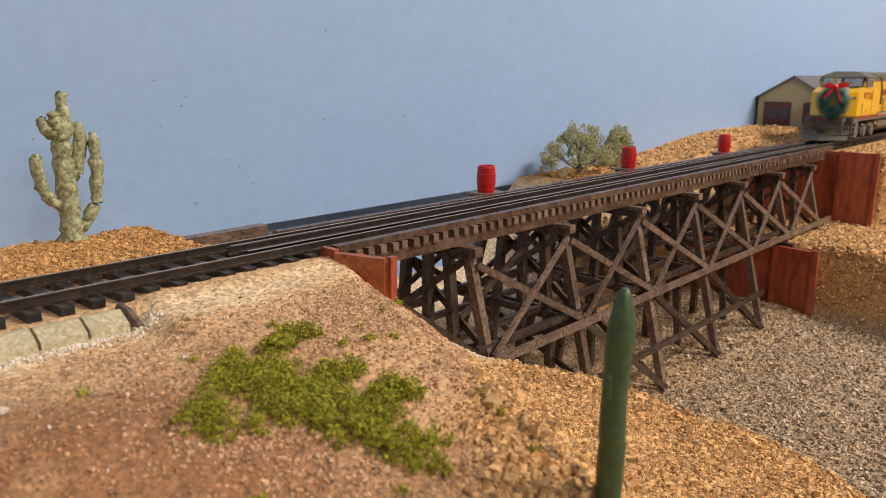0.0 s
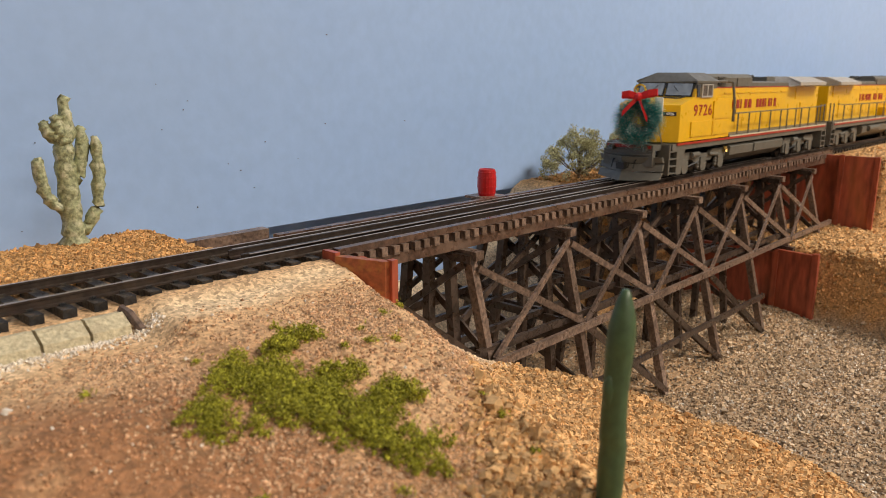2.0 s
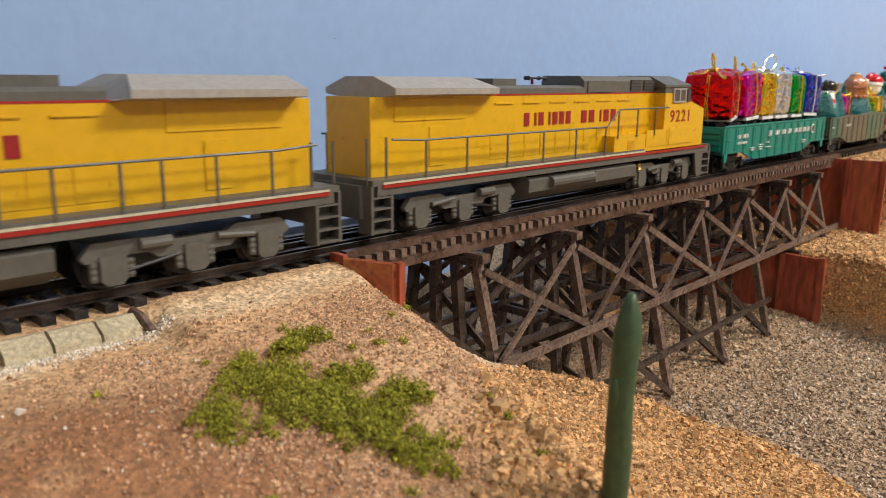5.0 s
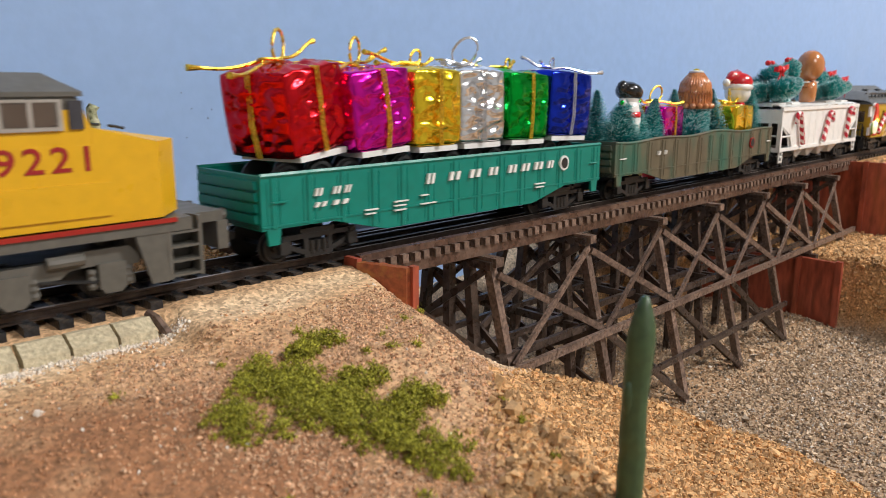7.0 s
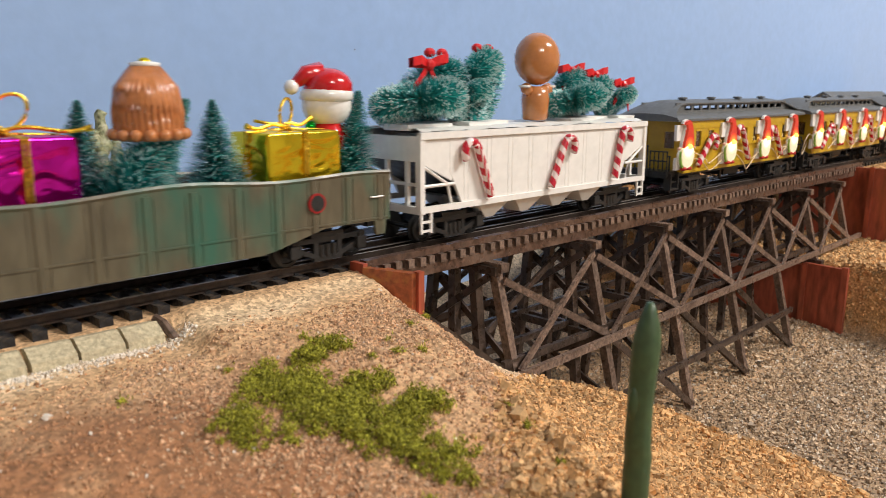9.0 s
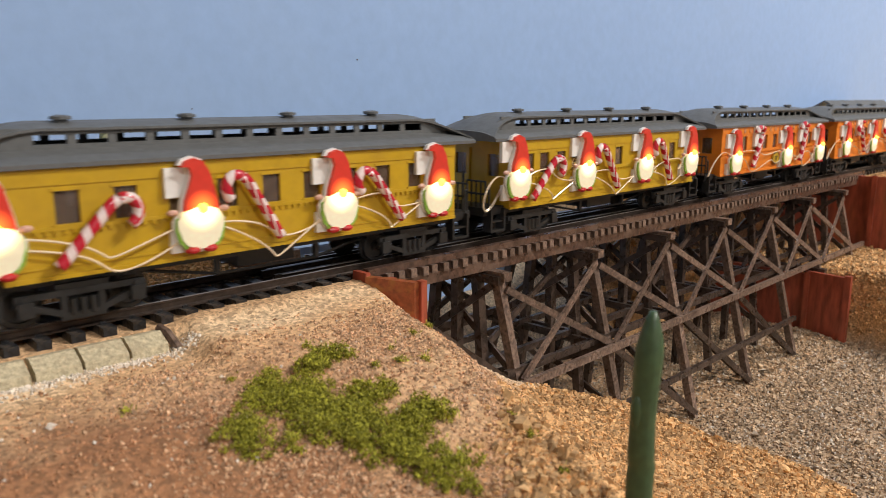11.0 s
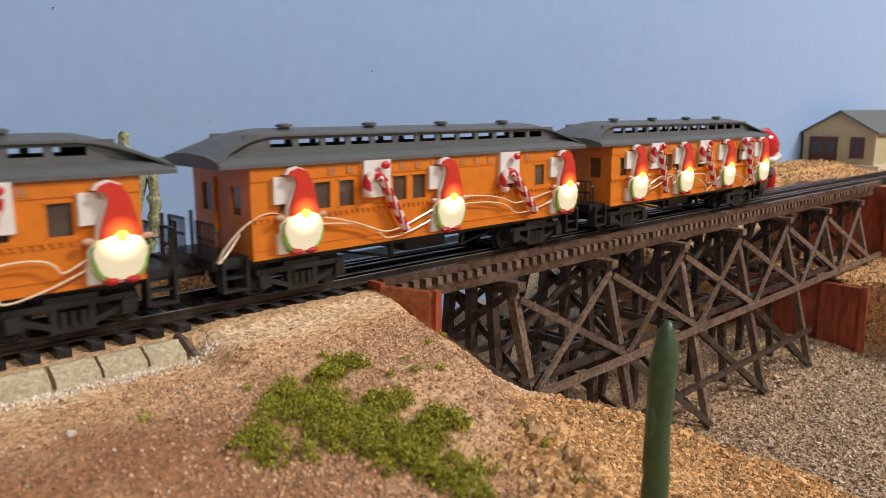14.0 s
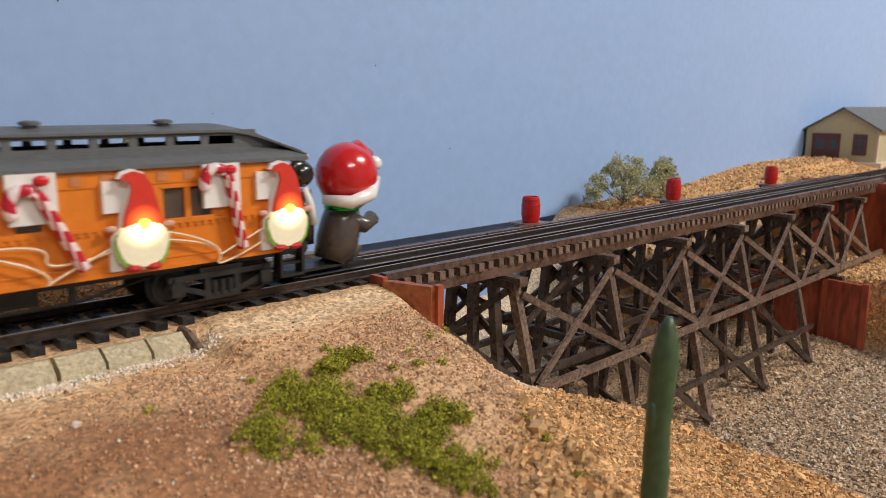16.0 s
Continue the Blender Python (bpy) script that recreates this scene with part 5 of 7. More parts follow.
def front_wreath():
    rng = random.Random(8)
    root = rider("wreath", 615.3 - 122.5, -5, 30, "frosted teal bristle wreath with a red bow hung on the engine", "wreath", "", 24)
    ring = [(1.0 * math.sin(a), 6.9 * math.cos(a), 7.9 * math.sin(a)) for a in [2 * math.pi * k / 24 for k in range(25)]]
    V, F, VT, FT = bristles(ring, lambda t: 6.6, 9500, rng, 0.3)
    raw("bristle", V, F, "bristle", root)
    raw("frost", VT, FT, "frost", root, "white frosted bristle tips")
    part("wire_ring", tube(bmesh.new(), ring, 0.4, 5), "steel", root)
    b = ribbon(root, (0, 0, 0), 8.6)
    b.matrix_basis = Matrix.Translation((-5.6 * MM, 0, 11.5 * MM)) @ Euler((0, 0, radians(-90))).to_matrix().to_4x4()
    part("gold_loop", tube(bmesh.new(), [(0, 2.6 * math.cos(a), 14.5 + 2.6 * math.sin(a)) for a in [k * 0.45 for k in range(15)]], 0.5, 6), "cord", root, "gold cord loop")
    card = part("card", bx(4.5, 8.5, -10.8, -7.0, 0, 11), "white", root, "white foam block behind the wreath", bev=0.5)
    part("tie_wire", tube(bmesh.new(), [(6, -9, -2), (8, -10.5, -8), (12, -11.5, -14)], 0.3, 5), "steel", root)
    part("tie_wire", tube(bmesh.new(), [(3, 4, -8), (6, 4, -12), (9, 5, -15)], 0.3, 5), "steel", root)


front_wreath()

# ---- gondolas and hopper ----


def gondola(s, half, top, mat, label, wavy=0.0):
    g = rider("gondola_wagon", s, 0, 0, label, "wagon", "open gondola wagons")
    for sd in (-1, 1):
        bm = bmesh.new()
        n = 40
        lo, hi = [], []
        for i in range(n + 1):
            x = -half + 2 * half * i / n
            zb = 11.6 - 5.0 * (min(1, max(0, (x + half - 24) / 20)) * min(1, max(0, (half - x - 24) / 20)))
            zt = top + wavy * (0.6 * math.sin(x * 0.11) + 0.5 * math.sin(x * 0.047 + 1))
            lo.append((x, zb)), hi.append((x, zt))
        prism(bm, lo + hi[::-1], "y", sd * 16.4 - 0.6, sd * 16.4 + 0.6)
        side = part("side", bm, mat, g)
        rim = [(x, sd * 16.7, z) for x, z in hi]
        part("top_rim", tube(bmesh.new(), rim, 0.75, 6), mat, side)
        k = int(half * 2 / 12.2)
        for i in range(k + 1):
            x = -half + 4 + i * (2 * half - 8) / k
            zb = 11.8 - 5.0 * (min(1, max(0, (x + half - 24) / 20)) * min(1, max(0, (half - x - 24) / 20)))
            part("rib", prism(bmesh.new(), [(x - 1.1, sd * 17.0), (x + 1.1, sd * 17.0), (x + 0.7, sd * 17.4), (x - 0.7, sd * 17.4)], "z", zb, top - 0.7), mat, side)
            for d in (-2, 2):
                part("rivet_strip", bx(x + d - 0.12, x + d + 0.12, sd * 17.05 - 0.12, sd * 17.05 + 0.12, zb + 1, top - 1.5), mat, side)
        part("sill_ledge", bx(-half, half, sd * 17.0 - 0.3, sd * 17.0 + 0.3, 12.2, 12.7), mat, side)
        for e in (-1, 1):
            st = part("stirrup", prism(bmesh.new(), [(e * (half - 6), 11.8), (e * (half - 1.5), 11.8), (e * (half - 2), 7.2), (e * (half - 5.5), 7.2)], "y", sd * 16.6 - 0.5, sd * 16.6 + 0.5), mat, g)
            part("grab_iron", tube(bmesh.new(), [(e * (half - 8), sd * 17.6, 19), (e * (half - 3), sd * 17.6, 19)], 0.3, 5), "white" if wavy else mat, g)
    for e in (-1, 1):
        end = part("end", bx(min(e * half, e * (half - 1.2)), max(e * half, e * (half - 1.2)), -16.9, 16.9, 11.4, top), mat, g)
        for k in range(4):
            z = 13.5 + k * (top - 14) / 4
            part("corrugation", prism(bmesh.new(), [(-15.5, z), (15.5, z), (15.0, z + 2.2), (-15.0, z + 2.2)], "x", min(e * half, e * (half + 1.1)), max(e * half, e * (half + 1.1))), mat, end, bev=0.5)
        coupler(g, e * (half - 1), e)
    part("floor", bx(-half, half, -16, 16, 11.5, 13), "black", g)
    for cx in (-half + 21, half - 21):
        car_truck(g, cx, 14, 4.6, y=12.6)
    return g


def print_bars(g, rows, y=-17.2):
    """Illegible or brand lettering as plain pale bars."""
    for x0, x1, z0, z1 in rows:
        if z1 - z0 > 1.5:
            w = (x1 - x0) * 0.3
            bm = prism(bmesh.new(), [(x0, z0 + 0.4), (x0 + w, z0 + 0.4), (x0 + w + 0.8, z1 - 0.3), (x0 + 0.8, z1 - 0.3)], "y", y - 0.9, y + 0.1)
            prism(bm, [(x0 + 2 * w, z0 + 0.4), (x0 + 3 * w, z0 + 0.4), (x0 + 3 * w + 0.8, z1 - 0.3), (x0 + 2 * w + 0.8, z1 - 0.3)], "y", y - 0.9, y + 0.1)
        else:
            bm = bx(x0, x1, y - 0.9, y + 0.1, z0, z0 + (z1 - z0) * 0.6)
        part("print_bar", bm, "white", g, "pale printed bar")


g1 = gondola(1081.4, 80.9, 26.4, "teal", "teal model gondola wagon loaded with gifts and wheels")
print_bars(g1, [(-64, -61.4, 19.2, 22), (-57.6, -55, 19.2, 22), (-53.5, -51.2, 19.2, 22), (-64, -60, 16, 18), (-57.6, -52, 16, 18),
                (-45.6, -40.5, 13.2, 13.8), (-45.6, -41.5, 12.0, 12.6), (-33.8, -28, 14.5, 15.1), (-33.8, -29, 13.2, 13.8), (-33.8, -29, 11.8, 12.4), (-22.5, -19, 15.4, 15.9), (-22.5, -15.5, 12.6, 13.1),
                (-20, -16.5, 18.6, 22.6), (-9.5, -4.3, 18.9, 22.3), (0.5, 6, 18.9, 22.3), (10.5, 15, 18.9, 22.3), (21, 25.5, 18.9, 22.3), (28.5, 33, 18.9, 22.3), (36, 41, 18.9, 22.3), (44, 47.5, 18.9, 22.3), (37, 43, 13.6, 14.3), (37, 42, 12.3, 13)])
part("emblem", tube(bmesh.new(), [(55, -17.0, 20.5), (55, -17.9, 20.5)], 2.9, 16), "white", g1, "round black and white emblem")
part("emblem", tube(bmesh.new(), [(55, -17.3, 20.5), (55, -18.05, 20.5)], 2.1, 16), "black", g1)
g2 = gondola(1256.5, 82.5, 26.4, "olive", "weathered green and brown gondola wagon with toy load", 1.0)
part("emblem", tube(bmesh.new(), [(55, -17.0, 19.2), (55, -17.85, 19.2)], 2.9, 16), "letter", g2, "worn round red and black emblem")
part("emblem", tube(bmesh.new(), [(55, -17.3, 19.2), (55, -17.95, 19.2)], 2.3, 16), "black", g2)
print_bars(g2, [(-48, -46, 18.5, 21), (-42, -40, 18.5, 21)])

for k in range(13):
    w = rider("spare_wheelset", 1083 - 68 + k * 11.2, 0, 23.0 + (k % 2) * 0.6, "black spare wheelset lying in the gondola", "wheelset", "spare wheelsets")
    ob = new("wheel", wheelset_mesh(4.9))
    ob.parent = w
    part("axle", tube(bmesh.new(), [(0, -11.5, 0), (0, 11.5, 0)], 0.9, 8), "black", w)


def gift(s, y, z, wx, wy, h, foil, rz, seed, label, cord="cord", lean=0.0, group="foil gift boxes", crumple=1.0, loop=8.0, tails=(18, 22)):
    """A foil-wrapped box with sagging creases, a pair of cords round each way, and a bow with a tall loop and long tails."""
    rng = random.Random(seed)
    root = rider("gift_box", s, y, z, label, "gift box", group, rz)
    tip = Matrix.Rotation(radians(lean), 4, "Y")
    bm = bmesh.new()
    n = 26
    for ax in range(3):
        for sd in (-1, 1):
            grid = []
            for i in range(n + 1):
                row = []
                for j in range(n + 1):
                    u, v = i / n * 2 - 1, j / n * 2 - 1
                    p = [u, v]
                    p.insert(ax, sd)
                    q = Vector((p[0] * wx / 2, p[1] * wy / 2, (p[2] + 1) * h / 2))
                    inner = (1 - abs(u) ** 5) * (1 - abs(v) ** 5)
                    w = noise.noise(Vector((q.x * 0.10 + seed * 3, q.y * 0.10, q.z * 0.12)))
                    a = noise.noise(Vector((q.x * 0.13 + 2 * w, q.y * 0.13 + seed * 5, q.z * 0.34 + 1.5 * w)))
                    b = noise.noise(Vector((q.x * 0.22 + q.z * 0.12, q.y * 0.22 + seed * 7, q.z * 0.42)))
                    crease = 1.0 - 2.4 * abs(a) - 0.5 * abs(b)
                    off = Vector((0, 0, 0))
                    off[ax] = sd * crumple * inner * (0.95 * crease + 0.9 * w + 0.25)
                    # the corners pull in a little
                    off -= Vector((q.x, q.y, q.z - h / 2)) * 0.03 * (abs(p[0] * p[1] * p[2]) ** 4)
                    row.append(bm.verts.new(q + off))
                grid.append(row)
            for i in range(n):
                for j in range(n):
                    bm.faces.new((grid[i][j], grid[i + 1][j], grid[i + 1][j + 1], grid[i][j + 1]))
    bmesh.ops.remove_doubles(bm, verts=bm.verts, dist=0.05)
    part("wrapping", bm, "foil_" + foil, root, smooth=True, at=tip)
    a, b, e = wx / 2 + 0.5 + 0.5 * crumple, wy / 2 + 0.5 + 0.5 * crumple, h + 0.4 + 0.4 * crumple
    sway = rng.uniform(-1.2, 1.2)
    for off in (-0.55, 0.55):
        part("cord_band", tube(bmesh.new(), [(off, -b, 0), (off + sway, -b - .2, h * .3), (off + sway * .5, -b - .2, h * .7), (off, -b, h), (off, 0, e), (off, b, h), (off, b, 0)], 0.4, 6), cord, root, at=tip)
        part("cord_band", tube(bmesh.new(), [(-a, off, 0), (-a - .2, off - sway, h * .4), (-a, off, h), (0, off, e), (a, off, h), (a, off, 0)], 0.4, 6), cord, root, at=tip)
    part("knot", ball(bmesh.new(), (0, 0, e + 0.5), 1.3, (1.4, 1, .8), 8), cord, root, at=tip)
    # one loop stands up, the other lies along the top
    for k in range(2):
        turn, r = rng.uniform(-0.5, 0.5), loop * 0.47
        pts = []
        for q in range(19):
            t = q / 18 * 2 * math.pi
            if k == 0:
                d, side, up = r * (0.95 * math.sin(t) + 0.35 * (1 - math.cos(t))), 0.5 * math.sin(t / 2), r * (1 - math.cos(t))
            else:
                d, side, up = -r * 1.1 * (1 - math.cos(t)), r * 0.6 * math.sin(t), r * 0.22 * (1 - math.cos(t))
            pts.append((d * math.cos(turn) - side * math.sin(turn), d * math.sin(turn) + side * math.cos(turn), e + 0.6 + up))
        part("bow_loop", tube(bmesh.new(), pts, 0.5, 6), cord, root, at=tip)
    for k, length in enumerate(tails):
        d = rng.uniform(-0.35, 0.35) + (0.2 if k else -0.2)
        sg = 1 if length < 0 else -1
        length = abs(length)
        pts = [(sg * length * q / 8, d * length * q / 8, e + 0.7 + 0.7 * math.sin(q * 0.8 + k) + (1.3 * k + 0.4) * q / 8) for q in range(9)]
        tail = part("bow_tail", tube(bmesh.new(), pts, 0.55, 6), cord, root, at=tip)
        part("tassel", tube(bmesh.new(), [pts[-2], pts[-1]], 1, 7, radii=[0.6, 0.95]), cord, tail)
    part("card_base", bx(-wx * 0.42, wx * 0.42, -wy * 0.5, wy * 0.42, -2.2, -0.4), "white", root, "white card base", bev=0.3, at=Matrix.Rotation(radians(lean * 0.5), 4, "Y"))
    return root


gift(1083 - 59.4, 1.5, 31.6, 25, 25, 24, "red", 14, 1, "large crinkled red foil gift box with gold cord", lean=-9, loop=9.5, tails=(31, 29, -20), crumple=1.5)
gift(1083 - 33.5, 0, 31.0, 24.5, 23, 24, "magenta", 3, 2, "crinkled magenta foil gift box with gold cord", lean=-5, loop=9, tails=(16, -13, -21), crumple=1.2)
gift(1083 - 10.0, 0, 30.6, 22, 23, 24.5, "gold", 2, 3, "crinkled gold foil gift box with gold cord", loop=5.5, tails=(20, -12, 25), crumple=1.5)
gift(1083 + 12.8, 0, 30.6, 22, 23, 24.8, "silver", -2, 4, "crinkled silver foil gift box with silver cord", "foil_silver", loop=10.5, tails=(15, -9), crumple=1.5)
gift(1083 + 38, 0, 30.4, 24, 23, 24, "green", 2, 5, "crinkled green foil gift box with gold cord", lean=2, loop=4.5, tails=(22, 18, -10), crumple=1.3)
gift(1083 + 65, 0, 30.6, 25, 23, 24.5, "blue", -3, 6, "crinkled blue foil gift box with silver cord", "foil_silver", lean=4, loop=5, tails=(-23, 9, 14), crumple=1.0)

G2 = 1256.5
gift(G2 - 17.5, 3, 21, 24, 22, 19, "magenta", 7, 7, "magenta foil gift box in the weathered gondola", group="gift boxes among trees", loop=9, tails=(-17, 12), crumple=0.5)
gift(G2 + 55, -3, 22.5, 26, 18, 16.5, "gold", 4, 8, "glossy gold foil gift box in the weathered gondola", group="gift boxes among trees", loop=8.5, tails=(14, -9), crumple=0.45)
for k, (x, y, h, w, lean) in enumerate(((-72, 2, 25, 17, (1, 0)), (-60, -6, 22, 18, (6, 0)), (-50, -8, 20, 15, (6, 0)), (-34, -9, 21, 13, (7, 0)), (-3, 2, 25, 13, (2, 0)), (4, -9, 25, 17, (21, 0)), (12, -3, 17, 15, (8, 0)), (32, -7, 25, 15, (0, 0)), (78, -4, 27, 16, (5, 0)))):
    brush_tree(G2 + x, max(y * 0.5, -3.5), 20.5, h * 1.1, w * 1.4, lean, 40 + k)


def figure(s, y, z, label, build, rz=0.0):
    bm = bmesh.new()
    mats = build(bm)
    root = part("figurine", bm, mats, None, smooth=True)
    tagged(root, label, "figurine", "ceramic figurines")
    root.matrix_basis = pose(s * MM, y * MM, z * MM, 0, 0, rz)
    MOVERS.append((root, s, y, z, rz))


def hair_doll(bm):
    # head, hair locks, crown
    lathe(bm, [(5, 0), (6.5, 6), (6, 12), (4, 16)], sides=14, mi=1)
    ball(bm, (0, 0, 26), 9.6, (1, 1, 1), 18, 0)
    lathe(bm, [(8.5, 17), (9.8, 18), (10, 20), (9.6, 24)], sides=20, mi=0)
    for k in range(34):
        a = 2 * math.pi * k / 34
        tube(bm, [(4 * math.cos(a), 4 * math.sin(a), 35), (8.6 * math.cos(a), 8.6 * math.sin(a), 30), (9.7 * math.cos(a), 9.7 * math.sin(a), 24), (9.5 * math.cos(a), 9.5 * math.sin(a), 18.5)], 0.62, 5, mi=0)
    for k in range(16):
        a = 2 * math.pi * k / 16
        ball(bm, (10.2 * math.cos(a), 10.2 * math.sin(a), 18.6), 1.9, (1, 1, 0.8), 8, 0)
    lathe(bm, [(2.2, 35.3), (4.3, 35.2), (4.5, 36.2), (2.2, 36.6)], sides=14, mi=1)
    lathe(bm, [(0.5, 35.5), (2.2, 36.3), (1.2, 37.4)], sides=10, mi=2)
    bmesh.ops.scale(bm, vec=(0.86, 0.86, 1.0), verts=bm.verts)
    return ["hair", "ceramic", "foil_gold"]


def hat_doll(bm):
    lathe(bm, [(4.2, 0), (4.6, 4), (4.4, 7)], sides=14, mi=2)
    lathe(bm, [(4.5, 7), (5.2, 10), (5.6, 14), (4.0, 19)], sides=14, mi=0)
    lathe(bm, [(5.4, 8.6), (5.5, 10.6)], sides=14, mi=2)
    for sd in (-1, 1):
        tube(bm, [(sd * 4, 0, 17), (sd * 7.4, -1, 13)], 2.0, 8, mi=0)
    ball(bm, (0, 0, 24), 7.2, (1.1, 1, 0.95), 16, 1)
    lathe(bm, [(7.0, 25), (8.3, 26), (8.3, 28), (7.0, 29)], sides=18, mi=1)
    ball(bm, (0.5, 0, 29.5), 7.8, (1.0, 1, 0.75), 16, 0)
    tube(bm, [(-2, 0, 33), (-7, 0, 33), (-11, -0.5, 30)], 1, 8, mi=0, radii=[4.0, 2.8, 1.4])
    ball(bm, (-11.6, -0.5, 29.4), 2.3, seg=10, mi=1)
    ball(bm, (-6.2, -1.5, 17.5), 1.9, seg=8, mi=3)
    return ["hat", "ceramic", "gloss_black", "foil_green"]


def ginger_doll(bm):
    lathe(bm, [(4.5, 0), (5, 1), (5.6, 8), (5, 13)], sides=14, mi=0)
    for sd in (-1, 1):
        tube(bm, [(sd * 4, 0, 11), (sd * 7.5, -1, 12.5)], 2.2, 8, mi=0)
        lathe(bm, [(2.4, 0), (2.4, 0.8)], (sd * 7.9, -1, 12.6), 10, mi=1)
    ball(bm, (0.5, 0, 23.5), 9.6, (1, 0.9, 1.05), 20, 0)
    return ["ginger", "ceramic"]


def bear_doll(bm):
    lathe(bm, [(5.4, 0), (7.0, 5), (7.2, 11), (6.0, 17), (5.0, 20)], sides=16, mi=0)
    lathe(bm, [(7.0, 12.4), (7.2, 13.0), (6.9, 15.2)], sides=16, mi=2)
    tube(bm, [(-3, 0, 18), (-8, -1, 20)], 1.9, 8, mi=0)
    tube(bm, [(3, 0, 18), (8.5, -1, 18)], 1.9, 8, mi=0)
    ball(bm, (0.3, 0, 21.5), 5.4, (1.05, 1, 0.95), 18, 0)
    ball(bm, (0.3, 0.2, 24.6), 7.4, (1.15, 1, 0.66), 18, 1, tilt=(0, 10, 0))
    for sd in (-1, 1):
        ball(bm, (sd * 7.0 + 0.4, 0, 25.8 - sd * 0.9), 3.6, (1.1, .8, 0.95), 12, 1)
        ball(bm, (sd * 8.6, -1.2, 19.5), 1.3, seg=8, mi=3)
    bmesh.ops.scale(bm, vec=(0.84, 0.84, 0.94), verts=bm.verts)
    return ["ceramic", "gloss_black", "hat", "foil_green"]


def rear_doll(bm):
    tube(bm, [(-1, 0, 0), (0.5, 0, 6), (1.5, 0, 12), (1.5, 0, 17)], 1, 14, mi=0, radii=[5.4, 6.3, 6.0, 4.6])
    tube(bm, [(2, -3, 13), (7, -4, 11), (10.5, -3, 13.5)], 1, 8, mi=0, radii=[2.6, 2.3, 2.4])
    tube(bm, [(3, 3, 2), (8, 3, 1.5), (9.5, 3, 4.5)], 1, 8, mi=0, radii=[2.6, 2.3, 2.6])
    lathe(bm, [(4.6, 14.6), (5.4, 15.6), (4.6, 16.9)], (1.2, 0, 0), 14, mi=3)
    ball(bm, (2.2, 0, 21.5), 7.6, (1.0, 0.95, 0.95), 18, 0)
    ball(bm, (1.6, -0.6, 25.6), 9.4, (1.0, 0.95, 1.0), 20, 1, tilt=(0, 20, 0))
    tube(bm, [(3, -0.5, 29), (5.5, -1, 32.5), (8.5, -2, 31)], 1, 10, mi=1, radii=[6.0, 3.8, 2.0])
    tube(bm, [(-7.6, -3, 18.0), (-2.4, -9.2, 18.0), (4.4, -8.8, 20.5), (10.2, -3, 24.5), (10.8, 2, 27)], 1, 9, mi=2, radii=[1.4, 2.0, 2.1, 2.0, 1.5])
    ball(bm, (9.2, -3, 29.5), 2.6, (1.1, 1, 0.9), 10, 2)
    bmesh.ops.rotate(bm, verts=bm.verts, cent=(0, 0, 0), matrix=Matrix.Rotation(radians(7), 3, "Y"))
    bmesh.ops.scale(bm, vec=(1.06, 1.06, 1.06), verts=bm.verts)
    return ["taupe", "hat", "ceramic", "foil_green"]


def small_rear_doll(bm):
    tube(bm, [(0, 0, 0), (0, 0, 8), (-1, 0, 16)], 1, 10, mi=1, radii=[2.2, 2.6, 2.6])
    tube(bm, [(-1.5, -1.5, 17), (0, -2.5, 12), (1, -2.5, 6)], 1.2, 8, mi=0)
    ball(bm, (-1.5, 0, 21), 4.0, (1, 1, 1), 14, 1)
    ball(bm, (-2.5, 0, 26), 2.6, (1.6, .8, .6), 10, 0)
    ball(bm, (-3, -1, 22), 3.4, (1.0, 0.5, 1), 10, 1)
    return ["ceramic", "gloss_black"]


figure(G2 + 15, -2, 21, "copper-haired ceramic figurine standing in the gondola", hair_doll)
figure(G2 + 73, 1, 22, "red-hatted ceramic figurine standing in the gondola", hat_doll, -12)
figure(G2 - 51, -3, 24, "black and white ceramic figurine with red belt", bear_doll)


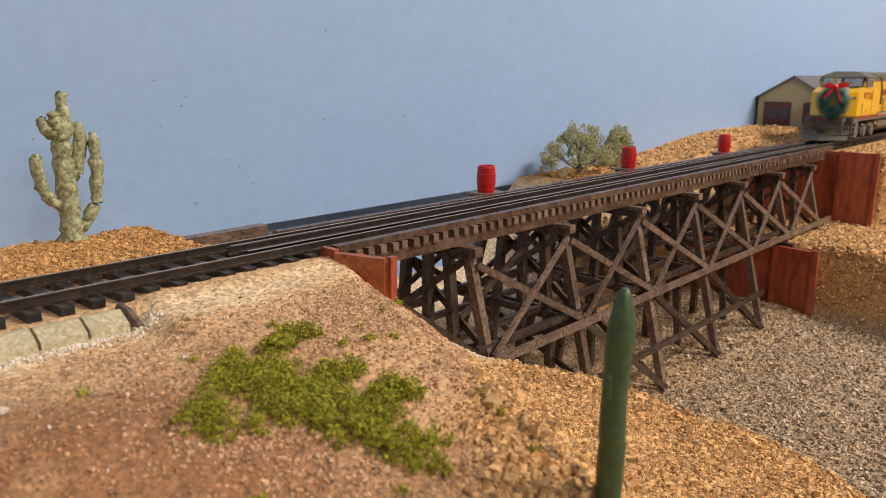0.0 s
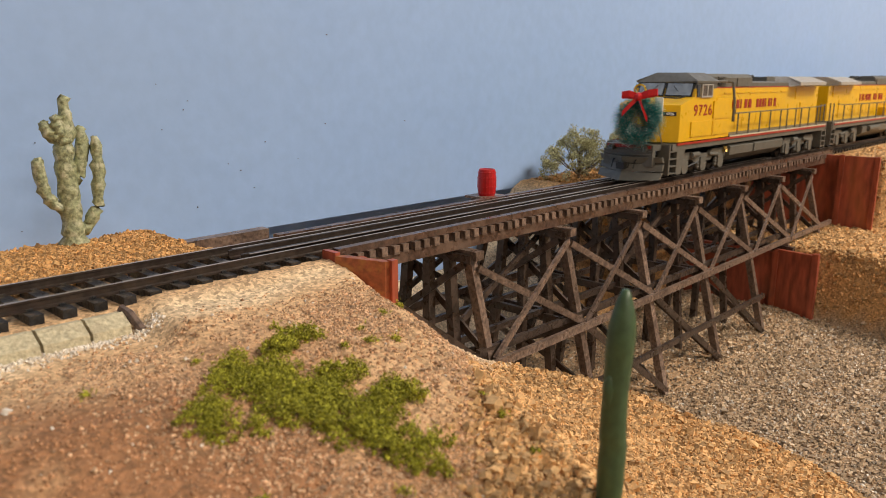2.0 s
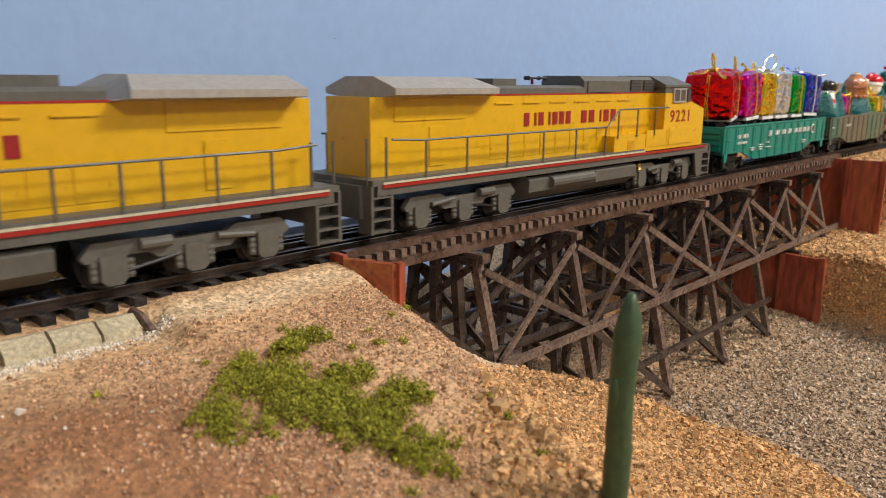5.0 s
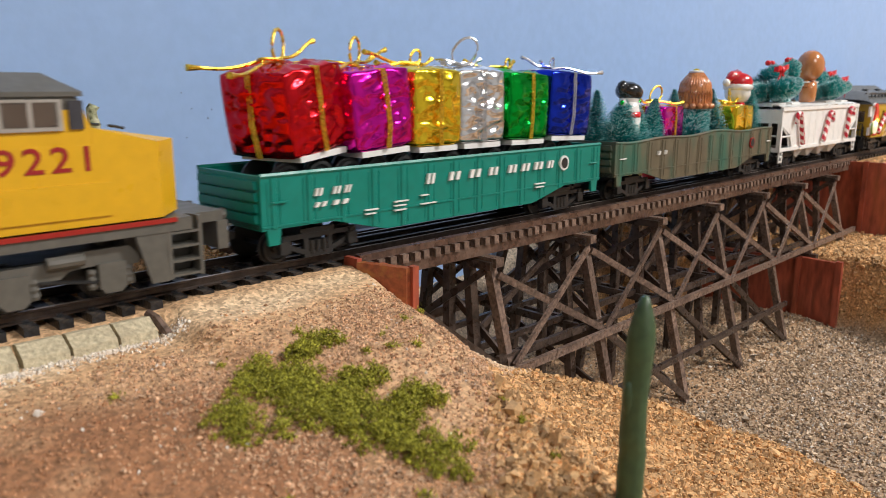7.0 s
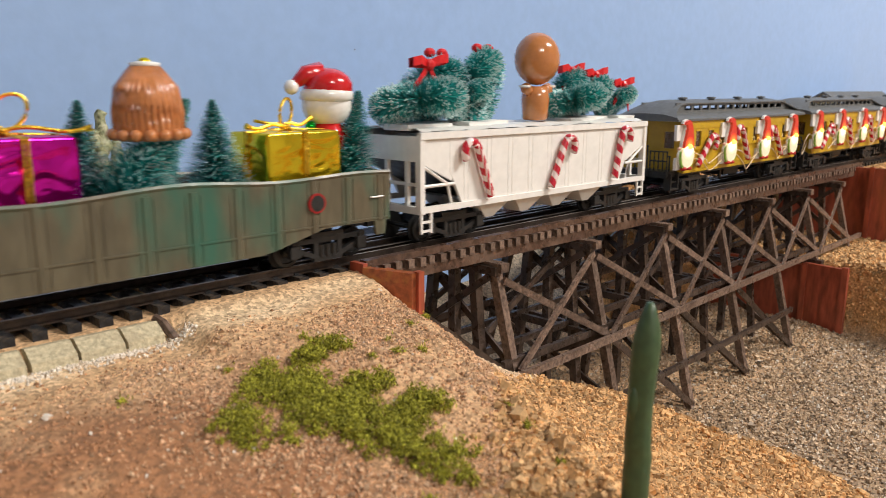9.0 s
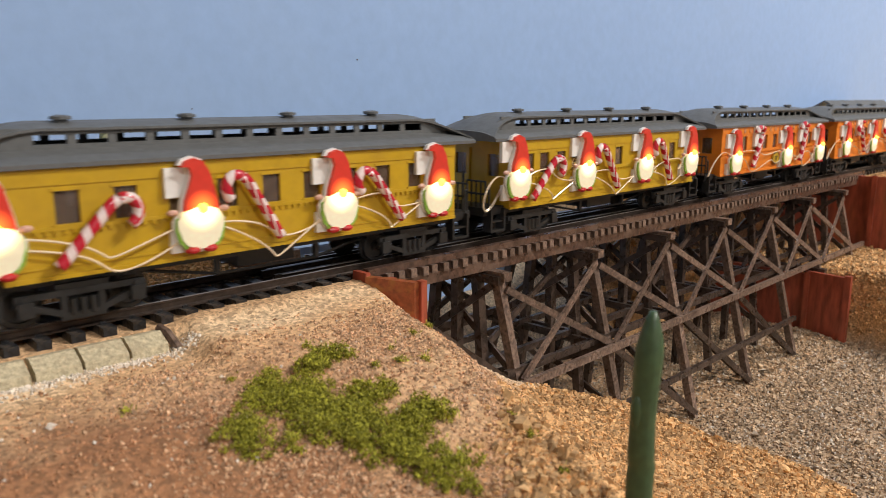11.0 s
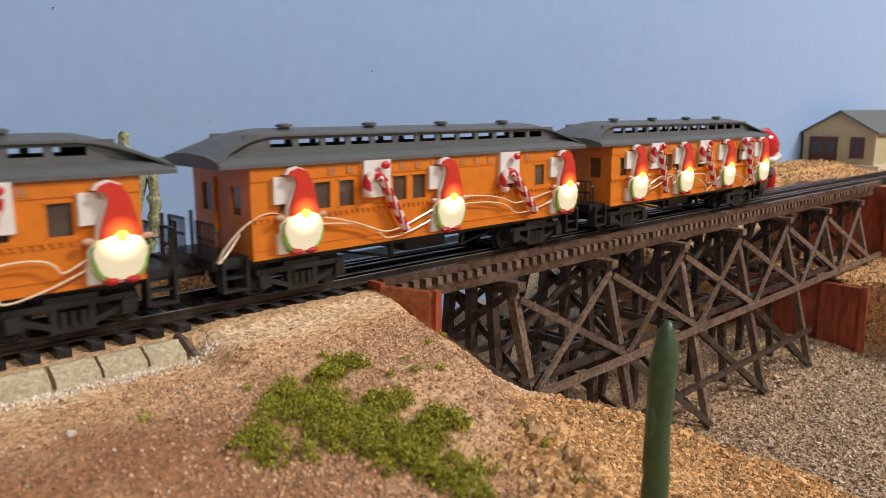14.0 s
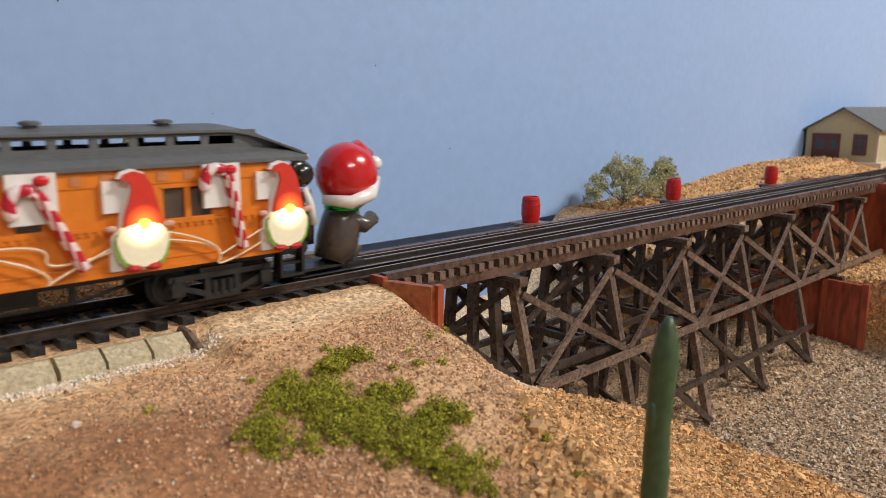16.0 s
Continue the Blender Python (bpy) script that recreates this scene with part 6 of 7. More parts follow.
def hopper(s):
    g = rider("hopper_wagon", s, 0, 0, "white model hopper wagon decorated with candy canes", "wagon")
    half = 68.5
    body = prism(bmesh.new(), [(-half + 14, 36), (-half + 14, 25), (-half + 33, 12.5), (half - 33, 12.5), (half - 14, 25), (half - 14, 36)], "y", -15.6, 15.6)
    part("bin", body, "white", g)
    for sd in (-1, 1):
        side = prism(bmesh.new(), [(-half + 14, 36), (-half + 14, 24.5), (-half + 20, 13), (half - 20, 13), (half - 14, 24.5), (half - 14, 36)], "y", sd * 16 - 0.6, sd * 16 + 0.6)
        sp = part("side_panel", side, "white", g)
        for k in range(9):
            x = -half + 22 + k * 11.5
            for d in (-1.1, 1.1):
                part("rivet_strip", bx(x + d - 0.14, x + d + 0.14, sd * 16.6 - 0.1, sd * 16.6 + 0.1, 13.5, 35.5), "white", sp)
        part("top_chord", bx(-half, half, sd * 16.6 - 0.9, sd * 16.6 + 0.9, 35.2, 37.4), "white", g, bev=0.3)
        part("side_sill", bx(-half, half, sd * 16.5 - 0.8, sd * 16.5 + 0.8, 11.4, 13.4), "white", g, bev=0.2)
        for e in (-1, 1):
            part("end_post", bx(e * (half - 1) - 1, e * (half - 1) + 1, sd * 16 - 1.2, sd * 16 + 1.2, 11, 36), "white", g, bev=0.2)
            part("slope_sheet", prism(bmesh.new(), [(e * (half - 1), 35.4), (e * (half - 15), 35.4), (e * (half - 15), 21), (e * (half - 1), 27.5)], "y", sd * 16 - 0.5, sd * 16 + 0.5), "white", g)
            part("grab_bar", tube(bmesh.new(), [(e * (half - 1), sd * 16.4, 20), (e * (half - 16), sd * 16.4, 20)], 0.6, 6), "white", g)
            part("brace", tube(bmesh.new(), [(e * (half - 1), sd * 16.4, 27), (e * (half - 13), sd * 16.4, 20), (e * (half - 15), sd * 16.4, 13)], 0.55, 6), "white", g)
            st = part("ladder", bx(e * (half - 3) - 2.6, e * (half - 3) - 1.8, sd * 16.6 - 0.4, sd * 16.6 + 0.4, 4.6, 12), "white", g)
            part("ladder_side", bx(e * (half - 3) + 1.8, e * (half - 3) + 2.6, sd * 16.6 - 0.4, sd * 16.6 + 0.4, 4.6, 12), "white", st)
            for z in (5.0, 8.0):
                part("rung", bx(e * (half - 3) - 2.6, e * (half - 3) + 2.6, sd * 16.6 - 0.3, sd * 16.6 + 0.3, z, z + 0.8), "white", st)
    for e in (-1, 1):
        part("end_sheet", bx(min(e * half, e * (half - 1.2)), max(e * half, e * (half - 1.2)), -16, 16, 28, 36), "white", g)
        part("end_sill", bx(min(e * half, e * (half - 2)), max(e * half, e * (half - 2)), -16.5, 16.5, 11, 13.4), "white", g)
        part("end_slope", beam(bmesh.new(), (e * (half - 2), 0, 28), (e * (half - 30), 0, 13.6), 30, 0.8), "black", g)
        for yy in (-10, 0, 10):
            part("end_upright", bx(e * (half - 1) - 0.7, e * (half - 1) + 0.7, yy - 0.7, yy + 0.7, 13, 28.5), "white", g)
        part("end_rail", bx(e * (half - 1) - 0.6, e * (half - 1) + 0.6, -16, 16, 20, 21), "white", g)
        coupler(g, e * (half - 1), e)
    for k, x in enumerate((-30, -10, 10, 30)):
        for sd in (-1, 1):
            bm = prism(bmesh.new(), [(x - 10, 12.6), (x + 10, 12.6), (x + 2.0, 5.6), (x - 2.0, 5.6)], "y", sd * 8.8 - 6.6, sd * 8.8 + 6.6)
            for q in bm.verts:
                if q.co.z < 8:
                    q.co.y = sd * 8.8 + (q.co.y - sd * 8.8) * 0.55
            part("discharge_chute", bm, "white", g, bev=0.3)
    bm = bmesh.new()
    rng = random.Random(3)
    rows = [[bm.verts.new((-half + 2 + (2 * half - 4) * i / 40, -16 + 32 * j / 10, 37.3 + 0.5 * rng.random() + (0.9 if 0 < j < 10 else 0))) for j in range(11)] for i in range(41)]
    for i in range(40):
        for j in range(10):
            bm.faces.new((rows[i][j], rows[i + 1][j], rows[i + 1][j + 1], rows[i][j + 1]))
    part("snow_cover", bm, "white", g, "white snow-like load cover", smooth=True)
    car_truck(g, -half + 20, 14, 4.6, y=12.4)
    car_truck(g, half - 20, 14, 4.6, y=12.4)


HP = 1420.5
hopper(HP)


def lying_wreath(x, y, z, r, tilt, seed, bow):
    rng = random.Random(seed)
    root = rider("small_wreath", HP + x, y, z, "small frosted bristle wreath with red ribbon on snow", "wreath", "small wreaths")
    rot = Euler([radians(a) for a in tilt]).to_matrix()
    ring = [rot @ Vector((r * math.cos(a), 0, r * math.sin(a))) for a in [2 * math.pi * k / 16 for k in range(17)]]
    V, F, VT, FT = bristles(ring, lambda t: r * 0.6, 5200, rng, 0.3, 0.24)
    raw("bristle", V, F, "bristle", root)
    raw("frost", VT, FT, "frost", root, "white frosted bristle tips")
    part("wire_ring", tube(bmesh.new(), ring, 0.35, 5), "steel", root)
    if bow == 1:
        ribbon(root, (-1, -r * 0.55, r * 1.12), 8.2)
    elif bow == 2:
        for d in (-3, 3):
            part("ribbon_knot", ball(bmesh.new(), (d, -1, r * 1.45), 1.9, (1.2, 1, .9), 8), "ribbon", root, "red ribbon knot")
    part("card_base", bx(-r * 0.95, r * 0.95, -6, 6, 37.6 - z, 39.6 - z), "white", root, "white card base")


for k, (x, y, z, r, tl, bw) in enumerate(((-57, -4, 46.6, 9.8, (78, 0, 6), 1), (-41, 5, 50, 8.4, (35, 0, -15), 2), (-21, 1, 51.2, 9.0, (14, 0, 24), 2), (-33, -5, 47.0, 6.0, (50, 0, 20), 0), (29, -5, 46.2, 8.6, (76, 0, 20), 0), (36, 5, 49.0, 7.6, (40, 0, 10), 1), (49, 2, 47.2, 7.8, (55, 0, 15), 1), (66, -2, 45.2, 6.2, (55, 0, 15), 1))):
    lying_wreath(x, y, z, r * 1.1, tl, 60 + k, bw)
figure(HP + 7, -3, 39, "glossy brown ceramic gingerbread figurine seen from behind", ginger_doll)

# ---- candy canes and gnome lights ----


def cane_mesh(h, hook):
    """A striped cane whose stripes follow the 'along' value."""
    path = [Vector((0, 0, 0)), Vector((0, 0, h * 0.35)), Vector((0, 0, h * 0.72))]
    for k in range(1, 9):
        a = math.pi * k / 8 * 1.12
        path.append(Vector((hook * (1 - math.cos(a)), 0, h * 0.72 + hook * 1.15 * math.sin(a))))
    fine = []
    for a, b in zip(path, path[1:]):
        n = max(2, int((b - a).length / 0.55))
        fine += [a.lerp(b, i / n) for i in range(n)]
    bm = tube(bmesh.new(), fine, 1.45, 9)
    ob = part("cane", bm, "candy", smooth=True)
    me = ob.data
    at = me.attributes.new("along", "FLOAT", "POINT")
    step = [0.0]
    for a, b in zip(fine, fine[1:]):
        step.append(step[-1] + (b - a).length)
    at.data.foreach_set("value", [step[i // 9] / 5.2 + (i % 9) / 9.0 for i in range(len(me.vertices))])
    bpy.data.objects.remove(ob)
    return me


CANE = cane_mesh(25, 3.4)


def candy_cane(s, z, lean, flip, ribboned=False, yb=-18.6):
    root = rider("candy_cane", s, yb, z, "red and white striped candy cane stuck to a wagon side", "candy cane", "candy canes")
    ob = new("stick", CANE)
    ob.parent = root
    ob.matrix_basis = Matrix.Rotation(radians(lean), 4, "Y") @ Matrix.Rotation(math.pi if flip else 0, 4, "Z")
    if ribboned:
        px = math.sin(radians(lean)) * 18 + (-1.5 if flip else 1.5)
        part("foam_pad", bx(px - 5, px + 5, 0.9, 2.6, 11, 22), "white", root, "white foam pad", bev=0.2)
        part("knot", ball(bmesh.new(), (math.sin(radians(lean)) * 18, -1, 20.5), 1.35, (1.3, .8, .9), 8), "ribbon", root, "red ribbon knot")


for x, lean, flip in ((-36, -22, True), (-1.5, 26, False), (42, 14, False)):
    candy_cane(HP + x, 14.5, lean, flip)


def gnome(s, z=12.5):
    root = rider("gnome_light", s, -18.2, z, "glowing resin gnome light with red hat and cream beard", "string light", "gnome lights")
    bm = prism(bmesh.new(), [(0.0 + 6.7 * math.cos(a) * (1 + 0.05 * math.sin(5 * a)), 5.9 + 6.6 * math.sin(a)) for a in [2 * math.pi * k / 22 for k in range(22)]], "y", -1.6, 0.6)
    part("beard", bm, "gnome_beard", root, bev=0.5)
    edge = prism(bmesh.new(), [(7.7 * math.cos(a) * (1 + 0.03 * math.sin(7 * a)), 5.5 + 7.3 * math.sin(a)) for a in [2 * math.pi * k / 24 for k in range(24)]], "y", -0.4, 0.6)
    part("body_rim", edge, "white", root, "pale clear rim round the body")
    hat = [(-4.9, 10.4), (-4.4, 13.4), (-3.0, 17), (-2.0, 20.2), (-2.6, 22.6), (-4.8, 22.9), (-3.8, 24.4), (-1.2, 25.2), (1.4, 24.2), (3.2, 21), (4.2, 17), (5.0, 13), (5.4, 10.4), (0.3, 11.8)]
    rim = [(x * 1.14 - 0.15, 17 + (z - 17) * 1.07) for x, z in hat[:-1]] + [(0, 9.5)]
    part("hat_rim", prism(bmesh.new(), rim, "y", -0.7, 0.6), "white", root, "pale clear rim round the hat")
    part("hat", prism(bmesh.new(), hat, "y", -1.9, 0.5), "gnome_hat", root, "lit red pointed hat", bev=0.4)
    part("nose", ball(bmesh.new(), (0.4, -2.0, 11.0), 1.5, seg=10), "gnome_bulb", root, "glowing yellow nose bulb")
    for sd in (-1, 1):
        part("arm", prism(bmesh.new(), [(sd * 5.0, 9.5), (sd * 6.9, 8.2), (sd * 7.2, 5.0), (sd * 6.4, 1.6), (sd * 4.4, -0.6), (sd * 3.6, 1.0)], "y", -1.3, 0.4), "gnome_green", root, "green sleeve", bev=0.15)
        part("hand", ball(bmesh.new(), (sd * 7.6, -0.5, 10.2), 1.2, (1.4, .7, .8), 8), "gnome_hand", root)
        part("foot", ball(bmesh.new(), (sd * 2.6, -0.8, -0.9), 1.7, (1.3, .9, .7), 10), "gnome_red", root, "red foot")
    part("foam_pad", bx(-8.6, -2.2, 0.7, 2.1, 14.2, 22.6), "white", root, "white foam pad", bev=0.2)
    part("foam_pad", bx(-7.8, -1.5, 0.7, 2.1, -1.6, 5), "white", root, "white foam pad", bev=0.2)
    shrink = Matrix.Translation((0, 0, 0.006)) @ Matrix.Diagonal((0.90, 1, 0.87, 1)) @ Matrix.Translation((0, 0, -0.006))
    for ob in root.children:
        ob.data.transform(shrink)
    return root


def coach(s, mat, label, group, wins):
    c = rider("passenger_coach", s, 0, 0, label, "passenger coach", group)
    hb, hr, hq = 68.5, 82, 77.5
    dark = "black"
    part("underframe", bx(-hr + 3, hr - 3, -13, 13, 9.6, 12.4), dark, c, bev=0.2)
    # body walls with real window openings
    for sd in (-1, 1):
        y0, y1 = sd * 15.6 - 0.6, sd * 15.6 + 0.6
        bm = bmesh.new()
        box(bm, -hb, hb, y0, y1, 11.6, 23.6)
        box(bm, -hb, hb, y0, y1, 31.2, 36.4)
        edges = [-hb] + [q for x in wins for q in (x, x + 5.4)] + [hb]
        for a, b in zip(edges[::2], edges[1::2]):
            box(bm, a, b, y0, y1, 23.6, 31.2)
        w = part("side_wall", bm, mat, c)
        part("belt_rail", bx(-hb, hb, sd * 16.3 - 0.25, sd * 16.3 + 0.25, 22.4, 23.2), mat, w)
        part("letter_board", bx(-hb, hb, sd * 16.25 - 0.2, sd * 16.25 + 0.2, 32.4, 36.0), mat, w)
        part("sill_rail", bx(-hb, hb, sd * 16.3 - 0.3, sd * 16.3 + 0.3, 11.4, 12.4), mat, w)
        for x in wins:
            wd = part("window_frame", bx(x - 0.6, x + 6.0, sd * 16.3 - 0.2, sd * 16.3 + 0.2, 31.1, 31.8), mat, w)
            part("window_sill", bx(x - 0.6, x + 6.0, sd * 16.3 - 0.3, sd * 16.3 + 0.3, 23.0, 23.7), mat, wd)
            part("pane", bx(x, x + 5.4, sd * 15.4 - 0.1, sd * 15.4 + 0.1, 23.6, 31.2), "coach_window", w)
        trim = bmesh.new()
        for k in range(68):
            box(trim, -67.6 + k * 2.0, -66.8 + k * 2.0, sd * 16.4 - 0.3, sd * 16.4 + 0.1, 21.5, 22.4)
        part("dentil_trim", trim, mat, w)
        part("lower_rail", bx(-hb, hb, sd * 16.25 - 0.2, sd * 16.25 + 0.2, 14.0, 14.4), mat, w)
    for e in (-1, 1):
        bm = bmesh.new()
        x0, x1 = sorted((e * (hb - 1.2), e * hb))
        box(bm, x0, x1, -15.6, -11, 11.6, 37)
        box(bm, x0, x1, 11, 15.6, 11.6, 37)
        box(bm, x0, x1, -5.5, -4, 11.6, 37)
        box(bm, x0, x1, 4, 5.5, 11.6, 37)
        for a, b in ((-11, -5.5), (5.5, 11)):
            box(bm, x0, x1, a, b, 11.6, 23)
            box(bm, x0, x1, a, b, 31, 37)
        box(bm, x0, x1, -4, 4, 33, 37)
        ew = part("end_wall", bm, mat, c)
        part("end_door", bx(min(e * (hb - 1.6), e * (hb - 0.8)), max(e * (hb - 1.6), e * (hb - 0.8)), -4, 4, 11.6, 33), mat, ew)
        for a in (-11, 5.5):
            part("pane", bx(min(e * (hb - 0.9), e * (hb - 0.6)), max(e * (hb - 0.9), e * (hb - 0.6)), a, a + 5.5, 23, 31), "coach_window", ew)
        # platform, steps, railing
        part("platform", bx(min(e * hb, e * (hr - 3)), max(e * hb, e * (hr - 3)), -13.5, 13.5, 10.4, 12.6), dark, c, bev=0.2)
        for sd in (-1, 1):
            st = part("step", bx(min(e * (hb + 1), e * (hb + 8)), max(e * (hb + 1), e * (hb + 8)), sd * 13.5 - 1.4, sd * 13.5 + 1.4, 3.6, 4.4), dark, c)
            part("tread", bx(min(e * (hb + 1), e * (hb + 8)), max(e * (hb + 1), e * (hb + 8)), sd * 12.8 - 1.4, sd * 12.8 + 1.4, 7.0, 7.7), dark, st)
            part("step_side", bx(e * (hb + 1) - 0.4, e * (hb + 1) + 0.4, sd * 13 - 2, sd * 13 + 2, 3.6, 12), dark, st)
            part("step_side", bx(e * (hb + 8) - 0.4, e * (hb + 8) + 0.4, sd * 13 - 2, sd * 13 + 2, 3.6, 12), dark, st)
            rl = part("railing", tube(bmesh.new(), [(e * (hr - 4), sd * 13, 12.4), (e * (hr - 4), sd * 13, 22), (e * (hr - 4), sd * 4, 22), (e * (hr - 4), sd * 4, 12.4)], 0.5, 6), dark, c)
            part("rail_bar", tube(bmesh.new(), [(e * (hr - 4), sd * 13, 17.5), (e * (hr - 4), sd * 4, 17.5)], 0.4, 6), dark, rl)
            for yy in (6.2, 8.5, 10.8):
                part("baluster", tube(bmesh.new(), [(e * (hr - 4), sd * yy, 12.4), (e * (hr - 4), sd * yy, 22)], 0.35, 5), dark, rl)
            part("side_rail", tube(bmesh.new(), [(e * (hr - 4), sd * 13, 20), (e * (hb + 8), sd * 13.4, 20), (e * (hb + 8), sd * 13.4, 12)], 0.45, 6), dark, rl)
        part("brake_stand", tube(bmesh.new(), [(e * (hr - 3), -3, 12), (e * (hr - 3), -3, 25)], 0.5, 6), dark, c)
        part("diaphragm_post", bx(e * (hr - 2.5) - 1, e * (hr - 2.5) + 1, -4, 4, 10, 13.5), dark, c, bev=0.2)
        coupler(c, e * (hr - 5), e)
    # roof: lower slopes and clerestory that curve down to the ends
    n = 46
    def loft(name, section, label=""):
        bm = bmesh.new()
        rings = []
        for i in range(n + 1):
            x = -hq + 2 * hq * i / n
            rings.append([bm.verts.new((x, y, z)) for y, z in section(x)])
        for q, w in zip(rings, rings[1:]):
            for k in range(len(q) - 1):
                bm.faces.new((q[k], q[k + 1], w[k + 1], w[k]))
        bm.faces.new(rings[0]), bm.faces.new(rings[-1][::-1])
        for q, w in zip(rings, rings[1:]):
            bm.faces.new((q[0], q[-1], w[-1], w[0]))
        return part(name, bm, "coachroof", c, label, smooth=False)
    def fall(x):
        return max(0.0, (abs(x) - 57) / 20.5) ** 1.7
    loft("roof", lambda x: [(-17.4, 36.2), (-17.4, 37.2), (-14.0, 38.6), (-9.5, 39.9 - 0.5 * fall(x)), (0, 40.4 - 0.5 * fall(x)), (9.5, 39.9 - 0.5 * fall(x)), (14.0, 38.6), (17.4, 37.2), (17.4, 36.2)], "slate grey lower roof")
    def deck(x):
        z = 44.8 - 6.6 * fall(x)
        w = 9.6 + 6.2 * fall(x) ** 1.5
        return [(-w - 0.9, z - 0.9), (-w - 0.9, z - 0.3), (-w * 0.5, z + 0.8), (0, z + 1.2), (w * 0.5, z + 0.8), (w + 0.9, z - 0.3), (w + 0.9, z - 0.9)]
    loft("clerestory_roof", deck, "slate grey clerestory roof")
    for sd in (-1, 1):
        cl = bmesh.new()
        xs = [-58 + k * 9.2 for k in range(13)]
        box(cl, -66, 66, sd * 9.2 - 0.4, sd * 9.2 + 0.4, 39.6, 40.9)
        box(cl, -66, 66, sd * 9.2 - 0.4, sd * 9.2 + 0.4, 43.0, 44.5)
        prev = -66
        for x in xs:
            box(cl, prev, x, sd * 9.2 - 0.4, sd * 9.2 + 0.4, 40.9, 43.0)
            prev = x + 7.2
        box(cl, prev, 66, sd * 9.2 - 0.4, sd * 9.2 + 0.4, 40.9, 43.0)
        prism(cl, [(66, 38.8), (66, 43.6), (71, 41.4), (76, 38.8)], "y", sd * 9.0 - 0.4, sd * 9.0 + 0.4)
        prism(cl, [(-66, 38.8), (-66, 43.6), (-71, 41.4), (-76, 38.8)], "y", sd * 9.0 - 0.4, sd * 9.0 + 0.4)
        part("clerestory_side", cl, "coachroof", c)
    for x in (-50, -19, 12, 43):
        part("roof_vent", lathe(bmesh.new(), [(1.6, 44.6), (1.6, 46.2), (2.4, 46.3), (2.4, 47.0), (1.2, 47.3)], (x, -4, 0), 10), "coachroof", c)
    for cx in (-52, 52):
        car_truck(c, cx, 14.5, 4.9, y=13.4)
    for sd in (-1, 1):
        part("truss_rod", tube(bmesh.new(), [(-40, sd * 10, 9.8), (-16, sd * 10, 5.0), (16, sd * 10, 5.0), (40, sd * 10, 9.8)], 0.45, 5), dark, c)
        for x in (-16, 16):
            part("queen_post", bx(x - 0.7, x + 0.7, sd * 10 - 0.7, sd * 10 + 0.7, 4.8, 10), dark, c)
    part("battery_box", bx(-9, 9, -9, 9, 5.6, 9.8), dark, c, bev=0.3)
    return c


def wires(s, xs, seed):
    rng = random.Random(seed)
    root = rider("light_string", s, 0, 0, "clear looping wire between the gnome lights", "string light", "light strings")
    for a, b in zip(xs, xs[1:]):
        for k in range(2):
            pts = []
            amp, turns, loop = rng.uniform(-9, 4), rng.choice((1, 1, 2)), rng.uniform(3.0, 8.0)
            for i in range(33):
                t = i / 32
                x = a + (b - a) * t + loop * math.sin(6.28 * t * turns) * math.sin(3.14 * t)
                pts.append((x, -17.3 - 1.0 * math.sin(3.14 * t) - 0.3 * k, 20 + amp * math.sin(3.14 * t) + 2.4 * math.sin(6.28 * t * turns + k)))
            part("wire", tube(bmesh.new(), pts, 0.27, 5), "wire", root)


def end_wire(s, x, seed):
    """A slack wire that hangs in a loop over the end platform."""
    rng = random.Random(seed)
    root = rider("slack_wire", s, 0, 0, "clear slack wire looped over the coach platform", "string light", "slack wires")
    for k in range(2):
        d = rng.uniform(0.5, 2.0)
        a, b, c, e = Vector((x, -16.5, 22)), Vector((x - 12 - d, -17, 32)), Vector((-86 - d, -15 + k, -2)), Vector((-71, -14, 17 + d))
        pts = [a * (1 - t) ** 3 + b * 3 * t * (1 - t) ** 2 + c * 3 * t * t * (1 - t) + e * t ** 3 for t in [q / 24 for q in range(25)]]
        part("wire", tube(bmesh.new(), pts, 0.2, 5), "wire", root)


def dress(s, z, gnomes, canes, seed, ribboned):
    for x in gnomes:
        gnome(s + x, z)
    for x, lean, flip in canes:
        candy_cane(s + x, 14.5, lean, flip, ribboned)
    wires(s, gnomes, seed)
    if seed in (2, 3, 4):
        end_wire(s, gnomes[0] - 3, seed + 20)


CO = [1594, 1759.5, 1926, 2092, 2257.5]
LAST = None
REGULAR = [-57.0 + 13.1 * k for k in range(9)]
COACH_WINDOWS = (REGULAR, [-60, -51, -40.5, -31, -17.5, 0, 27.5, 45], REGULAR, [-60, -48.5, -40, -19.7, -11.8, 33, 48], [-62, -26, -19.5, 3.8, 36.6, 43.5])
for k, s in enumerate(CO):
    if k < 2:
        LAST = coach(s, "olive_gold", "mustard-yellow clerestory passenger coach with gnome lights", "yellow coaches", COACH_WINDOWS[k])
    else:
        LAST = coach(s, "orange", "orange clerestory passenger coach with gnome lights", "orange coaches", COACH_WINDOWS[k])
dress(CO[0], 14.2, [-70.7, -24.5, 18.5, 58], [(-58, 44, False), (-1, -31, True), (43, -38, True)], 1, False)
dress(CO[1], 15.6, [-66.5, -25, 19.6, 60.9], [(-58, 44, False), (-1, -31, True), (43, -28, True)], 2, False)
dress(CO[2], 12.6, [-56.5, 10.5, 61.8], [(-34.5, 30, True), (31.5, 20, True)], 3, True)
dress(CO[3], 13.0, [-54.5, 2, 63.5], [(-16.7, -29, True), (45.6, -40, True)], 4, True)
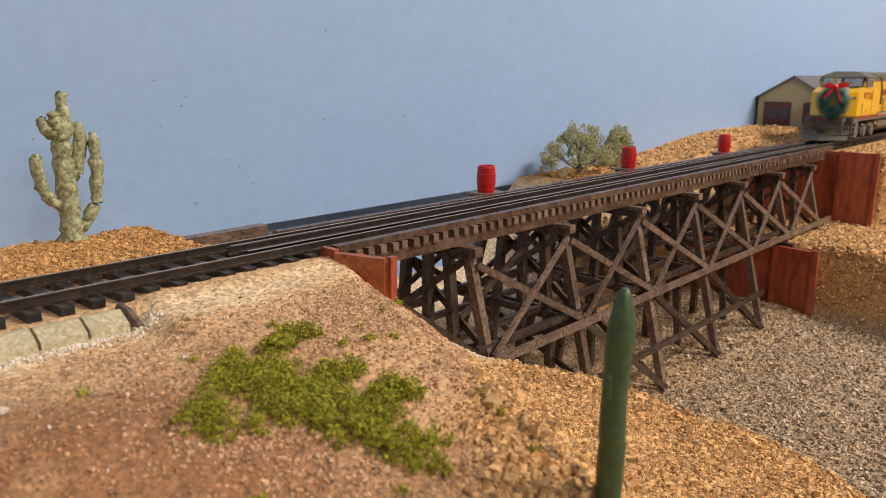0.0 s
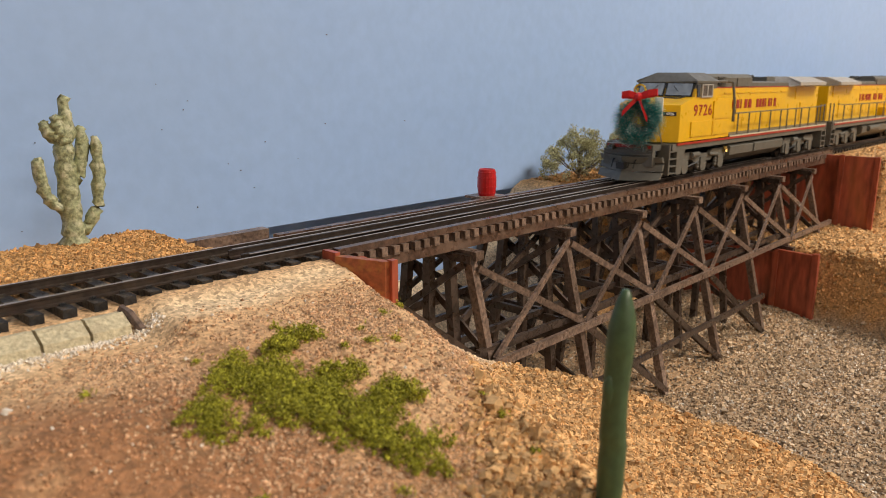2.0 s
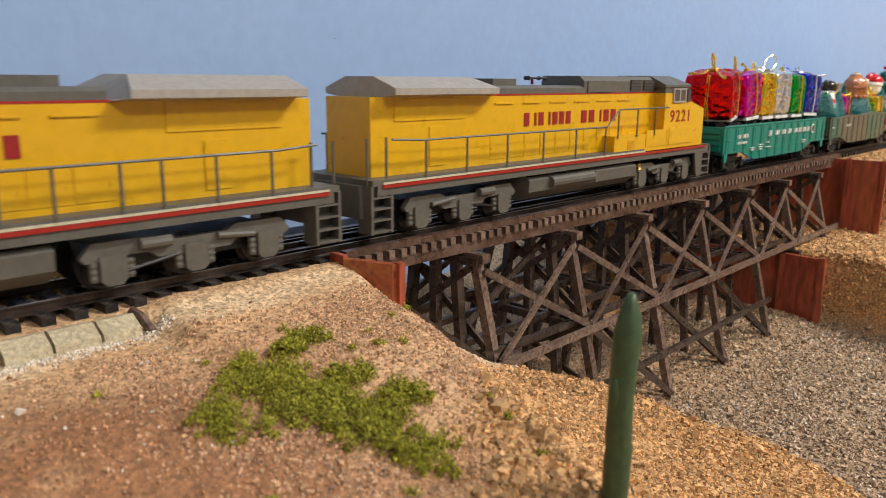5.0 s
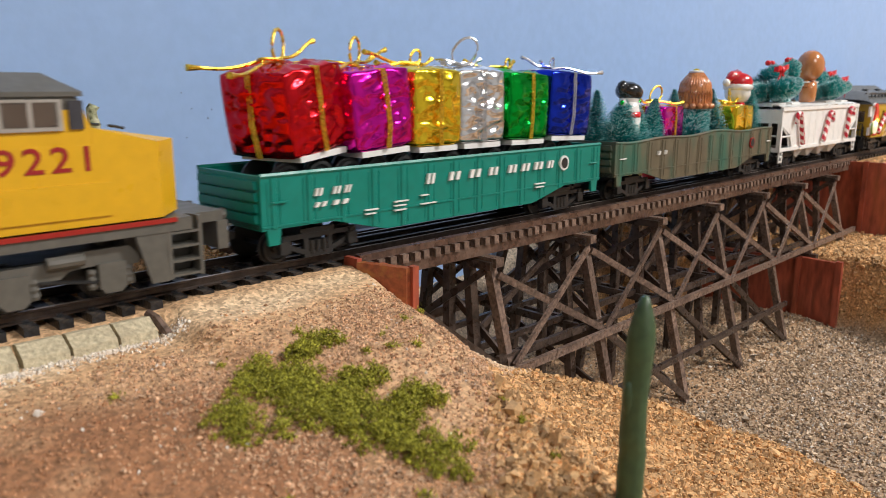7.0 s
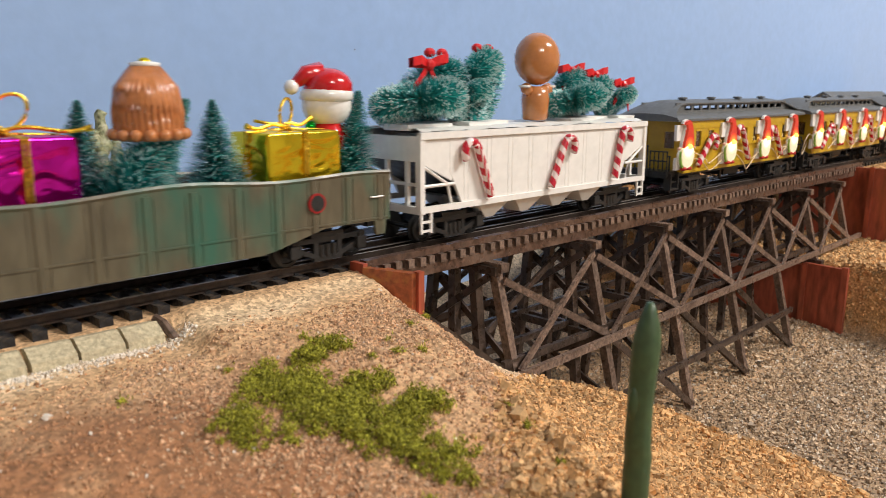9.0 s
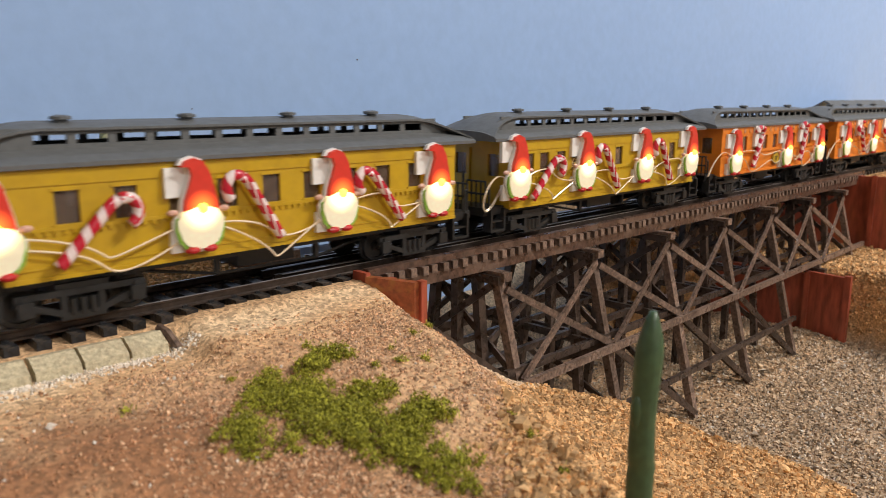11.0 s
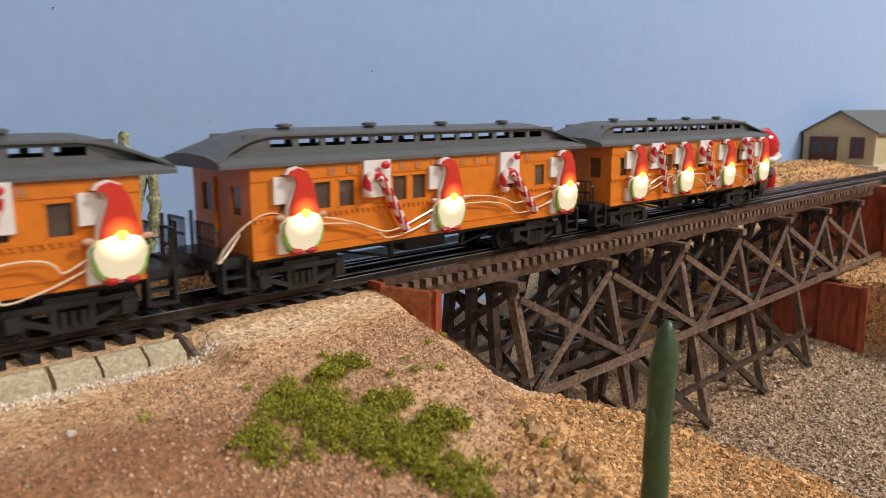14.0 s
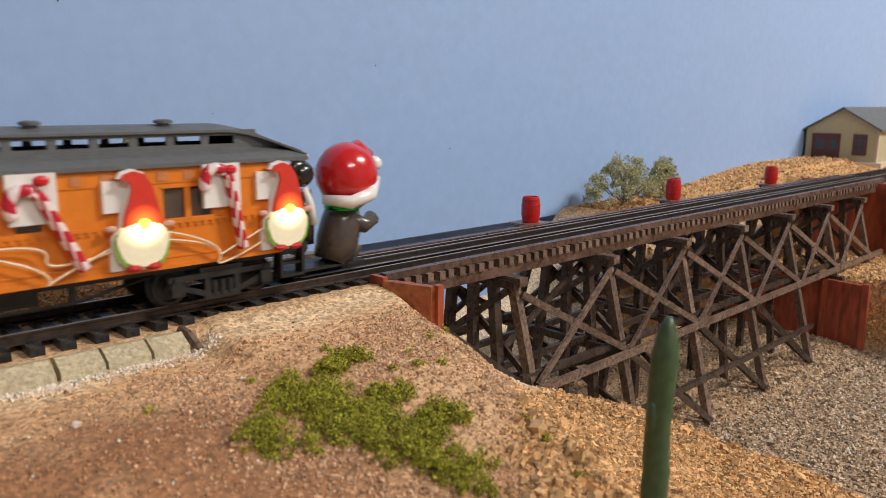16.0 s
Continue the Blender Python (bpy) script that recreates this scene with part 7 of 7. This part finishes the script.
dress(CO[4], 13.3, [-51.4, -12, 29.7, 69], [(-28.2, -18, True), (16.5, -25, True), (56, -10, True)], 5, True)
# oval number plate and faded letter marks
pl = rider("number_plate", CO[2] - 1, -17.0, 17.6, "small oval yellow plate numbered 57", "plate")
part("plate", tube(bmesh.new(), [(0, 0.3, 0), (0, -0.25, 0)], 1, 20, radii=[4.8, 4.8]), "olive_gold", pl, "mustard oval plate").matrix_basis = Matrix.Diagonal((1, 1, 0.78, 1))
part("rim", tube(bmesh.new(), [(4.4 * math.cos(a), -0.3, 3.4 * math.sin(a)) for a in [k * 2 * math.pi / 20 for k in range(21)]], 0.2, 5), "black", pl)
lettering("plate_number", "57", 3.6, "black", pl, Matrix.Translation((0, -0.35 * MM, -1.3 * MM)) @ Euler((radians(90), 0, 0)).to_matrix().to_4x4())
for s in CO[2:]:
    marks = rider("letter_marks", s, -16.5, 33.0, "faded brown letter marks along the coach board", "marks", "coach letter marks")
    for k in range(14):
        part("letter_mark", bx(-44 + k * 6.6, -41.6 + k * 6.6, -0.15, 0.1, 0, 2.2), "hair", marks)
part("rear_shelf", bx(76, 104, -8, 5, 2.3, 3.1), "black", LAST, "thin black shelf behind the platform")
figure(CO[4] + 95.5, -3, 3.1, "dark ceramic figurine in a red hat riding the rear platform", rear_doll)
figure(CO[4] + 85, -4, 10, "small black and white ceramic figurine on the rear platform", small_rear_doll)


def motions():
    """The whole train rolls left at an even pace."""
    for root, s, y, z, rz in MOVERS:
        walk(root, [(t, pose((s - SPEED * t) * MM, y * MM, z * MM, 0, 0, rz)) for t in (0.0, 4.0, 8.0, 12.0, 16.0)])

    # the wheels roll under their trucks; two meshes serve all, so the turn follows the tread's radius
    for ob, x, r in SPUN:
        top = ob.parent.parent
        way = -1 if abs(top.matrix_basis.to_euler().z) < 1 else 1
        step = way * SPEED / r / FPS
        walk(ob, [(i / FPS, pose(x * MM, 0, r * MM, 0, math.degrees(step * i), 0)) for i in range(16 * FPS + 1)])


motions()
